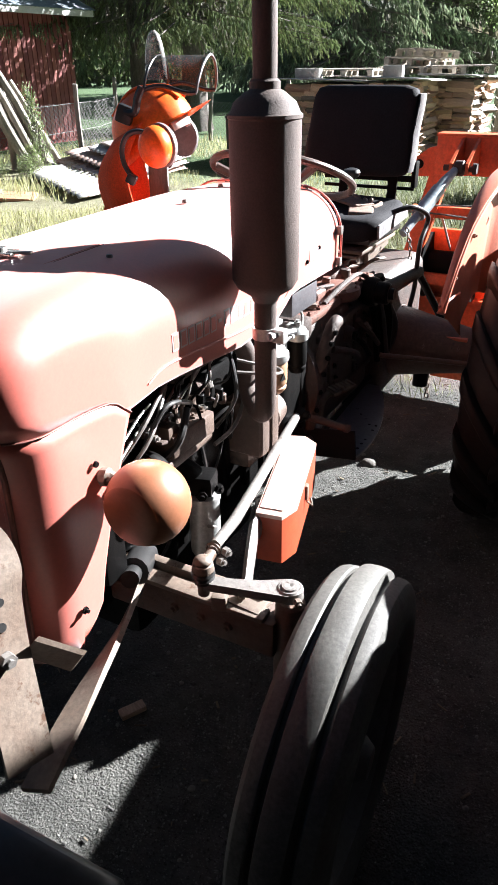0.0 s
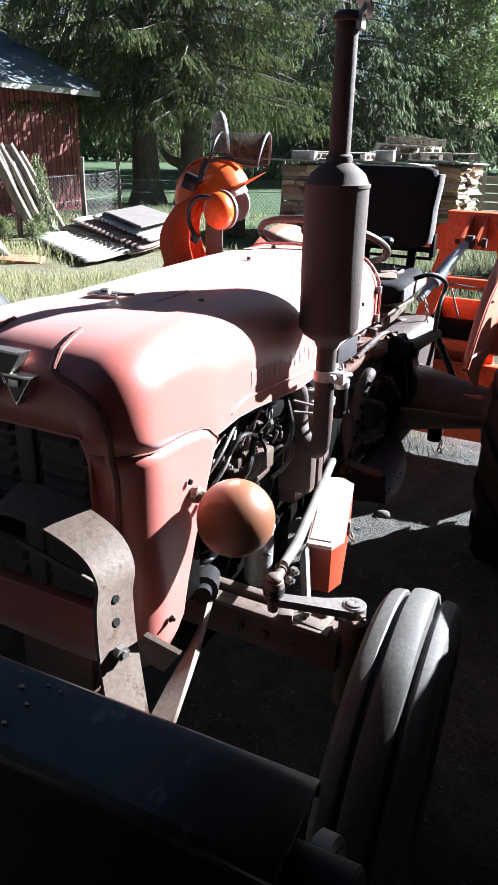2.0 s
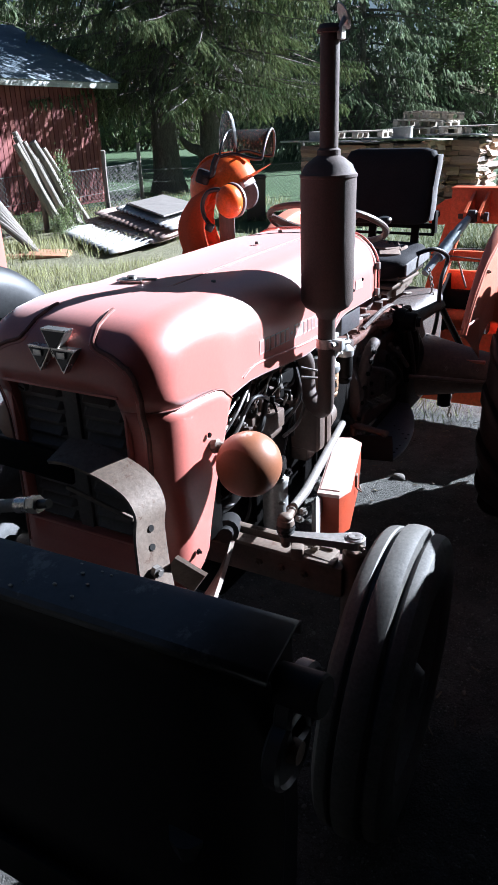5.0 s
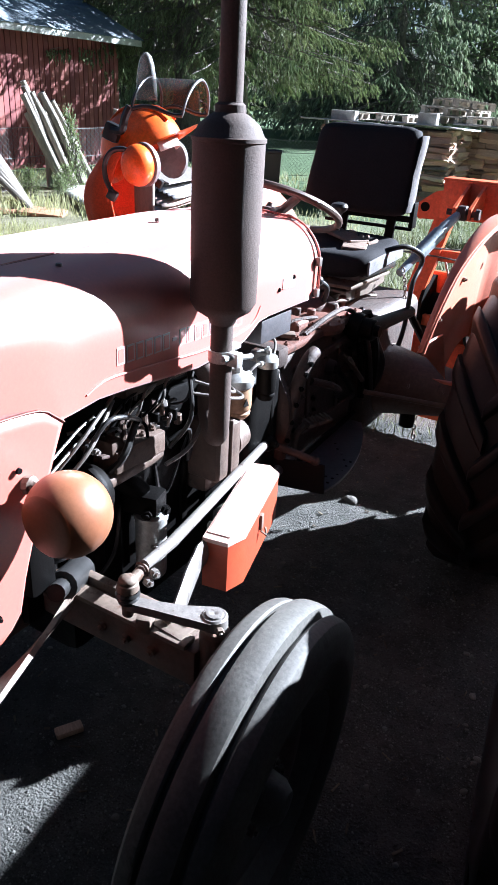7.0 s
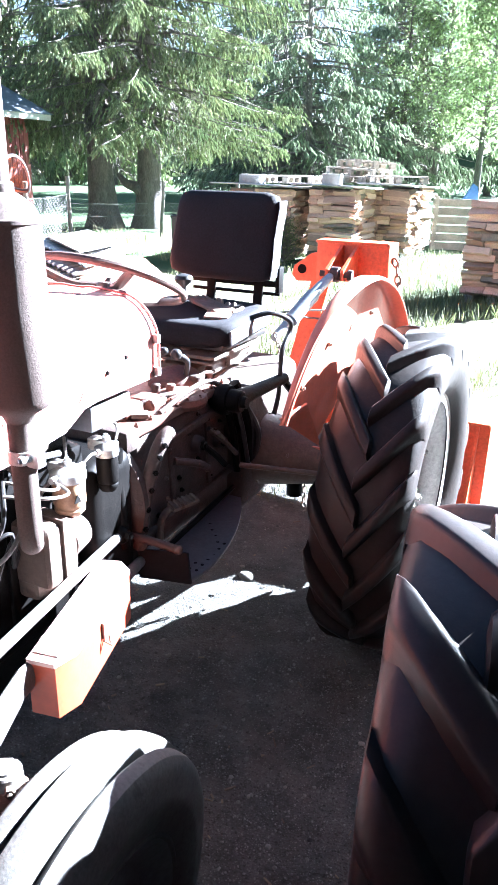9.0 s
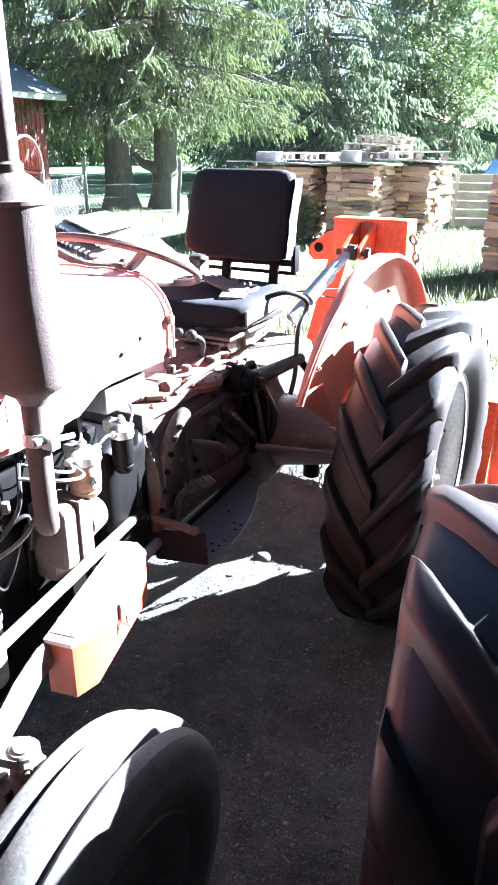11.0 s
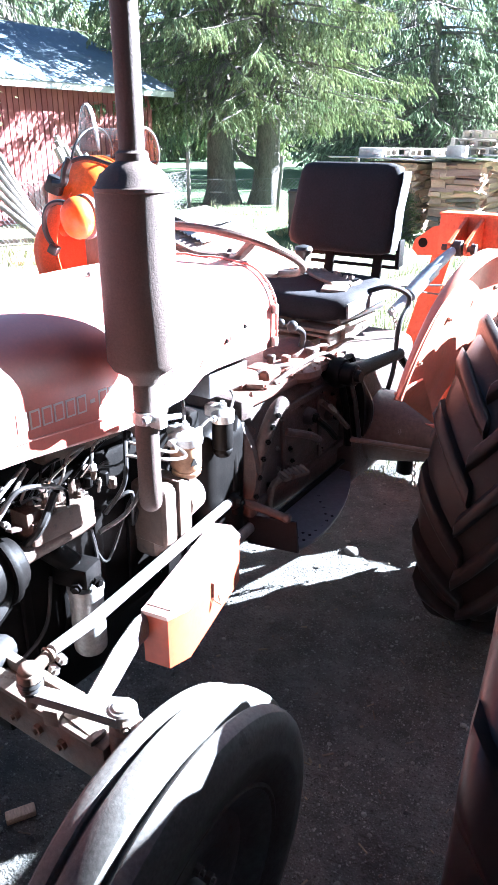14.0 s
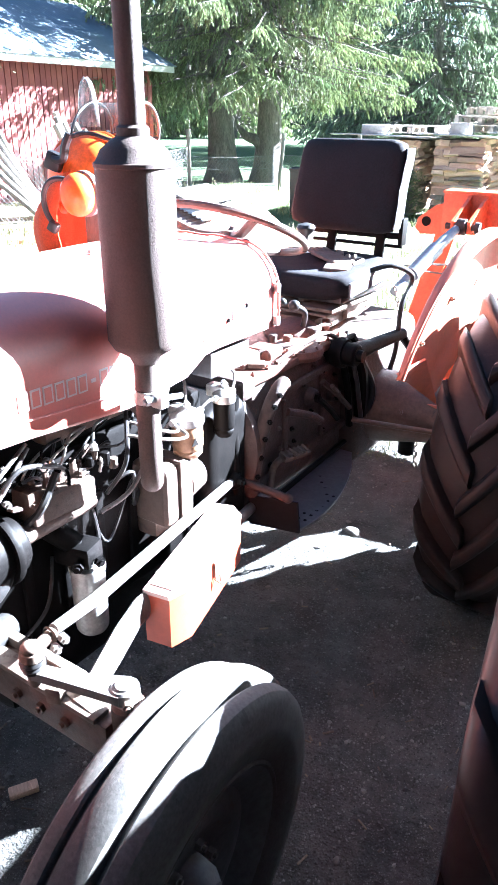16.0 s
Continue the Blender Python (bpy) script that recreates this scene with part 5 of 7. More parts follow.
part("grip_dimple", bm, BLACK_IRON, foot, "", 35, "stuff")
bm = prism(nb(), [(0.165, 0.838, 0.470), (0.307, 0.872, 0.470), (0.300, 0.868, 0.565), (0.165, 0.836, 0.560)], (0.001, 0.006, 0))
part("front_lip", bm, BLADE_FACE, foot)
bm = tube(nb(), [(0.15, 0.815, 0.612), (0.275, 0.852, 0.580)], 0.0115, 14)
ball(bm, (0.280, 0.854, 0.579), 0.0145, 2)
part("step_pin", bm, CAST, tractor)
bm = tube(nb(), [(0.145, 1.45, 0.50), (0.160, 0.86, 0.478)], 0.010, 8)
tube(bm, [(0.10, 0.9, 0.45), (0.16, 0.9, 0.465)], 0.02, 8)
tube(bm, [(0.10, 1.3, 0.45), (0.16, 1.3, 0.475)], 0.02, 8)
part("plate_stay", bm, BLACK_IRON, foot)
bm = bx(nb(), (0.190, 1.035, 0.618), (0.050, 0.085, 0.012), 0.004, (10, 0, -35))
pedal = part("pedal", bm, RUSTY, tractor, "worn ribbed brake pedal")
for i in range(6):
    bm = nb()
    m = Matrix.Translation((0.190, 1.035, 0.618)) @ Euler((radians(10), 0, radians(-35))).to_matrix().to_4x4()
    bx(bm, (0, -0.034 + 0.0135 * i, 0.008), (0.044, 0.006, 0.006), 0.001)
    bmesh.ops.transform(bm, matrix=m, verts=bm.verts[:])
    part("pedal_rib", bm, RUSTY, pedal)
part("pedal_arm", tube(nb(), smooth_path([(0.170, 1.02, 0.612), (0.150, 0.985, 0.585), (0.148, 0.97, 0.52), (0.146, 0.99, 0.47)]), 0.011, 10), RUSTY, pedal)

# steering wheel and dash
sw = Matrix.Translation((0.0, 0.985, 1.222)) @ Matrix.Rotation(radians(-24), 4, "X")
bm = nb()
N = 48
tube(bm, [sw @ Vector((0.198 * math.cos(2 * math.pi * k / N), 0.198 * math.sin(2 * math.pi * k / N), 0.02)) for k in range(N + 1)], 0.0105, 10, False)
wheel = part("steering_wheel", bm, WHEELRIM, tractor, "thin dark brown steering wheel with knob")
for a in (80, 200, 320):
    bm = tube(nb(), smooth_path([sw @ Vector((0.02 * math.cos(radians(a)), 0.02 * math.sin(radians(a)), 0.0)), sw @ Vector((0.10 * math.cos(radians(a)), 0.10 * math.sin(radians(a)), -0.005)), sw @ Vector((0.195 * math.cos(radians(a)), 0.195 * math.sin(radians(a)), 0.02))]), 0.0125, 8)
    part("spoke", bm, WHEELRIM, wheel)
bm = lathe(nb(), [(0.012, -0.09), (0.024, -0.06), (0.034, -0.01), (0.032, 0.006), (0.014, 0.014), (0.010, 0.026), (0.002, 0.028)], sw, 20)
part("hub", bm, WHEELRIM, wheel)
kp = sw @ Vector((0.165, 0.110, 0.02))
bm = lathe(nb(), [(0.007, -0.01), (0.007, 0.028), (0.010, 0.034), (0.021, 0.042), (0.025, 0.052), (0.021, 0.060), (0.008, 0.064)], Matrix.Translation(kp), 18)
part("knob", bm, PLASTIC, wheel, "black spinner knob")
bm = nb()
tube(bm, [sw @ Vector((0, 0, -0.08)), (0, 0.86, 1.02)], 0.022, 14)
bx(bm, (0.0, 0.895, 1.17), (0.26, 0.07, 0.13), 0.012, (-20, 0, 0))
part("steering_column", bm, CAST, tractor)
for dx in (-0.06, 0.06):
    bm = lathe(nb(), [(0.03, 0), (0.034, 0.004), (0.032, 0.01), (0.002, 0.008)], Matrix.Translation((dx, 0.925, 1.20)) @ Matrix.Rotation(radians(-70), 4, "X"), 20)
    part("gauge", bm, PLASTIC, tractor)

# seat
bm = nb()
loops = []
for f, dy in ((0.02, -0.046), (0.45, -0.045), (0.80, -0.041), (0.92, -0.034), (0.985, -0.020), (1.0, 0.0), (1.0, 0.020), (0.98, 0.032), (0.90, 0.038), (0.02, 0.040)):
    ring = []
    for k in range(48):
        a = 2 * math.pi * k / 48
        ca, sa = math.cos(a), math.sin(a)
        q = (abs(ca) ** 9 + abs(sa) ** 9) ** (-1 / 9)
        ring.append(Vector((ca * q * 0.205 * f, dy, sa * q * 0.150 * f)))
    loops.append(ring)
rings(bm, loops)
for v_ in bm.verts:
    v_.co.x += (0.023 - 0.063 * v_.co.x) * (v_.co.z + 0.15) / 0.30 - 0.008
    v_.co.z += 0.010 * (v_.co.x < -0.15) * (v_.co.z < 0)
    v_.co.y += 0.004 * noise.noise(v_.co * 9)
bmesh.ops.transform(bm, matrix=Matrix.Translation((-0.058, 1.745, 1.300)) @ Matrix.Rotation(radians(-8), 4, "X"), verts=bm.verts[:])
seat = part("backrest", bm, VINYL, tractor, "square black padded backrest", 60)
loops = []
for t in [k / 10 for k in range(11)]:
    x, z = 0.140 + 0.012 * t + 0.002 * math.sin(9 * t), 1.172 + 0.250 * t
    yc = 1.745 + 0.14 * (z - 1.30)
    loops.append([Vector((x + 0.004, yc - 0.026 + 0.003 * math.sin(23 * t), z)), Vector((x + 0.012, yc - 0.008, z)), Vector((x + 0.012, yc + 0.018, z)), Vector((x + 0.002, yc + 0.034, z)), Vector((x - 0.01, yc, z))])
part("worn_edge", rings(nb(), loops), WORN, seat, "frayed pale side edge", 50)
bm = nb()
for x in (-0.12, 0.07):
    bx(bm, (x, 1.765, 1.10), (0.035, 0.012, 0.20), 0.003, (-8, 0, 0))
bx(bm, (-0.025, 1.775, 1.142), (0.35, 0.010, 0.022), 0.003)
bx(bm, (-0.025, 1.775, 1.108), (0.35, 0.010, 0.012), 0.003)
bx(bm, (0.152, 1.765, 1.16), (0.016, 0.04, 0.09), 0.004)
part("backrest_bracket", bm, BLACK_IRON, seat, "black flat bar bracket")
def pad(c, sx, sy, h, tilt):
    """A stuffed seat pad: rounded corners, rounded rim, slightly dished top."""
    loops = []
    for sc, z in ((0.90, 0.0), (0.975, 0.012), (1.0, 0.035), (1.0, 0.060), (0.985, 0.078), (0.94, 0.090), (0.86, 0.096), (0.60, 0.090), (0.30, 0.085), (0.02, 0.084)):
        ring = []
        for k in range(44):
            a = 2 * math.pi * k / 44
            ca, sa = math.cos(a), math.sin(a)
            q = (abs(ca) ** 5 + abs(sa) ** 5) ** -0.2
            ring.append(Vector((ca * q * sx / 2 * sc, sa * q * sy / 2 * sc, z * h / 0.096)))
        loops.append(ring)
    bm = rings(nb(), loops)
    for v in bm.verts:
        v.co += Vector((0, 0, 0.004)) * noise.noise(v.co * 14)
    bmesh.ops.transform(bm, matrix=Matrix.Translation(c) @ Matrix.Rotation(radians(tilt), 4, "X"), verts=bm.verts[:])
    return bm


cush = part("seat_cushion", pad((-0.062, 1.545, 0.998), 0.440, 0.375, 0.078, 4), VINYL, tractor, "black padded seat cushion with worn pale edge", 60)
part("worn_edge", bx(nb(), (0.1555, 1.540, 1.036), (0.008, 0.305, 0.046), 0.0038, (4, 0, 0), 3), WORN, cush, "frayed pale cushion edge")
part("seat_pan", bx(nb(), (-0.06, 1.55, 0.990), (0.38, 0.33, 0.02), 0.006), PLASTIC, cush)
bm = tube(nb(), smooth_path([(0.140, 1.54, 1.060), (0.20, 1.59, 1.078), (0.238, 1.660, 1.045), (0.238, 1.668, 1.005), (0.236, 1.615, 0.955), (0.234, 1.606, 0.863), (0.234, 1.60, 0.80), (0.230, 1.575, 0.735)]), 0.0085, 10)
part("seat_lever", bm, PLASTIC, tractor, "bent black side rail of the seat")

# linkage behind the seat
bm = nb()
tube(bm, [(0.10, 1.85, 0.93), (0.175, 2.10, 1.09), (0.200, 2.18, 1.135)], [0.016, 0.022, 0.015], 14)
tl = part("top_link", bm, BLUE_STEEL, tractor, "blue-grey top link tube")
bm = tube(nb(), [(0.128, 1.94, 0.987), (0.165, 2.065, 1.067)], 0.028, 14)
part("link_sleeve", bm, BLUE_STEEL, tl)
for sx in (-1, 1):
    bm = tube(nb(), [(sx * 0.26, 1.80, 0.42), (sx * 0.38, 2.52, 0.36)], [0.024, 0.020], 10)
    tube(bm, [(sx * 0.235, 1.63, 0.848), (sx * 0.315, 2.10, 0.40)], 0.014, 10)
    part("lower_link", bm, BLACK_IRON, tractor)


def chain(pts, parent, r=0.0045, size=0.026, mat=None):
    pts = smooth_path(pts, 12)
    acc, last, k = 0.0, pts[0], 0
    for a, b in zip(pts, pts[1:]):
        acc += (b - a).length
        if acc >= size * 0.78:
            acc = 0.0
            d = (b - a).normalized()
            uu, vv = frame_of(d)
            w = uu if k % 2 else vv
            bm = nb()
            loop = [b + d * (size * 0.5 * math.cos(2 * math.pi * i / 10)) + w * (size * 0.3 * math.sin(2 * math.pi * i / 10)) for i in range(11)]
            tube(bm, loop, r, 5, False)
            part("chain_link", bm, mat or RUSTY, parent)
            k += 1


chain([(0.13, 1.78, 0.98), (0.15, 1.79, 0.90), (0.155, 1.80, 0.80)], tractor, 0.003, 0.020)
chain([(0.27, 1.78, 0.42), (0.272, 1.785, 0.36), (0.275, 1.79, 0.31)], tractor, 0.004, 0.026)

# ---- ground ----
def ground_height(x, y):
    far = max(0.0, min(1.0, (math.hypot(x, y) - 4) / 12))
    near = 1 - far
    return 0.012 * noise.noise((x * 1.7, y * 1.7, 0.3)) + near * (0.004 * noise.noise((x * 9, y * 9, 1.3)) + 0.004 * noise.noise((x * 23, y * 23, 4.3)) + 0.003 * noise.noise((x * 47, y * 47, 7.3))) + far * 0.06 * noise.noise((x * 0.25, y * 0.25, 2.1))


def ground_grid():
    xs = sorted({*np.round(np.arange(-0.6, 1.5, 0.014), 3).tolist(), *np.round(np.arange(-2.4, 2.81, 0.05), 3).tolist(), *np.round(np.arange(-14, 8.1, 0.5), 3).tolist(), *np.arange(-80, 81, 8).tolist(), -900, -400, -200, 200, 400, 900})
    ys = sorted({*np.round(np.arange(-0.6, 2.7, 0.016), 3).tolist(), *np.round(np.arange(-2.0, 3.61, 0.05), 3).tolist(), *np.round(np.arange(-4, 20.1, 0.5), 3).tolist(), *np.arange(-40, 121, 8).tolist(), -900, -300, -100, 200, 400, 900})
    vs = [(x, y, ground_height(x, y) if abs(x) < 150 and abs(y) < 150 else 0.0) for y in ys for x in xs]
    n = len(xs)
    fs = [(j * n + i, j * n + i + 1, (j + 1) * n + i + 1, (j + 1) * n + i) for j in range(len(ys) - 1) for i in range(n - 1)]
    me = bpy.data.meshes.new("ground")
    me.from_pydata(vs, [], fs)
    me.materials.append(GROUND)
    me.shade_smooth()
    return tagged(new("ground", me), "dark trodden dirt and gravel yard running into grass", "ground", "", "structure")


ground_grid()


def strips(name, mat, P, D, L, W, parent=None, label="", kind="stuff", cross=True, category=""):
    """Many narrow pointed blades or shoots: base, way, length and width of each."""
    n = len(P)
    D = D / np.linalg.norm(D, axis=1, keepdims=True)
    ref = np.where(np.abs(D[:, 2:3]) < 0.9, np.array([[0, 0, 1.0]]), np.array([[1.0, 0, 0]]))
    U = np.cross(D, ref)
    U /= np.linalg.norm(U, axis=1, keepdims=True)
    V = np.cross(D, U)
    L, W = np.asarray(L)[:, None], np.asarray(W)[:, None]
    sets = []
    for A in ((U, V) if cross else (U,)):
        sets.append(np.stack([P, P + D * L * 0.45 + A * W / 2, P + D * L, P + D * L * 0.45 - A * W / 2], 1))
    co = np.concatenate(sets, 1).reshape(-1, 3)
    q = len(co) // 4
    me = bpy.data.meshes.new(name)
    me.vertices.add(len(co))
    me.vertices.foreach_set("co", co.astype(np.float32).ravel())
    me.loops.add(4 * q)
    me.loops.foreach_set("vertex_index", np.arange(4 * q, dtype=np.int32))
    me.polygons.add(q)
    me.polygons.foreach_set("loop_start", np.arange(0, 4 * q, 4, dtype=np.int32))
    me.update(calc_edges=True)
    me.materials.append(mat)
    ob = new(name, me)
    if parent:
        ob.parent = parent
    return tagged(ob, label, category, "", kind)


# ---- trees ----
def spruce(height, reach, low, dense, seed, step, spacing, size, name="spruce_tree", label="tall dark green spruce with drooping branches", sag=0.42, mat=None):
    """A spruce round the origin: trunk, limbs, hanging shoots, dry inner twigs."""
    r = np.random.RandomState(seed)
    tree = thing(name, label, "tree")
    tr = height * 0.0215
    bm = nb()
    pts, rad = [], []
    for k in range(14):
        t = k / 13
        z = height * t ** 1.4
        pts.append((0.06 * math.sin(3 * t + seed), 0.06 * math.cos(2.2 * t + seed) - 0.06, z - 0.05))
        rad.append(tr * (1 - t) * (1 + 0.45 * math.exp(-z * 2.6)) + 0.015)
    tube(bm, pts, rad, 18)
    for v in bm.verts:
        v.co += Vector((v.co.x, v.co.y, 0)) * 0.16 * noise.noise((v.co.x * 5, v.co.y * 5, v.co.z * 0.9))
    part("trunk", bm, BARK, tree)
    limbs = nb()
    P, D, L, W = [], [], [], []
    TP, TD, TL, TW = [], [], [], []
    z = low
    while z < height - 0.6:
        frac = (z - low) / (height - low)
        n = 6 if z < dense else 5
        az0 = r.uniform(0, 6.28)
        for k in range(n):
            az = az0 + 6.283 * k / n + r.uniform(-0.3, 0.3)
            if r.rand() < 0.16:
                continue
            ln = reach * (1 - frac) ** 0.62 * r.uniform(0.72, 1.12) + 0.3
            d = np.array([math.cos(az), math.sin(az), 0.0])
            side = np.array([-d[1], d[0], 0.0])
            zz = z + r.uniform(-0.15, 0.15)
            bend = r.uniform(-0.12, 0.12)
            curve = lambda s: d * ln * s + side * ln * bend * s * s + np.array([0, 0, zz + ln * (0.05 * s - sag * s * s + 0.52 * sag * s ** 3.2)])
            tube(limbs, [tuple(curve(s)) for s in (0, 0.25, 0.5, 0.75, 0.97)], [0.035 * ln / reach + 0.008, 0.026 * ln / reach + 0.006, 0.016, 0.010, 0.004], 5)
            sparse = 1.0 if z < dense else 1.9
            for s in np.arange(0.10, 1.0, step * sparse / ln):
                if noise.noise((s * ln * 1.9, az * 3.0, z * 1.3)) < -0.12:
                    continue
                p = curve(s)
                tang = curve(min(1, s + 0.03)) - p
                tang /= np.linalg.norm(tang)
                for sg in (-1, 1):
                    bl = (0.52 * (1 - s) + 0.20) * min(1.15, ln / 2.6) * r.uniform(0.6, 1.35)
                    droop = r.uniform(0.25, 1.15)
                    bd = tang * r.uniform(0.45, 0.9) + side * sg * r.uniform(0.5, 1.0) + np.array([0, 0, -droop])
                    bd /= np.linalg.norm(bd)
                    m = max(2, int(bl / (spacing * sparse)))
                    tt = (np.arange(m) + r.uniform(0, 1, m)) / m
                    base = p + np.outer(tt * bl, bd) + np.stack([0 * tt, 0 * tt, -0.25 * bl * tt ** 2], 1)
                    way = bd * 0.9 + r.normal(0, 0.30, (m, 3)) + np.array([0, 0, -0.75])
                    dry = s < 0.38 and r.rand() < 0.75
                    if dry:
                        TP.append(base); TD.append(way); TL.append(r.uniform(0.7, 1.5, m) * size * 1.5); TW.append(np.full(m, size * 0.10))
                    else:
                        P.append(base); D.append(way); L.append(r.uniform(0.7, 1.35, m) * size); W.append(r.uniform(0.26, 0.44, m) * size)
        z += (0.34 if z < dense else 0.75) * r.uniform(0.8, 1.2)
    part("limb", limbs, BARK, tree, "", 0, "stuff")
    strips("foliage", mat or NEEDLE, np.concatenate(P), np.concatenate(D), np.concatenate(L), np.concatenate(W), tree, "dark green needle shoots")
    if TP:
        strips("dry_twig", TWIG, np.concatenate(TP), np.concatenate(TD), np.concatenate(TL), np.concatenate(TW), tree, "dry grey inner twigs", "stuff", False)
    return tree


def broadleaf(height, spread, seed, count, size, mat, name="birch_tree", label="sunlit leafy tree with light green leaves", low=0.25):
    r = np.random.RandomState(seed)
    tree = thing(name, label, "tree")
    bm = nb()
    tube(bm, [(0.15 * math.sin(2 * t), 0.12 * math.sin(3 * t + 1), height * t - 0.05) for t in (0, 0.2, 0.4, 0.6, 0.8, 1.0)], [height * 0.014 * f for f in (1.3, 1.0, 0.8, 0.55, 0.3, 0.05)], 12)
    part("trunk", bm, BARK, tree)
    limbs = nb()
    P, D = [], []
    per = max(20, count // 70)
    for k in range(70):
        z = height * (low + (0.97 - low) * (k / 70) ** 0.9)
        az = 2.399 * k + r.uniform(-0.3, 0.3)
        f = 1 - (z / height)
        ln = spread * (0.35 + 0.9 * f) * r.uniform(0.6, 1.1)
        d = np.array([math.cos(az), math.sin(az), r.uniform(0.05, 0.6)])
        a = np.array([0, 0, z])
        e = a + d * ln
        m = (a + e) / 2 + np.array([0, 0, 0.12 * ln])
        tube(limbs, [tuple(a), tuple(m), tuple(e)], [0.03, 0.018, 0.004], 5)
        t = r.uniform(0.25, 1.05, per) ** 0.7
        c = a + np.outer(t, d * ln) + r.normal(0, 0.20 * ln * 0.5 + 0.12, (per, 3)) * np.array([1, 1, 0.8])
        c[:, 2] -= 0.12 * ln * t ** 2
        P.append(c)
        D.append(r.normal(0, 1, (per, 3)) + np.array([0, 0, -0.5]))
    part("limb", limbs, BARK, tree, "", 0, "stuff")
    P, D = np.concatenate(P), np.concatenate(D)
    strips("leaves", mat, P, D, r.uniform(0.8, 1.3, len(P)) * size, r.uniform(0.5, 0.8, len(P)) * size, tree, "many small light green leaves", "stuff", False)
    return tree


def put_tree(tree, x, y, turn=0.0, s=1.0):
    tree.matrix_basis = pose(x, y, 0, 0, 0, turn) @ Matrix.Diagonal((s, s, s, 1))
    return tree


def copy_tree(tree, x, y, turn, s=1.0):
    c = copy_thing(tree, Matrix())
    c.matrix_basis = pose(x, y, 0, 0, 0, turn) @ Matrix.Diagonal((s, s, s, 1))
    return c


big = spruce(17.0, 4.5, 2.60, 7.0, 3, 0.075, 0.036, 0.105)
put_tree(big, -10.75, 15.4, 20)
big2 = copy_tree(big, -9.70, 15.85, 205, 0.96)
inv = big2.matrix_basis.inverted()
low_limb = part("low_limb", tube(nb(), [inv @ p for p in smooth_path([(-9.72, 15.80, 0.75), (-9.95, 15.70, 0.98), (-10.20, 15.62, 1.08), (-10.42, 15.55, 1.32)])], [0.22, 0.19, 0.17, 0.16, 0.15, 0.15, 0.14, 0.14, 0.13, 0.13, 0.12, 0.12, 0.11, 0.10, 0.09, 0.08, 0.07, 0.06, 0.05], 12), BARK, big2)
low_limb.matrix_parent_inverse = Matrix()
mid = spruce(8.6, 3.3, 1.0, 8.0, 8, 0.12, 0.055, 0.16, label="dense grey-green spruce behind the wood stacks", mat=NEEDLE_PALE)
put_tree(mid, -10.6, 29.0, 0, 1.4)
for x, y, a, s in ((-10.1, 41.0, 130, 1.5), (-3.6, 55.0, 250, 1.8), (-14.4, 35.0, 60, 1.45), (-21.0, 15.5, 10, 1.5), (-18.8, 39.5, 200, 1.6)):
    copy_tree(mid, x, y, a, s)
far_tree = spruce(18.0, 3.6, 0.5, 9.0, 21, 0.34, 0.19, 0.46, label="far dark spruce at the edge of the lawn")
far_spots = [(-70 + 5.2 * k + 1.6 * math.sin(5 * k), 40 + 1.15 * k - 0.012 * k * k * 1.5 + 5 * math.sin(3.1 * k)) for k in range(14)] + [(-60 + 6.0 * k, 62 + 3 * math.sin(2.3 * k)) for k in range(9)]
put_tree(far_tree, -72, 30, 0, 1.3)
for k, (x, y) in enumerate(far_spots):
    if x / y > -0.62:
        continue
    copy_tree(far_tree, x, y, 47 * k, 1.15 + 0.09 * (k % 5))
leafy = broadleaf(7.4, 2.3, 5, 17000, 0.105, LEAF)
put_tree(leafy, -7.9, 40.0, 0, 1.6)
for x, y, a, s in ((-5.0, 37.5, 90, 1.4), (-11.8, 45.5, 140, 1.9), (-7.2, 53.0, 300, 2.0)):
    copy_tree(leafy, x, y, a, s)
bush = broadleaf(1.5, 0.55, 12, 1900, 0.075, SHRUB, "shrub", "light green leafy shrub growing through the poles", 0.05)
bush.matrix_basis = pose(-7.60, 8.15, 0, 4, -6, 0) @ Matrix.Diagonal((0.24, 0.24, 0.80, 1))
for x, y, a, s in ((-7.35, 7.60, 80, 0.30), (-7.15, 7.25, 190, 0.24), (-3.75, 10.95, 30, 0.50), (-7.5, 7.0, 60, 0.28)):
    copy_tree(bush, x, y, a, s)

young = broadleaf(3.5, 0.80, 41, 4200, 0.062, LEAF, "young_birch", "young birch with pale sunlit leaves beside the shed", 0.42)
put_tree(young, -7.05, 4.80, 0, 1.0)

# far woods that close the view
bm = nb()
rr = random.Random(3)
loops = []
for k in range(120):
    a = radians(-110 + 104 * k / 119)
    x, y = 110 * math.sin(a), 110 * math.cos(a)
    h = (13 + 5 * rr.random()) * (1.0 if a < radians(-26) else 0.28)
    loops.append([Vector((x, y, -1)), Vector((x * 0.985, y * 0.985, h * 0.4)), Vector((x, y, h))])
rings(bm, loops, False, False)
part("backdrop", bm, material("far_wood_green", (0.028, 0.045, 0.020), (0.045, 0.065, 0.028), scale=0.5, fine=3, rough=0.95, bump=0.0), None, "far dark green wood edge", 0, "structure")

# ---- red shed ----
shed = thing("red_shed", "long red board shed with blue-grey sheet metal roof", "shed", (-10.7, 8.5, 0))
WX, Y0, Y1, ZE = -10.72, 1.5, 12.75, 2.52
bm = nb()
bx(bm, (WX - 0.06, (Y0 + Y1) / 2, ZE / 2), (0.08, Y1 - Y0, ZE), 0)
bx(bm, (WX - 2.6, Y1 - 0.04, ZE / 2), (5.0, 0.08, ZE), 0)
bx(bm, (WX - 2.6, Y0 + 0.04, ZE / 2), (5.0, 0.08, ZE), 0)
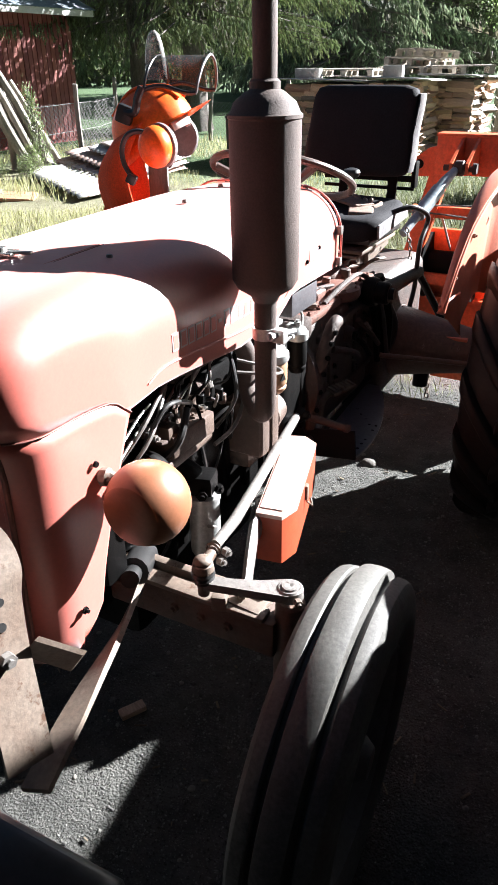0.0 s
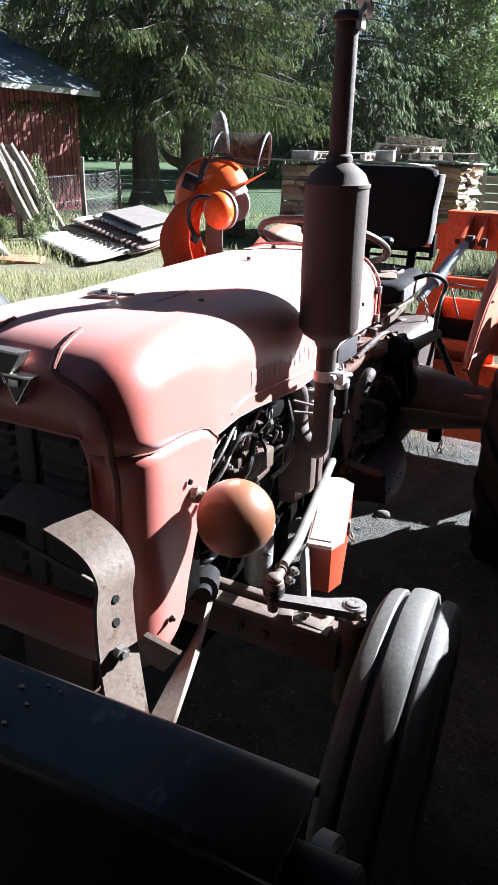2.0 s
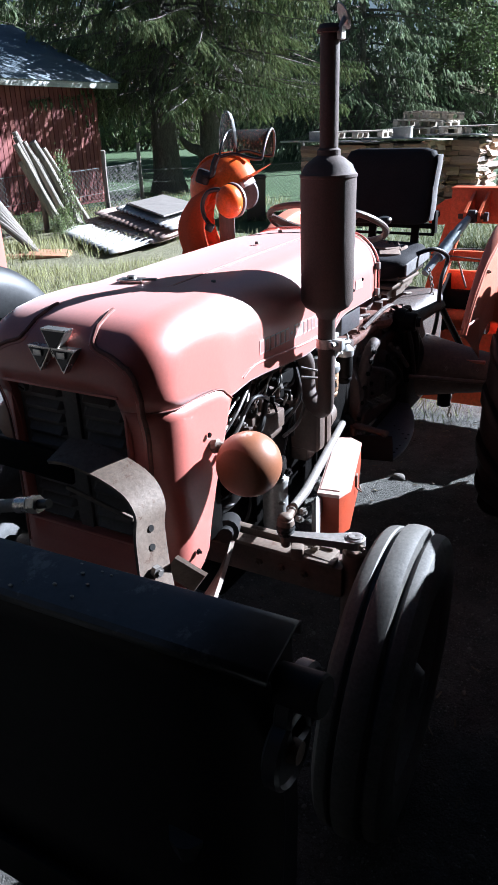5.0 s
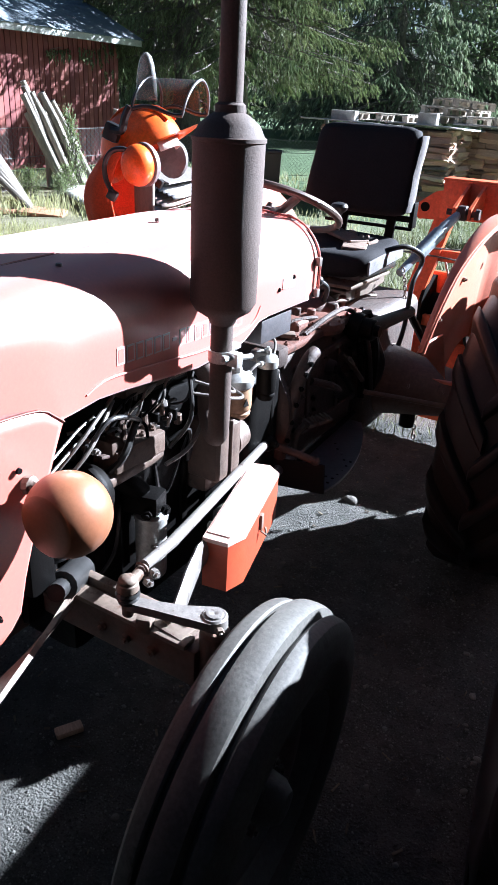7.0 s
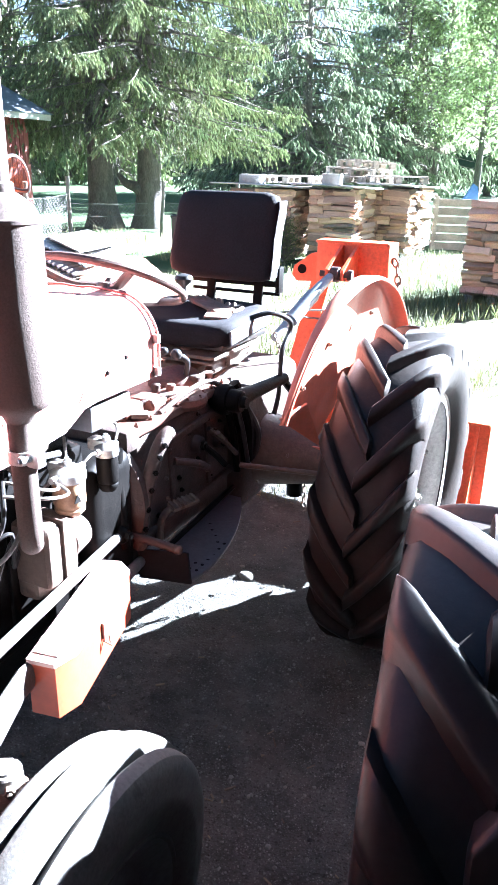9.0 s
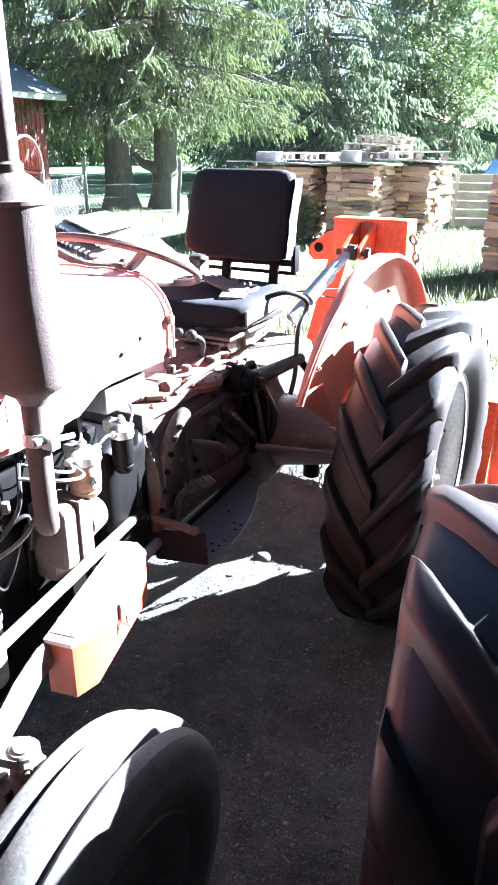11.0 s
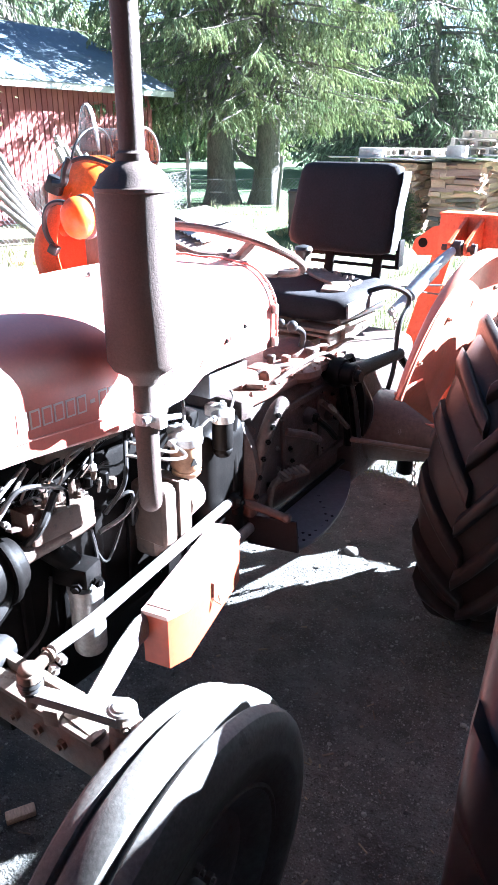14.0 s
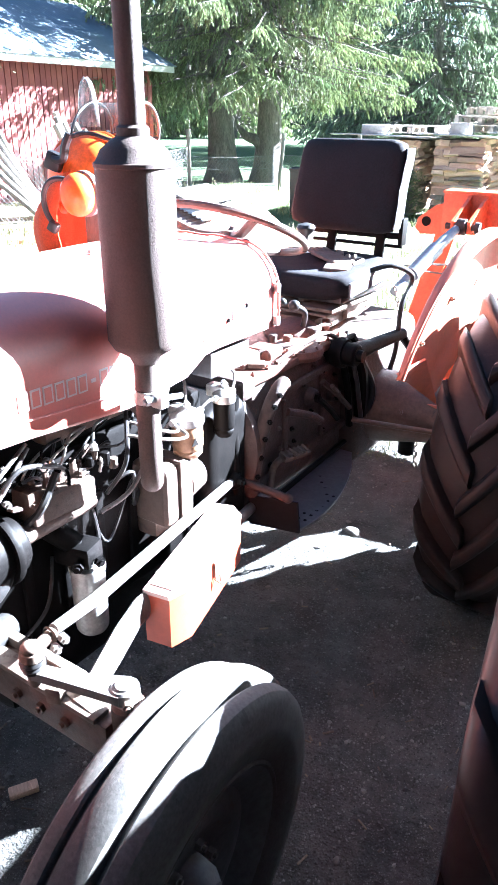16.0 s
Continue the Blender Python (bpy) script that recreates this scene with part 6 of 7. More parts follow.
bx(bm, (WX - 5.1, (Y0 + Y1) / 2, ZE / 2), (0.08, Y1 - Y0, ZE), 0)
for yy in (Y0 + 0.04, Y1 - 0.04):
    prism(bm, [(WX - 0.1, yy - 0.04, ZE), (WX - 5.1, yy - 0.04, ZE), (WX - 2.6, yy - 0.04, ZE + 1.25)], (0, 0.08, 0))
shed_wall = part("wall", bm, SHED_RED, shed, "", 0)
bm = nb()
ny = 110
for side in (-1, 1):
    loops = []
    for k in range(ny * 2):
        yy = Y0 - 0.35 + (Y1 - Y0 + 0.7) * k / (ny * 2 - 1)
        dz = 0.012 * (k % 2)
        xe = WX + 0.42 if side > 0 else WX - 5.62
        loops.append([Vector((xe, yy, ZE - 0.02 + dz)), Vector((WX - 2.6, yy, ZE + 1.35 + dz))])
    sheet_bm = rings(bm, loops, False, False)
roof = part("roof", bm, ROOFMETAL, shed, "blue-grey ribbed sheet roof", 60)
solid(roof, 0.01)
bm = bx(nb(), (WX + 0.38, (Y0 + Y1) / 2, ZE - 0.07), (0.03, Y1 - Y0 + 0.6, 0.13), 0.004)
part("fascia", bm, FASCIA, shed, "pale weathered fascia board")
board = nb()
bx(board, (0, 0, 0), (0.022, 0.118, ZE - 0.12), 0.003)
me_board = bpy.data.meshes.new("board")
board.to_mesh(me_board)
board.free()
me_board.materials.append(SHED_RED)
nbd = int((Y1 - Y0) / 0.135)
for k in range(nbd):
    o = new("board", me_board)
    o.parent = shed_wall
    o.matrix_parent_inverse = Matrix()
    o.matrix_basis = Matrix.Translation((WX - 0.003 * (k % 3), Y0 + 0.07 + 0.135 * k, ZE / 2 + 0.03))

# ---- firewood on pallets ----
log_meshes = []
rw = random.Random(11)
for k in range(8):
    bm = nb()
    n = rw.choice((3, 4, 4, 5))
    ln = 0.5
    rs = [rw.uniform(0.046, 0.074) for _ in range(n)]
    a0 = rw.uniform(0, 6.28)
    loops = []
    for t in (-1, -0.3, 0.4, 1):
        loops.append([Vector((t * ln * 0.5, rs[i] * math.cos(a0 + 6.283 * i / n) * 1.25 + 0.008 * rw.uniform(-1, 1), rs[i] * math.sin(a0 + 6.283 * i / n) * 0.85 + 0.006 * rw.uniform(-1, 1))) for i in range(n)])
    rings(bm, loops)
    me = bpy.data.meshes.new("log")
    bm.to_mesh(me)
    bm.free()
    me.materials.append(WOOD_DARK if k == 5 else WOOD_CUT)
    log_meshes.append(me)


def firewood(x, y, turn, width=1.05, depth=1.0, height=1.10, label="stack of split pale firewood on a pallet", seed=0, right=True):
    r = random.Random(seed)
    st = thing("firewood_stack", label, "firewood", (0, 0, 0), "firewood stacks")
    core = part("stack_core", bx(nb(), (0, 0, 0.10 + height / 2), (width - 0.14, depth - 0.14, height - 0.04)), WOOD_DARK, st, "", 0)
    for face in (0, 1) if right else (0,):
        span = width if face == 0 else depth
        z = 0.10
        while z < height + 0.02:
            hr = r.uniform(0.070, 0.115)
            cols = r.choice((2, 2, 3, 3))
            cuts = sorted([0.0, 1.0] + [(i + r.uniform(0.75, 1.25)) / (cols + 1.0) for i in range(cols - 1)]) if cols > 1 else [0.0, 1.0]
            for u0, u1 in zip(cuts, cuts[1:]):
                o = new("log", r.choice(log_meshes))
                o.parent = st
                c = (u0 + u1) / 2 * span - span / 2
                sc = (u1 - u0) * span / 0.5 * r.uniform(0.93, 1.03)
                off = -depth / 2 + r.uniform(-0.05, 0.045) + 0.04
                m = Matrix.Translation((c, off, z + hr / 2 + r.uniform(-0.008, 0.008))) @ Matrix.Rotation(r.uniform(-0.13, 0.13), 4, "Z") @ Matrix.Rotation(r.uniform(-0.07, 0.07), 4, "Y") @ Matrix.Rotation(r.uniform(-0.7, 0.7) + (math.pi if r.random() < 0.5 else 0), 4, "X") @ Matrix.Diagonal((sc, r.uniform(0.9, 1.25), hr / 0.10, 1))
                if face:
                    m = Matrix.Rotation(radians(90), 4, "Z") @ Matrix.Translation((0, -width / 2 + depth / 2, 0)) @ m
                o.matrix_basis = m
            z += hr * 0.86
    for i in range(4):
        bm = bx(nb(), (-width / 2 + 0.12 + i * (width - 0.24) / 3, 0, 0.045), (0.10, depth, 0.09), 0.004)
        part("bearer", bm, PALLET, st)
    place(st, pose(x, y, 0, 0, 0, turn))
    return st


firewood(-4.36, 11.72, 2, 1.14, 1.0, 1.10, "stack of split firewood in shade under roofing sheets", 1)
firewood(-3.06, 11.72, 1, 0.82, 1.0, 1.12, "stack of pale split firewood on a pallet", 2)
firewood(-2.40, 13.02, -4, 0.76, 1.20, 1.14, "stack of reddish split firewood on a pallet", 3)
firewood(0.13, 9.18, -3, 1.05, 1.0, 1.12, "separate stack of split firewood in the grass", 5)
firewood(-4.10, 13.05, 2, 1.10, 1.0, 1.10, "stack of split firewood in the back row", 6, False)


def corrugated(w, l, n=None, amp=0.010, droop=0.0):
    n = n or int(w / 0.019)
    bm = nb()
    loops = []
    for j in range(5):
        t = j / 4
        loops.append([Vector((-w / 2 + w * i / n, -l / 2 + l * t, amp * math.sin(2 * math.pi * (w * i / n) / 0.076) - droop * (2 * t - 1) ** 2)) for i in range(n + 1)])
    rings(bm, loops, False, False)
    return bm


def sheet_thing(name, label, w, l, m, mat=None, droop=0.0, amp=0.010, group="roofing sheets"):
    ob = part(name, corrugated(w, l, None, amp, droop), mat or ZINC, None, "", 60)
    solid(ob, 0.003)
    tagged(ob, label, "sheet", group)
    return place(ob, m)


for x, y, z, a, w, l in ((-4.40, 11.70, 1.235, 92, 1.4, 1.7), (-3.10, 11.72, 1.255, 91, 1.35, 1.3), (-2.42, 12.95, 1.275, 86, 1.5, 1.05), (-4.15, 13.0, 1.250, 92, 1.4, 1.6)):
    sheet_thing("roofing_sheet", "wavy grey roofing sheet lying on a firewood stack", w, l, pose(x, y, z, 1.5, 1.5, a), None, 0.012, 0.012)


def pallet(m, label="grey wooden pallet lying on roofing sheets"):
    p = thing("pallet", label, "pallet", (0, 0, 0), "pallets")
    for i in range(5):
        part("slat", bx(nb(), (-0.33 + 0.165 * i, 0, 0.115), (0.10, 1.0, 0.020), 0.003), PALLET, p, "", 0)
    for j in (-1, 0, 1):
        part("stringer", bx(nb(), (0, 0.45 * j, 0.095), (0.80, 0.09, 0.020), 0.003), PALLET, p, "", 0)
        for i in (-1, 0, 1):
            part("block", bx(nb(), (0.34 * i, 0.45 * j, 0.048), (0.10, 0.09, 0.075), 0.003), PALLET, p, "", 0)
        part("runner", bx(nb(), (0, 0.45 * j, 0.006), (0.80, 0.09, 0.016), 0.003), PALLET, p, "", 0)
    return place(p, m)


p0 = pallet(pose(-4.05, 11.85, 1.275, 0, 0, 95))
for m in (pose(-2.40, 12.75, 1.300, 0, 0, 108), pose(-3.6, 13.6, 1.285, 0, 0, 100), pose(-3.25, 13.2, 1.285, 0, 0, 60), pose(-3.3, 13.3, 1.415, 3, 0, 80), pose(-3.2, 13.35, 1.545, 0, 4, 40)):
    copy_thing(p0, m)


def block(m, s=(0.36, 0.18, 0.17)):
    b = part("concrete_block", bx(nb(), (0, 0, s[2] / 2), s, 0.008), CONCRETE, None, "")
    tagged(b, "grey concrete block weighing down roofing sheets", "block", "concrete blocks")
    return place(b, m)


block(pose(-4.55, 11.30, 1.262, 0, 0, 4), (0.42, 0.2, 0.15))
block(pose(-3.10, 11.30, 1.275, 0, 0, 6), (0.30, 0.2, 0.17))
crate = thing("wooden_crate", "pale slatted wooden crate standing in the grass", "crate")
for j in range(6):
    part("slat", bx(nb(), (0, -0.5, 0.11 + 0.165 * j), (1.25, 0.025, 0.145), 0.004), PALLET, crate, "", 0)
    part("slat", bx(nb(), (0.62, 0, 0.11 + 0.165 * j), (0.025, 1.0, 0.145), 0.004), PALLET, crate, "", 0)
    part("slat", bx(nb(), (-0.62, 0, 0.11 + 0.165 * j), (0.025, 1.0, 0.145), 0.004), PALLET, crate, "", 0)
for sx in (-1, 1):
    part("corner_post", bx(nb(), (sx * 0.58, -0.53, 0.53), (0.08, 0.04, 1.06), 0.004), PALLET, crate, "", 0)
    part("corner_post", bx(nb(), (sx * 0.58, 0.48, 0.53), (0.08, 0.04, 1.06), 0.004), PALLET, crate, "", 0)
place(crate, pose(-1.62, 15.2, 0, 0, 0, 14))
copy_thing(crate, pose(-0.45, 16.4, 0, 0, 0, 10))
tarp = part("tarpaulin", prism(nb(), [(-0.05, 0, 1.06), (0.25, 0, 1.06), (0.22, 0, 1.30), (0.12, 0, 1.36), (0.02, 0, 1.14)], (0, 0.3, 0)), BLUETARP, None, "", 0)
tagged(place(tarp, pose(-1.60, 15.0, -0.06, 0, 0, 14)), "folded blue tarpaulin lying on a crate", "tarpaulin")

# ---- pile of roofing sheets by the fence ----
def sheet_between(label, a, b, c, d, mat=None, amp=0.016, waves=13, lift=0.0):
    """A corrugated sheet over the four corners a-b-c-d, its waves counted along a-b."""
    a, b, c, d = (Vector(p) + Vector((0, 0, lift)) for p in (a, b, c, d))
    rows = []
    for j in range(7):
        v = j / 6
        rows.append([a.lerp(b, u).lerp(d.lerp(c, u), v) + Vector((0, 0, amp * math.sin(2 * math.pi * waves * u) + 0.012 * math.sin(7 * v + 3 * u))) for u in [i / (waves * 8) for i in range(waves * 8 + 1)]])
    ob = part("roofing_sheet", rings(nb(), rows, False, False), mat or ZINC, None, "", 60)
    solid(ob, 0.003)
    return tagged(ob, label, "sheet", "roofing sheets")


sheet_between("weathered grey corrugated sheet lying in the grass", (-7.55, 7.55, 0.10), (-5.30, 6.20, 0.07), (-5.25, 7.45, 0.09), (-7.35, 8.75, 0.13), None, 0.020, 14)
sheet_between("dark corrugated sheet lowest in the pile", (-7.80, 8.55, 0.13), (-5.15, 6.95, 0.10), (-5.35, 8.75, 0.13), (-7.90, 10.15, 0.17), ZINC_RED, 0.018, 15)
sheet_between("reddish rusty corrugated sheet on the pile", (-7.72, 8.72, 0.24), (-5.10, 7.10, 0.14), (-5.38, 8.84, 0.20), (-7.83, 10.24, 0.30), ZINC_RED, 0.018, 15)
sheet_between("pale corrugated sheet under the flat panel", (-7.30, 8.80, 0.32), (-5.15, 7.40, 0.22), (-5.45, 9.00, 0.27), (-7.50, 10.30, 0.36), None, 0.018, 13)
for lb, ps in (("dark grey flat panel lying on corrugated sheets", ((-7.07, 8.92, 0.385), (-5.60, 7.85, 0.335), (-5.85, 9.25, 0.345), (-7.31, 10.26, 0.40))), ("grey flat panel slid under the upper one", ((-7.30, 9.15, 0.355), (-6.10, 8.30, 0.315), (-6.20, 9.60, 0.320), (-7.45, 10.40, 0.37)))):
    pan = part("flat_panel", prism(nb(), ps, (0, 0, 0.022)), DARKSHEET, None, "", 0)
    tagged(pan, lb, "panel", "flat panels")
for x, y, a in ((-6.3, 7.9, -32), (-6.6, 9.2, -32), (-6.4, 8.6, -32)):
    tb = part("timber_bearer", bx(nb(), (0, 0, 0.045), (2.2, 0.10, 0.09), 0.006), WOOD_OLD, None, "")
    tagged(place(tb, pose(x, y, 0, 0, 0, a)), "weathered timber bearer under roofing sheets", "timber", "bearers")


bin_ = part("black_bin", lathe(nb(), [(0.20, 0.0), (0.235, 0.01), (0.255, 0.70), (0.275, 0.71), (0.275, 0.74), (0.262, 0.745), (0.245, 0.72), (0.22, 0.10)], Matrix.Rotation(radians(45), 4, "Z"), 4), PLASTIC, None, "", 20)
tagged(place(bin_, pose(-5.45, 10.45, 0.0, 0, 0, 28)), "square black plastic bin standing behind the sheet pile", "bin")

# ---- fence, poles ----
def leaning(name, label, a, b, r, mat, cat, group):
    bm = nb()
    a, b = Vector(a), Vector(b)
    pts = [a.lerp(b, t) + Vector((0.02 * math.sin(5 * t + a.x * 9), 0.02 * math.cos(4 * t + a.y * 7), 0)) for t in (0, 0.25, 0.5, 0.75, 1.0)]
    tube(bm, pts, [r, r * 0.97, r * 0.92, r * 0.9, r * 0.86], 10)
    ob = part(name, bm, mat, None, "")
    return tagged(ob, label, cat, group)


rp = random.Random(9)
for k in range(10):
    bxp, byp = -7.95 - 0.05 * (k % 3) + rp.uniform(-.06, .06), 8.22 + 0.07 * k + rp.uniform(-.05, .05)
    ht = 1.05 + 0.62 * rp.random() + (0.1 if 3 < k < 7 else 0)
    leaning("wooden_pole", "grey weathered round pole leaning on the fence", (bxp, byp, 0), (bxp - 0.22 - rp.uniform(0, 0.1), byp - 0.46 * ht - rp.uniform(-.05, .1), ht), rp.uniform(0.050, 0.072), WOOD_OLD, "pole", "leaning poles")
for k in range(6):
    leaning("wooden_pole", "thin grey pole leaning low beside the fence", (-6.42 - 0.06 * k, 6.05 + 0.04 * k, 0.02), (-7.55 - 0.10 * k, 5.95 + 0.10 * k, 0.72 + 0.12 * k), 0.046, WOOD_OLD, "pole", "leaning poles")
posts = ((-8.30, 6.25, 1.25), (-8.35, 8.20, 1.22), (-8.15, 9.65, 1.22), (-9.05, 11.90, 1.28), (-7.95, 13.75, 1.2), (-6.40, 14.4, 1.2), (-4.9, 14.9, 1.2))
for x, y, h in posts:
    leaning("fence_post", "weathered grey wooden fence post", (x, y, -0.02), (x + 0.02, y, h), 0.048, WOOD_OLD, "post", "fence posts")


def netting(a, b, h=0.95, cell=0.085):
    a, b = Vector((*a, 0)), Vector((*b, 0))
    ln = (b - a).length
    d = (b - a) / ln
    bm = nb()
    for k in range(int((ln + h) / cell)):
        for s in (1, -1):
            x0 = k * cell - (h if s > 0 else 0)
            p, q = (x0, 0.03), (x0 + s * h, h + 0.03)
            if s < 0:
                p, q = (x0, 0.03), (x0 - h, h + 0.03)
            t0 = max(0, min(1, (0 - p[0]) / (q[0] - p[0]))) if q[0] != p[0] else 0
            t1 = max(0, min(1, (ln - p[0]) / (q[0] - p[0])))
            t0, t1 = min(t0, t1), max(t0, t1)
            if t1 - t0 < 0.02:
                continue
            pts = [a + d * (p[0] + (q[0] - p[0]) * t) + Vector((0, 0, p[1] + (q[1] - p[1]) * t)) for t in (t0, t1)]
            tube(bm, pts, 0.0030, 3, False)
    for z in (0.04, 0.5, h + 0.03):
        tube(bm, [a + Vector((0, 0, z)), (a + b) / 2 + Vector((0, 0, z - 0.03)), b + Vector((0, 0, z))], 0.005, 4)
    ob = part("fence_netting", bm, WIRE, None, "", 0)
    return tagged(ob, "sagging galvanised wire netting between fence posts", "fence", "fence netting")


for p, q in zip(posts, posts[1:]):
    netting(p[:2], q[:2], 0.9 if p[1] < 10 else 0.72)
tl2 = part("clay_tile", bx(nb(), (0, 0, 0.03), (0.55, 0.42, 0.05), 0.010), TILE, None, "")
tagged(place(tl2, pose(-6.30, 6.10, 0.0, 3, 4, 35)), "broken orange clay tile lying in the grass", "tile")
tl2 = part("clay_tile", bx(nb(), (0, 0, 0.025), (0.5, 0.22, 0.05), 0.010), TILE, None, "")
tagged(place(tl2, pose(-6.75, 5.75, 0.0, 0, 0, 60)), "orange clay tile fragment in the grass", "tile")

red_post = part("red_post", bx(nb(), (0, 0, 1.0), (0.10, 0.10, 2.0), 0.006), RED, None, "")
tagged(place(red_post, pose(-2.74, 1.99, 0, 0, 0, 20)), "upright faded red painted post standing in the yard", "post")

# ---- grass and litter ----
rg = np.random.RandomState(17)


def blades(name, n, xr, yr, size, mat, keep, label):
    x, y = rg.uniform(*xr, n), rg.uniform(*yr, n)
    ok = np.array([keep(a, b) for a, b in zip(x, y)])
    x, y = x[ok], y[ok]
    z = np.array([ground_height(a, b) for a, b in zip(x, y)]) - 0.004
    P = np.stack([x, y, z], 1)
    D = rg.normal(0, 0.38, (len(x), 3))
    D[:, 2] = 1
    return strips(name, mat, P, D, rg.uniform(0.4, 1.3, len(x)) * size, rg.uniform(0.035, 0.07, len(x)) * size, None, label, "stuff", False, "grass")


def patchy(sc, at):
    return lambda a, b: noise.noise((a * sc, b * sc, 0.7)) > at


blades("grass", 16000, (-7.4, -2.0), (4.0, 6.6), 0.13, DRYGRASS, patchy(0.9, -0.05), "dry yellow-green grass tufts in the yard")
blades("grass", 9000, (-7.4, -1.0), (6.0, 12.5), 0.17, DRYGRASS, patchy(0.6, 0.0), "rough yellow-green grass round the sheets")
blades("grass", 28000, (-2.4, 1.6), (4.6, 13.0), 0.20, GRASS, patchy(0.6, -0.25), "lush green grass before the wood stacks")
blades("grass", 6000, (-9.5, -6.2), (5.0, 13.5), 0.22, DRYGRASS, patchy(0.7, -0.1), "tall rough grass along the fence")
blades("grass", 800, (-0.3, 0.45), (1.9, 2.9), 0.10, GRASS, patchy(2.0, 0.0), "small green weeds under the tractor")

stone_meshes = []
for k in range(5):
    bm = nb()
    ball(bm, (0, 0, 0), 1.0, 2, (1.0, 0.75, 0.5))
    for v in bm.verts:
        v.co *= 1 + 0.35 * noise.noise(v.co * 1.4 + Vector((k * 7, 0, 0)))
    me = bpy.data.meshes.new("stone")
    bm.to_mesh(me)
    bm.free()
    me.materials.append(STONE)
    me.shade_smooth()
    stone_meshes.append(me)
rs_ = random.Random(23)


def stone(x, y, r, k):
    o = new("stone", stone_meshes[k % 5])
    o.matrix_basis = pose(x, y, ground_height(x, y) + r * 0.22, 0, 0, 60 * k) @ Matrix.Diagonal((r, r, r, 1))
    return tagged(o, "small grey stone lying on the dirt", "stone", "stones")


stone(0.098, 1.660, 0.034, 0)
chipw = part("wood_scrap", bx(nb(), (0, 0, 0.010), (0.030, 0.07, 0.018), 0.004), WOOD_CUT, None, "")
tagged(place(chipw, pose(-0.002, 0.115, ground_height(0, 0.115), 0, 0, -30)), "pale split wood scrap lying on the dirt", "wood scrap")
for k in range(90):
    stone(rs_.uniform(-0.3, 1.3), rs_.uniform(-0.7, 2.6), rs_.choice((0.005, 0.006, 0.007, 0.008, 0.011)), k)
for k in range(7):
    stone(rs_.uniform(0.55, 1.1), rs_.uniform(0.1, 1.3), rs_.uniform(0.010, 0.018), k)
# fine gravel, crumbs of earth and wood chips
vs, fs = [], []
for k in range(33000):
    x, y = (rs_.uniform(-0.6, 1.5), rs_.uniform(-0.8, 2.8)) if k < 21000 else (rs_.uniform(0.15, 1.15), rs_.uniform(-0.25, 1.55))
    r = rs_.choice((0.0012, 0.0015, 0.002, 0.002, 0.0025, 0.003, 0.0035) if k % 30 or k > 21000 else (0.005, 0.006, 0.007, 0.009))
    if noise.noise((x * 4, y * 4, 3.1)) < -0.15 and k % 3:
        continue
    z = ground_height(x, y) + r * 0.25
    i = len(vs)
    a = rs_.uniform(0, 6.28)
    for zz, f in ((-0.35, 1.0), (0.30, 0.85)):
        for q in range(5):
            rr_ = r * f * rs_.uniform(0.65, 1.25)
            vs.append((x + rr_ * math.cos(a + q * 1.257), y + rr_ * math.sin(a + q * 1.257), z + 0.7 * r * (zz + rs_.uniform(-0.15, 0.15))))
    vs.append((x + r * rs_.uniform(-0.3, 0.3), y + r * rs_.uniform(-0.3, 0.3), z + r * 0.50))
    for q in range(5):
        p = (q + 1) % 5
        fs += [(i + q, i + p, i + 5 + p, i + 5 + q), (i + 5 + q, i + 5 + p, i + 10)]
me = bpy.data.meshes.new("gravel")
me.from_pydata(vs, [], fs)
me.materials.append(material("loose_gravel", (0.150, 0.146, 0.134), (0.060, 0.058, 0.053), scale=20, fine=90, rough=0.7, bump=0.0, island=0.7))
tagged(new("gravel", me), "fine loose gravel scattered on the dirt", "gravel", "", "stuff")
vs, fs = [], []
for k in range(300):
    x, y = rs_.uniform(-0.6, 1.4), rs_.uniform(-0.6, 2.8)
    l, w, a = rs_.choice((rs_.uniform(0.003, 0.010), rs_.uniform(0.006, 0.017))), rs_.uniform(0.001, 0.0032), rs_.uniform(0, 6.28)
    z = ground_height(x, y) + 0.003
    i = len(vs)
    ca, sa = math.cos(a), math.sin(a)
    for zz in (0, 0.003):
        for u1, v1 in ((-l, -w), (l, -w), (l, w), (-l, w)):
            vs.append((x + ca * u1 - sa * v1, y + sa * u1 + ca * v1, z + zz))
    fs += [(i + 4, i + 5, i + 6, i + 7)] + [(i + q, i + (q + 1) % 4, i + 4 + (q + 1) % 4, i + 4 + q) for q in range(4)]
me = bpy.data.meshes.new("wood_chips")
me.from_pydata(vs, [], fs)
me.materials.append(CHIP)
tagged(new("wood_chips", me), "pale wood chips scattered on the dirt", "wood chips", "", "stuff")

# ---- unseen open shed over the camera, added to block light ----
def shed_wall_box(name, c, s):
    ob = part(name, bx(nb(), c, s), SHEDDARK, None, "", 0, "structure")
    return tagged(ob, "unseen dark boards of the open shed, added to hold back light", "wall")


shed_wall_box("wall_back", (0, -4.0, 1.28), (7.6, 0.12, 2.56))
shed_wall_box("wall_side", (-3.6, -2.9, 1.28), (0.12, 2.1, 2.56))
shed_wall_box("wall_side_far", (3.2, -1.45, 1.28), (0.12, 5.0, 2.56))
# Roof edge is stepped so blade and tyre get the wanted sun and shade.
roof_plan = [(-3.8, -4.1), (-3.8, -2.1), (-0.32, -2.1), (1.90, 2.18), (2.28, 2.34), (2.42, 2.96), (2.86, 3.02), (3.8, 4.44), (3.8, -4.1)]
ob = part("ceiling", prism(nb(), [(x, y, 2.58) for x, y in roof_plan], (0, 0, 0.10)), SHEDDARK, None, "", 0, "structure")
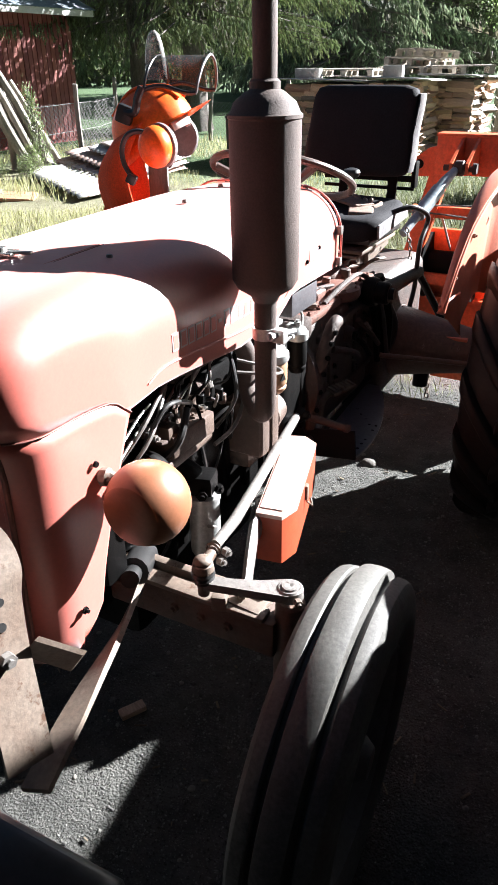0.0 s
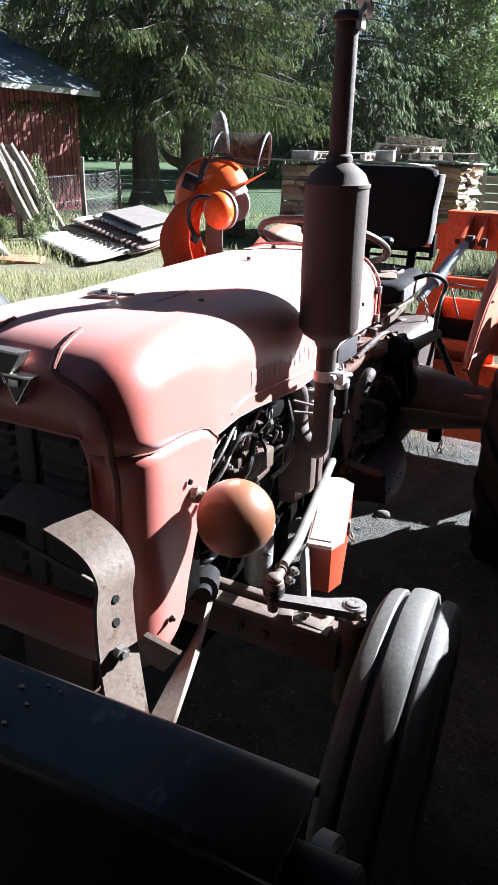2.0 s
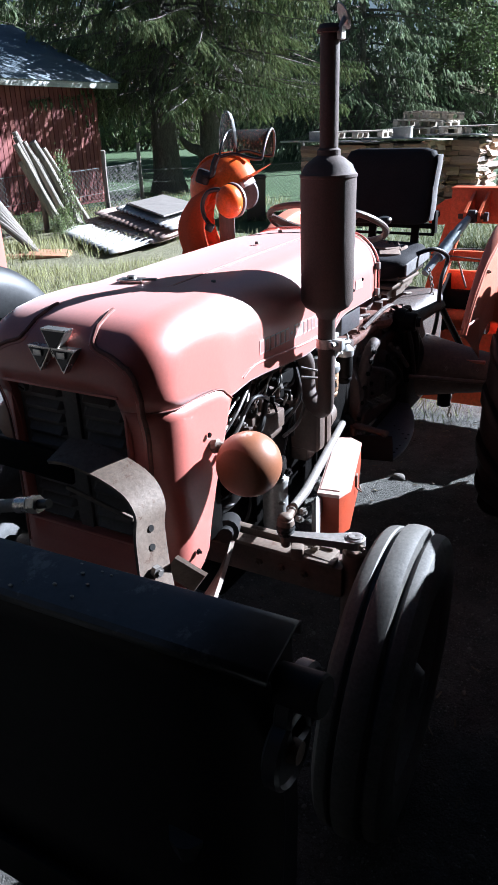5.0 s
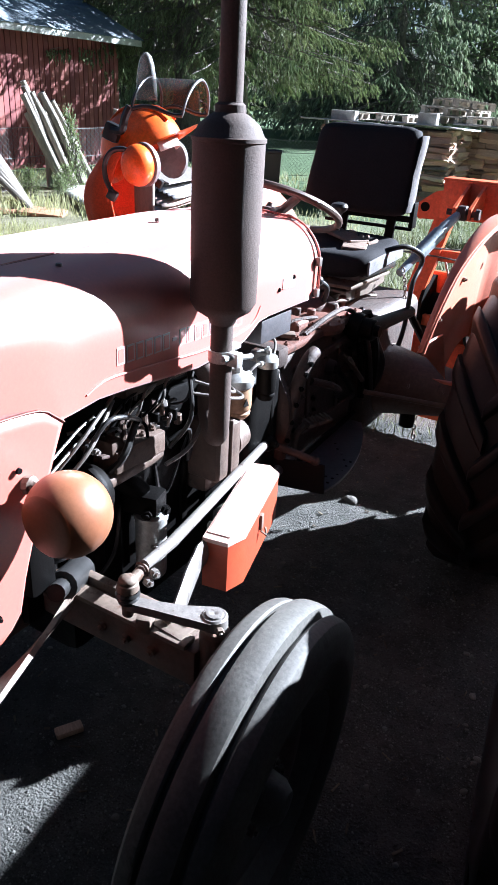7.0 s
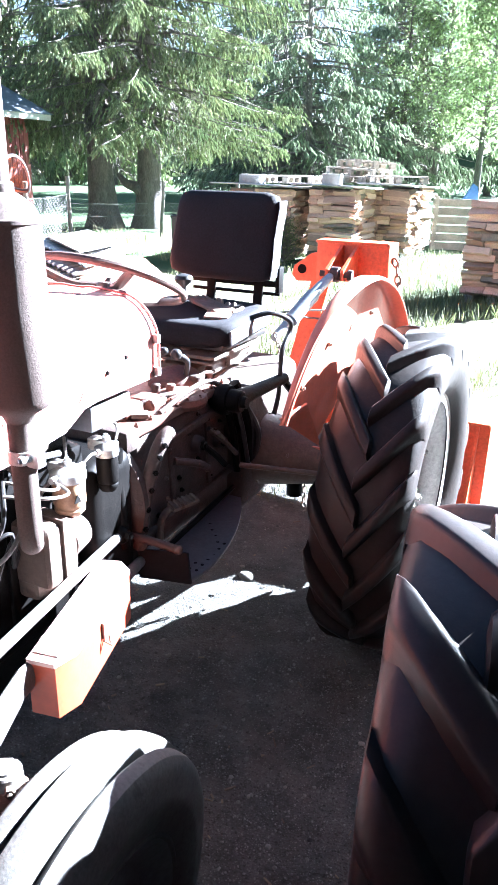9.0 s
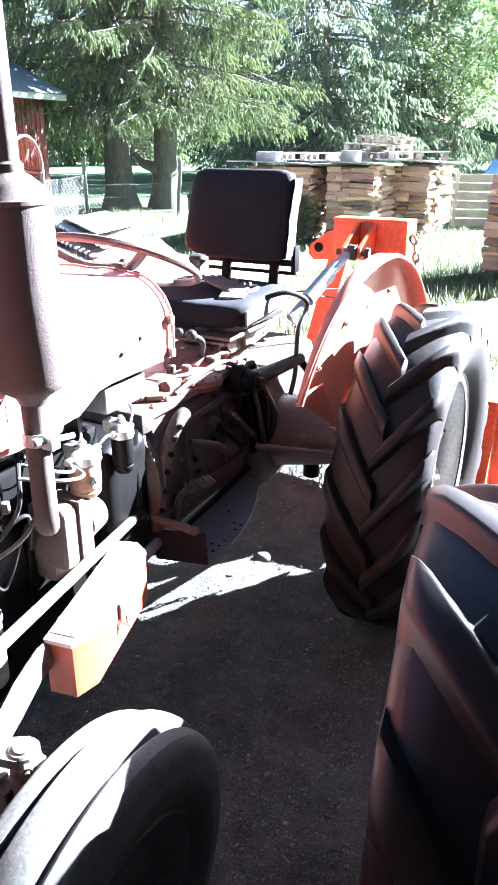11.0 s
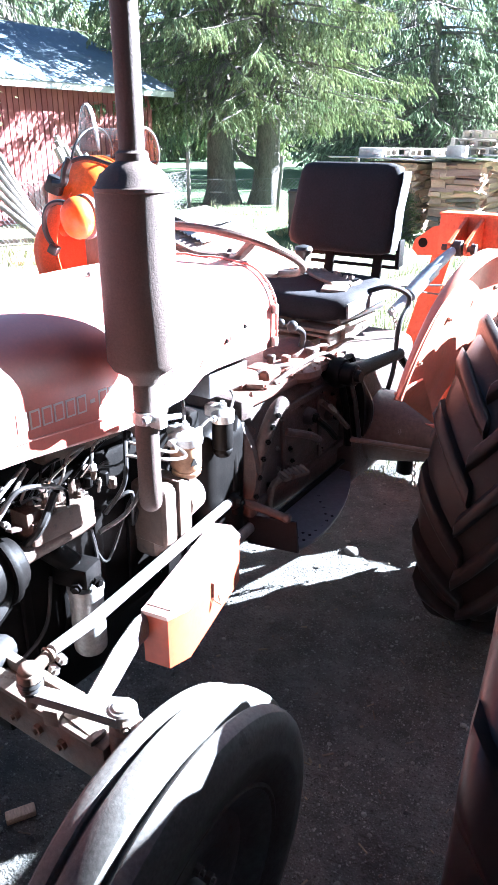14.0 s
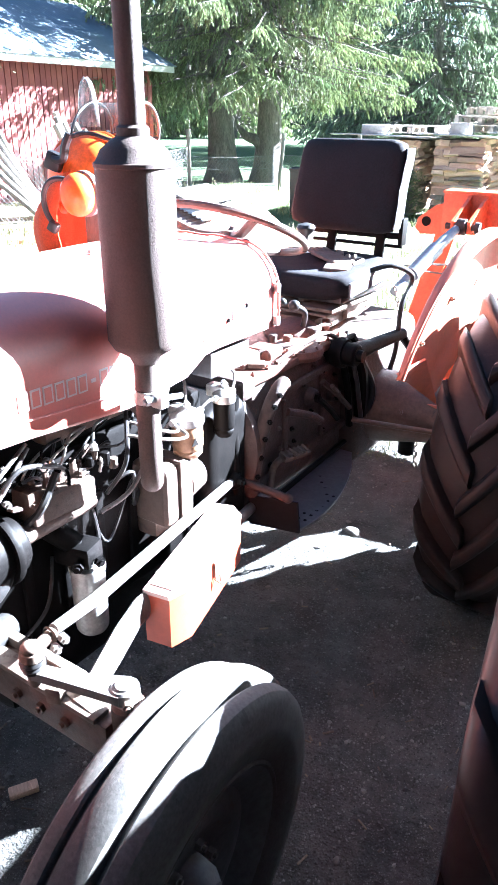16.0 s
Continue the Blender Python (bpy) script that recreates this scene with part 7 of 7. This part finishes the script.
tagged(ob, "unseen shed roof, its outline cut to shape the shade", "ceiling")

# ---- black blade in front of the tractor ----
blade = thing("front_blade", "black steel blade with rusty arched bracket before the grille", "blade", (0.1, -0.66, 0))
top_prof = [(-0.701, 0.999), (-0.703, 1.014), (-0.708, 1.018), (-0.718, 1.018), (-0.785, 1.002), (-0.790, 0.998), (-0.791, 0.990)]
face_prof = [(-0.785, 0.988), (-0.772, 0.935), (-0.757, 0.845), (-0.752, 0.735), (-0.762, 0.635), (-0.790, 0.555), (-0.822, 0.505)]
for nm, pr, mt, lb in (("flange", top_prof, BLADE, "scuffed dusty top flange"), ("mouldboard", face_prof, BLADE_FACE, "mouldboard face, its deep shade put into the black")):
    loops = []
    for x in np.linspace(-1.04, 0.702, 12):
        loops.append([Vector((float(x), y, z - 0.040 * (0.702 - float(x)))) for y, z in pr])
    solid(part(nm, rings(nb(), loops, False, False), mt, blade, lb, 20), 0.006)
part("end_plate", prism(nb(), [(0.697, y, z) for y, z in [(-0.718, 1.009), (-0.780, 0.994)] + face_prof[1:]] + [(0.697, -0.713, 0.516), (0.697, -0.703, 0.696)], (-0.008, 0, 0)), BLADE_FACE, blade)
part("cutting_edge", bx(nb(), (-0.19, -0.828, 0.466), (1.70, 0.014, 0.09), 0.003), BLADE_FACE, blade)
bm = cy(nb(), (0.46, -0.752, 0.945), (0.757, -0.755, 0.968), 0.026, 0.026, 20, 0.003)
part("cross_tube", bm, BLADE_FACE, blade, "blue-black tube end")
for y, z, r in ((-0.738, 0.930, 0.050), (-0.772, 0.888, 0.048)):
    bm = lathe(nb(), [(0.012, -0.010), (r * 0.8, -0.010), (r, -0.004), (r, 0.012), (r * 0.9, 0.016), (r * 0.84, 0.010), (0.014, 0.010)], along_x((0.712, y, z)), 30)
    part("roller", bm, BLADE, blade, "dark round roller disc")
bm = cy(nb(), (0.717, -0.772, 0.888), (0.734, -0.772, 0.888), 0.016, 0.014, 14)
part("roller_hub", bm, RUSTY, blade, "rusty hub")
bm = tube(nb(), [(0.55, -0.758, 0.64), (0.55, -0.62, 0.02)], 0.03, 10)
bx(bm, (0.55, -0.62, 0.012), (0.16, 0.22, 0.024), 0.006)
part("stand", bm, BLADE, blade)
bm = tube(nb(), [(-0.85, -0.758, 0.64), (-0.85, -0.62, 0.02)], 0.03, 10)
bx(bm, (-0.85, -0.62, 0.012), (0.16, 0.22, 0.024), 0.006)
part("stand", bm, BLADE, blade)
# arched flat bar with holes
arch = smooth_path([(0.03, -0.393, 0.980), (0.08, -0.392, 0.984), (0.150, -0.390, 0.970), (0.215, -0.392, 0.945), (0.246, -0.400, 0.910), (0.254, -0.415, 0.862), (0.270, -0.432, 0.80), (0.296, -0.452, 0.725), (0.322, -0.470, 0.648)], 5)
loops = []
for i, p in enumerate(arch):
    d = (arch[min(i + 1, len(arch) - 1)] - arch[max(i - 1, 0)]).normalized()
    wv = Vector((0.10, 1.0, 0.30)).normalized()
    wv = (wv - d * wv.dot(d)).normalized()
    nn = d.cross(wv)
    hw = 0.036
    loops.append([p + wv * hw + nn * 0.004, p - wv * hw + nn * 0.004, p - wv * hw - nn * 0.004, p + wv * hw - nn * 0.004])
arch_bar = part("arched_bar", rings(nb(), loops), RUSTY, blade, "pale rusty arched flat bar with bolt holes", 40)
for t in (0.62, 0.69, 0.77):
    i = int(t * (len(arch) - 1))
    d = (arch[i + 1] - arch[i - 1]).normalized()
    nn = d.cross(Vector((0.10, 1.0, 0.30)).normalized()).normalized()
    c = arch[i]
    bm = tube(nb(), [c - nn * 0.0055, c + nn * 0.0055], 0.0068, 12)
    part("bolt_hole", bm, PLASTIC, arch_bar)
bm = hexbolt(nb(), arch[int(0.77 * (len(arch) - 1))] + Vector((0.006, -0.004, 0)), (1, -0.3, 0.1), 0.012, 0.012)
part("bolt", bm, STEEL, arch_bar)
bm = tube(nb(), [(0.042, -0.390, 0.974), (0.042, -0.335, 0.955)], 0.012, 8)
part("arch_leg", bm, BLACK_IRON, blade)
# Left run of the arched bar; its shade is put into the black.
part("dark_beam", bx(nb(), (-0.17, -0.388, 0.948), (0.45, 0.012, 0.066), 0.004, (0, 1.5, 0)), BLACK_IRON, blade, "left run of the arched bar, coloured black for shade")
bm = prism(nb(), [(0.296, -0.400, 0.812), (0.318, -0.335, 0.738), (0.286, -0.335, 0.690), (0.266, -0.400, 0.770)], (0.002, 0.008, 0.003))
part("bracket_plate", bm, RUSTY, blade)
bm = nb()
loops = []
stations = smooth_path([(0.205, -0.045, 0.622), (0.236, -0.135, 0.622), (0.264, -0.220, 0.628), (0.292, -0.310, 0.634), (0.318, -0.400, 0.632), (0.340, -0.485, 0.622)], 3)
for i, p in enumerate(stations):
    t = i / (len(stations) - 1)
    d = (stations[min(i + 1, len(stations) - 1)] - stations[max(i - 1, 0)]).normalized()
    side = Vector((0, 0, 1)).cross(d).normalized()
    upw = d.cross(side)
    a = radians(78 - 62 * min(1, t * 1.35))
    wv = (side * math.cos(a) + upw * math.sin(a)) * (0.020 + 0.004 * t)
    nn = d.cross(wv).normalized() * 0.005
    loops.append([p + wv + nn, p - wv + nn, p - wv - nn, p + wv - nn])
rings(bm, loops)
part("push_arm", bm, RUSTY, blade, "twisted rusty push arm", 40)
part("arm_plate", bx(nb(), (0.190, -0.050, 0.640), (0.055, 0.050, 0.008), 0.002, (4, 3, 10)), RUSTY, blade)
bm = bx(nb(), (0.10, -0.372, 0.870), (0.17, 0.006, 0.010), 0.002, (0, 12, 0))
part("edge_strip", bm, RUSTY, blade)
# hydraulic hose with its fitting
hd = Vector((0.962, 0.0, 0.27)).normalized()
h0 = Vector((0.190, -0.646, 1.022))
bm = tube(nb(), smooth_path([(-0.55, -0.60, 0.86), (-0.15, -0.635, 0.936), (0.06, -0.646, 0.988), h0]), 0.0108, 16)
hose = part("hydraulic_hose", bm, CONCRETE, blade, "grey hydraulic hose with bright fitting")
bm = cy(nb(), h0 - hd * 0.004, h0 + hd * 0.028, 0.0130, 0.0130, 18, 0.002)
tube(bm, [h0 + hd * 0.028, h0 + hd * 0.046], 0.0145, 6)
part("ferrule", bm, CHROME, hose, "bright hex fitting")
part("nipple", cy(nb(), h0 + hd * 0.046, h0 + hd * 0.068, 0.0075, 0.0075, 12), PLASTIC, hose)
# droppings and flakes on the flange
rf = random.Random(5)
bm = nb()
for k in range(34):
    x = rf.uniform(-0.6, 0.45)
    y = rf.uniform(-0.783, -0.712)
    z = 1.018 + (y + 0.718) * 0.235 - 0.040 * (0.702 - x) + 0.0045
    ball(bm, (x, y, z), rf.uniform(0.0012, 0.0030), 1, (1.4, 1, 0.5))
fl = part("crumbs", bm, PALLET, None, "", 0, "stuff")
tagged(fl, "pale crumbs lying on the black flange", "crumbs")

# ---- forestry helmet on a post beside the bonnet ----
HX, HY, HZ = -0.232, 0.725, 1.372
post = part("wooden_post", bx(nb(), (0, 0, 0), (0.050, 0.036, 1.34), 0.004), WOOD_OLD, None, "")
place(post, pose(HX - 0.004, HY + 0.005, 0.67, 0, 0, 30))
tagged(post, "grey weathered wooden stake holding a helmet beside the tractor", "post")
helmet = thing("forestry_helmet", "orange forestry helmet with ear muffs, raised mesh visor and neck cloth", "helmet", (HX, HY, HZ))
# helmet frame: x towards the brim, y away from the wearer's right ear, z up; tipped back
up_m = Matrix.Translation((HX, HY, HZ)) @ Matrix.Rotation(radians(18), 4, "Z")
hm = up_m @ Matrix.Rotation(radians(-27), 4, "Y")
bm = nb()
loops = []
for i in range(11):
    a = radians(90 * i / 10)
    rr_ = max(math.cos(a) ** 0.85, 0.02) if i < 10 else 0.02
    loops.append([hm @ Vector(((0.106 if k < 10 or k > 30 else 0.112) * math.cos(2 * math.pi * k / 40) * rr_, 0.090 * math.sin(2 * math.pi * k / 40) * rr_, 0.104 * math.sin(a))) for k in range(40)])
brim = []
for k in range(40):
    b = 2 * math.pi * k / 40
    x, y = math.cos(b), math.sin(b)
    f = max(0, x) ** 1.6
    brim.append(hm @ Vector((0.112 * x + 0.050 * f, (0.096 - 0.012 * f) * y, -0.008 + 0.006 * f - (0.030 if x < 0 else 0) * x * x)))
inner = [hm @ ((hm.inverted() @ p) * 0.95) for p in loops[0]]
rings(bm, [inner, brim, loops[0]] + loops[1:], False)
bm.faces.new([v for v in bm.verts[-40:]])
shell = solid(part("helmet_shell", bm, HELMET, helmet, "glossy orange plastic shell", 45), 0.003)
for k in range(3):
    y = 0.028 * (k - 1)
    bm = tube(nb(), smooth_path([hm @ Vector((0.100, y, 0.035)), hm @ Vector((0.070, y * 1.05, 0.080)), hm @ Vector((0.0, y * 1.1, 0.105)), hm @ Vector((-0.075, y, 0.078))]), 0.004, 8)
    part("shell_rib", bm, HELMET, shell)
bm = nb()
loops = []
for k in range(13):
    b = radians(-48 + 96 * k / 12)
    loops.append([hm @ Vector((0.092 * math.cos(b), 0.078 * math.sin(b), z)) for z in (-0.004, -0.026)])
rings(bm, loops, False, False)
solid(part("sweat_band", bm, RIM, helmet, "pale inner sweat band", 60), 0.003)
for sy in (-1, 1):
    cup = up_m @ Matrix.Translation((0.048 if sy < 0 else 0.040, -0.158 if sy < 0 else 0.112, -0.022)) @ Matrix.Rotation(radians(-8), 4, "Y") @ Matrix.Rotation(radians(-90 * sy), 4, "X") @ Matrix.Rotation(radians(-14), 4, "Y") @ Matrix.Diagonal((0.92, 1.10, 1, 1))
    bm = lathe(nb(), [(0.040, -0.012), (0.0435, 0.0), (0.043, 0.012), (0.038, 0.026), (0.027, 0.036), (0.012, 0.040), (0.001, 0.040)], cup, 28)
    muff = part("ear_muff", bm, HELMET, helmet, "orange ear muff cup")
    bm = lathe(nb(), [(0.026, -0.038), (0.041, -0.036), (0.046, -0.026), (0.046, -0.014), (0.041, -0.010)], cup, 28)
    part("ear_cushion", bm, GREY_PL, muff, "dark soft ear cushion")
    yy = -0.182 if sy < 0 else 0.140
    bm = tube(nb(), smooth_path([up_m @ Vector((-0.006, yy, -0.092)), up_m @ Vector((-0.026, yy, -0.062)), up_m @ Vector((-0.030, yy, -0.025)), up_m @ Vector((-0.012, yy, 0.006)), up_m @ Vector((0.020, yy * 0.97, 0.012)), up_m @ Vector((0.046, yy * 0.94, -0.010))]), 0.0065, 8)
    bx(bm, up_m @ Vector((-0.012, yy, -0.092)), (0.024, 0.020, 0.024), 0.005, (0, 30, 18))
    part("muff_arm", bm, PLASTIC, muff, "black plastic arm")
    bm = nb()
    bx(bm, up_m @ Vector((-0.046, sy * 0.094, 0.044)), (0.042, 0.026, 0.044), 0.010, (0, 20, 18))
    tube(bm, smooth_path([up_m @ Vector((-0.044, sy * 0.100, 0.050)), up_m @ Vector((-0.018, sy * 0.104, 0.050)), up_m @ Vector((-0.008, sy * 0.104, 0.080)), up_m @ Vector((0.004, sy * 0.102, 0.104))]), 0.010, 8)
    part("visor_pivot", bm, PLASTIC, helmet, "black plastic visor pivot")
# raised visor: an arched gauze with its wavy lower frame and pale front rim
rows = []
for i in range(9):
    x = 0.008 + 0.128 * i / 8
    rows.append([up_m @ Vector((x + 0.014 * math.cos(radians(b)), 0.102 * math.sin(radians(b)), 0.098 + 0.008 * math.sin(5.2 * i / 8) * abs(math.sin(radians(b))) + 0.072 * math.cos(radians(b)))) for b in range(-90, 91, 15)])
visor = part("visor", rings(nb(), rows, False, False), GAUZE, helmet, "raised black wire mesh visor", 60)
part("visor_frame", tube(nb(), smooth_path([r[0] for r in rows], 3), 0.0050, 8), PLASTIC, visor)
part("visor_frame", tube(nb(), smooth_path([r[-1] for r in rows], 3), 0.0050, 8), PLASTIC, visor)
part("visor_rim", tube(nb(), smooth_path(rows[-1], 3), 0.0035, 8), GREYRIM, visor)
part("visor_rim", tube(nb(), smooth_path(rows[0], 3), 0.0035, 8), PLASTIC, visor)
bm = nb()
loops = []
for t in (0.0, 0.25, 0.5, 0.75, 0.92, 1.0):
    w = 0.024 * math.sqrt(max(0.0, 1 - t ** 2.2)) + 0.003
    loops.append([up_m @ Vector((0.022 + 0.005 * t + w * u - 0.006 * t, -0.045 + 0.010 * u * u, 0.118 + 0.104 * t)) for u in (-1, -0.5, 0, 0.5, 1)])
rings(bm, loops, False, False)
solid(part("visor_peak", bm, PEAKMAT, visor, "grey translucent upper visor piece", 60), 0.003)
# neck cloth hanging down
bm = nb()
loops = []
for j in range(11):
    t = j / 10
    row = []
    for k in range(17):
        b = radians(95 + 180 * k / 16)
        fold = 0.010 * t * math.sin(k * 1.7 + 0.6)
        top = hm @ Vector((math.cos(b) * 0.113, math.sin(b) * 0.096, 0.026))
        bot = up_m @ Vector((math.cos(b) * 0.095 - 0.050 + fold, math.sin(b) * 0.105 + fold * 0.6 - 0.014, -0.225 + 0.010 * math.cos(k * 1.3)))
        row.append(top.lerp(bot, t) + (up_m.to_3x3() @ Vector((-0.030 * math.sin(math.pi * min(1, 1.25 * t)), 0, 0))))
    loops.append(row)
rings(bm, loops, False, False)
solid(part("neck_cloth", bm, CLOTH, helmet, "bright orange neck cloth hanging in folds", 60), 0.002)

# ---- gloves on the seat ----
for i, (x, y, a) in enumerate(((0.035, 1.545, 20), (-0.03, 1.59, 60))):
    bm = nb()
    bx(bm, (0, -0.02, 0), (0.085, 0.15, 0.012), 0.0055, None, 3)
    for f in range(4):
        tube(bm, smooth_path([(-0.031 + 0.021 * f, 0.045, 0), (-0.033 + 0.022 * f, 0.085, 0.004), (-0.036 + 0.024 * f, 0.12 - 0.006 * abs(f - 1.5), -0.002)]), [0.0075] * 12 + [0.005], 8)
    tube(bm, smooth_path([(0.040, -0.01, 0), (0.062, 0.025, 0.002), (0.068, 0.06, 0)]), [0.009] * 12 + [0.006], 8)
    g = part("work_glove", bm, LEATHER, None, "", 60)
    tagged(place(g, pose(x, y, 1.074 + 0.011 * i, 4, 2, a)), "worn brown work glove lying on the seat", "glove", "gloves")

# ---- orange winch behind the tractor ----
winch = thing("forestry_winch", "orange-red three-point forestry winch with A-frame and wide shield", "winch", (0.2, 2.5, 0))
bm = bx(nb(), (0.215, 2.36, 1.165), (0.30, 0.014, 0.16), 0.003)
head = part("head_plate", bm, ORANGE, winch, "orange head plate")
bm = nb()
bx(bm, (0.215, 2.40, 1.243), (0.31, 0.10, 0.012), 0.003)
bx(bm, (0.37, 2.42, 1.15), (0.012, 0.14, 0.19), 0.003)
part("head_flange", bm, ORANGE, head)
for x in (0.170, 0.235):
    part("gusset", prism(nb(), [(x, 2.353, 1.235), (x, 2.353, 1.10), (x, 2.17, 1.115), (x, 2.17, 1.155)], (0.012, 0, 0)), ORANGE, head)
bm = cy(nb(), (0.145, 2.19, 1.135), (0.275, 2.19, 1.135), 0.012, 0.012, 14)
cy(bm, (0.190, 2.19, 1.135), (0.228, 2.19, 1.135), 0.030, 0.030, 20, 0.004)
cy(bm, (0.262, 2.19, 1.135), (0.280, 2.19, 1.135), 0.022, 0.020, 14)
part("link_pin", bm, CAST, head, "greasy link pin")
for sx in (-1, 1):
    bm = nb()
    a, b = Vector((0.215 + sx * 0.10, 2.38, 1.20)), Vector((0.19 + sx * 0.33, 2.44, 0.25))
    d = (b - a).normalized()
    w, dd = Vector((0.042, 0, 0)), Vector((0, 0.020, 0))
    rings(bm, [[p - w - dd, p + w - dd, p + w + dd, p - w + dd] for p in (a, b)])
    part("frame_leg", bm, ORANGE, winch)
hook = part("guide_lug", prism(nb(), [(0.08, 2.40, 1.20), (0.02, 2.40, 1.185), (-0.055, 2.40, 1.13), (-0.065, 2.40, 1.09), (-0.04, 2.40, 1.065), (0.05, 2.40, 1.07)], (0, 0.014, 0)), ORANGE, winch)
part("lug_hole", cy(nb(), (-0.018, 2.397, 1.118), (-0.018, 2.417, 1.118), 0.020, 0.020, 18), BLACK_IRON, hook)
for z in (0.92, 0.62):
    part("cross_bar", bx(nb(), (0.20, 2.41, z), (0.40 + 0.35 * (1.1 - z), 0.03, 0.05), 0.003), ORANGE, winch)
part("shield", bx(nb(), (0.07, 2.56, 0.29), (1.54, 0.02, 0.42), 0.004), ORANGE, winch, "wide orange butt plate")
part("shield_fold", bx(nb(), (0.07, 2.53, 0.505), (1.54, 0.07, 0.015), 0.003), ORANGE, winch)
for x in (-0.55, 0.78):
    part("shield_rib", prism(nb(), [(x, 2.55, 0.50), (x, 2.55, 0.08), (x, 2.40, 0.10)], (0.012, 0, 0)), ORANGE, winch)
bm = nb()
for x in (-0.6, 0.75):
    bx(bm, (x, 2.56, 0.045), (0.18, 0.16, 0.09), 0.01)
part("skid", bm, ORANGE, winch)
bm = lathe(nb(), [(0.05, -0.12), (0.15, -0.12), (0.15, -0.105), (0.07, -0.10), (0.07, 0.10), (0.15, 0.105), (0.15, 0.12), (0.05, 0.12)], along_x((0.15, 2.50, 0.66)), 30)
part("drum", bm, BLACK_IRON, winch, "black cable drum")
bm = tube(nb(), [(0.15, 2.45, 0.75), (0.02, 2.44, 1.10)], 0.005, 6)
tube(bm, smooth_path([(-0.10, 1.98, 0.97), (0.10, 2.2, 0.98), (0.33, 2.38, 0.96)]), 0.004, 6)
tube(bm, smooth_path([(-0.08, 1.98, 0.99), (0.12, 2.2, 0.95), (0.36, 2.38, 0.90)]), 0.004, 6)
part("wire_rope", bm, STEEL, winch)
part("bearing_plate", bx(nb(), (0.15, 2.56, 0.66), (0.36, 0.03, 0.32), 0.004), ORANGE, winch)
chain([(0.375, 2.40, 1.20), (0.405, 2.39, 1.14), (0.41, 2.40, 1.02), (0.395, 2.40, 0.90)], winch, 0.006, 0.040, RUSTY)

# ---- neighbouring machines ----
second = thing("neighbour_tractor", "second tractor whose big lugged rear wheel stands beside", "tractor", (1.75, 0.30, 0))
rear_wheel("rear_wheel", second, -1, Matrix.Translation((1.232, 0.135, 0.498)) @ Matrix.Rotation(radians(-7.2), 4, "X"), 0.502, 0.310, 0.295, RUBBER_DARK, GREYRIM, (-1.75, -0.30, 0), 11, 0.030, "large rear wheel with worn brown lugs", 0.086)
rear_wheel("rear_wheel", second, 1, Matrix.Translation((2.67, 0.135, 0.498)) @ Matrix.Rotation(radians(9), 4, "X"), 0.502, 0.310, 0.295, RUBBER_DARK, GREYRIM, (-1.75, -0.30, 0), 11, 0.030, "large rear wheel with worn brown lugs", 0.086)
# Unseen body and hood, placed to shade the ground between the tractors.
bm = bx(nb(), (1.95, 0.14, 0.60), (0.50, 0.50, 0.42), 0.05)
bx(bm, (1.95, 0.95, 0.60), (0.30, 1.30, 0.40), 0.04)
part("body", bm, CAST, second)
part("rear_axle", cy(nb(), (1.30, 0.135, 0.498), (2.60, 0.135, 0.498), 0.09, 0.09, 20), CAST, second)
part("hood", bx(nb(), (1.95, 1.28, 1.03), (0.46, 1.46, 0.44), 0.10, None, 4), RED, second)
part("engine_block", bx(nb(), (1.95, 1.15, 0.72), (0.28, 1.0, 0.30), 0.03), BLACK_IRON, second)
part("grille_cowl", bx(nb(), (1.95, 1.96, 0.78), (0.42, 0.16, 0.70), 0.05, None, 3), RED, second)
part("seat_cushion", bx(nb(), (1.95, 0.28, 0.98), (0.42, 0.38, 0.09), 0.04, None, 3), VINYL, second)
part("backrest", bx(nb(), (1.95, 0.06, 1.14), (0.42, 0.07, 0.30), 0.03, None, 3), VINYL, second)
for sx in (-1, 1):
    bm = lathe(nb(), [(0.14, -0.055), (0.19, -0.07), (0.27, -0.065), (0.295, -0.03), (0.30, 0), (0.295, 0.03), (0.27, 0.065), (0.19, 0.07), (0.14, 0.055)], along_x((1.95 + sx * 0.10, 1.85, 0.30)), 40)
    part("front_wheel", bm, RUBBER, second)
part("front_axle", cy(nb(), (1.85, 1.85, 0.30), (2.05, 1.85, 0.30), 0.03, 0.03, 12), BLACK_IRON, second)

second.matrix_basis = Matrix.Translation((1.098, 0.490, 0)) @ Matrix.Rotation(radians(8.5), 4, "Z") @ Matrix.Translation((1.75 - 1.232, 0.30 - 0.135, 0))

third = thing("loader_wheel", "large smooth black tractor tyre standing beyond the bonnet", "wheel", (-1.48, 0.62, 0))
tc3 = Vector((-1.48, 0.62, 0.545))
bm = lathe(nb(), [(0.315, -0.10), (0.33, -0.13), (0.39, -0.158), (0.46, -0.160), (0.515, -0.135), (0.542, -0.09), (0.550, -0.03), (0.550, 0.03), (0.542, 0.09), (0.515, 0.135), (0.46, 0.160), (0.39, 0.158), (0.33, 0.13), (0.315, 0.10)], along_x(tc3), 72, False)
part("tyre", bm, TYRE_BLACK, third)
bm = dish(nb(), tc3, [(0.31, -0.10), (0.335, -0.105), (0.31, -0.07), (0.29, 0), (0.31, 0.07), (0.335, 0.105), (0.30, 0.10), (0.24, 0.03), (0.10, 0.02), (0.002, 0.03)])
part("rim", bm, GREYRIM, third)
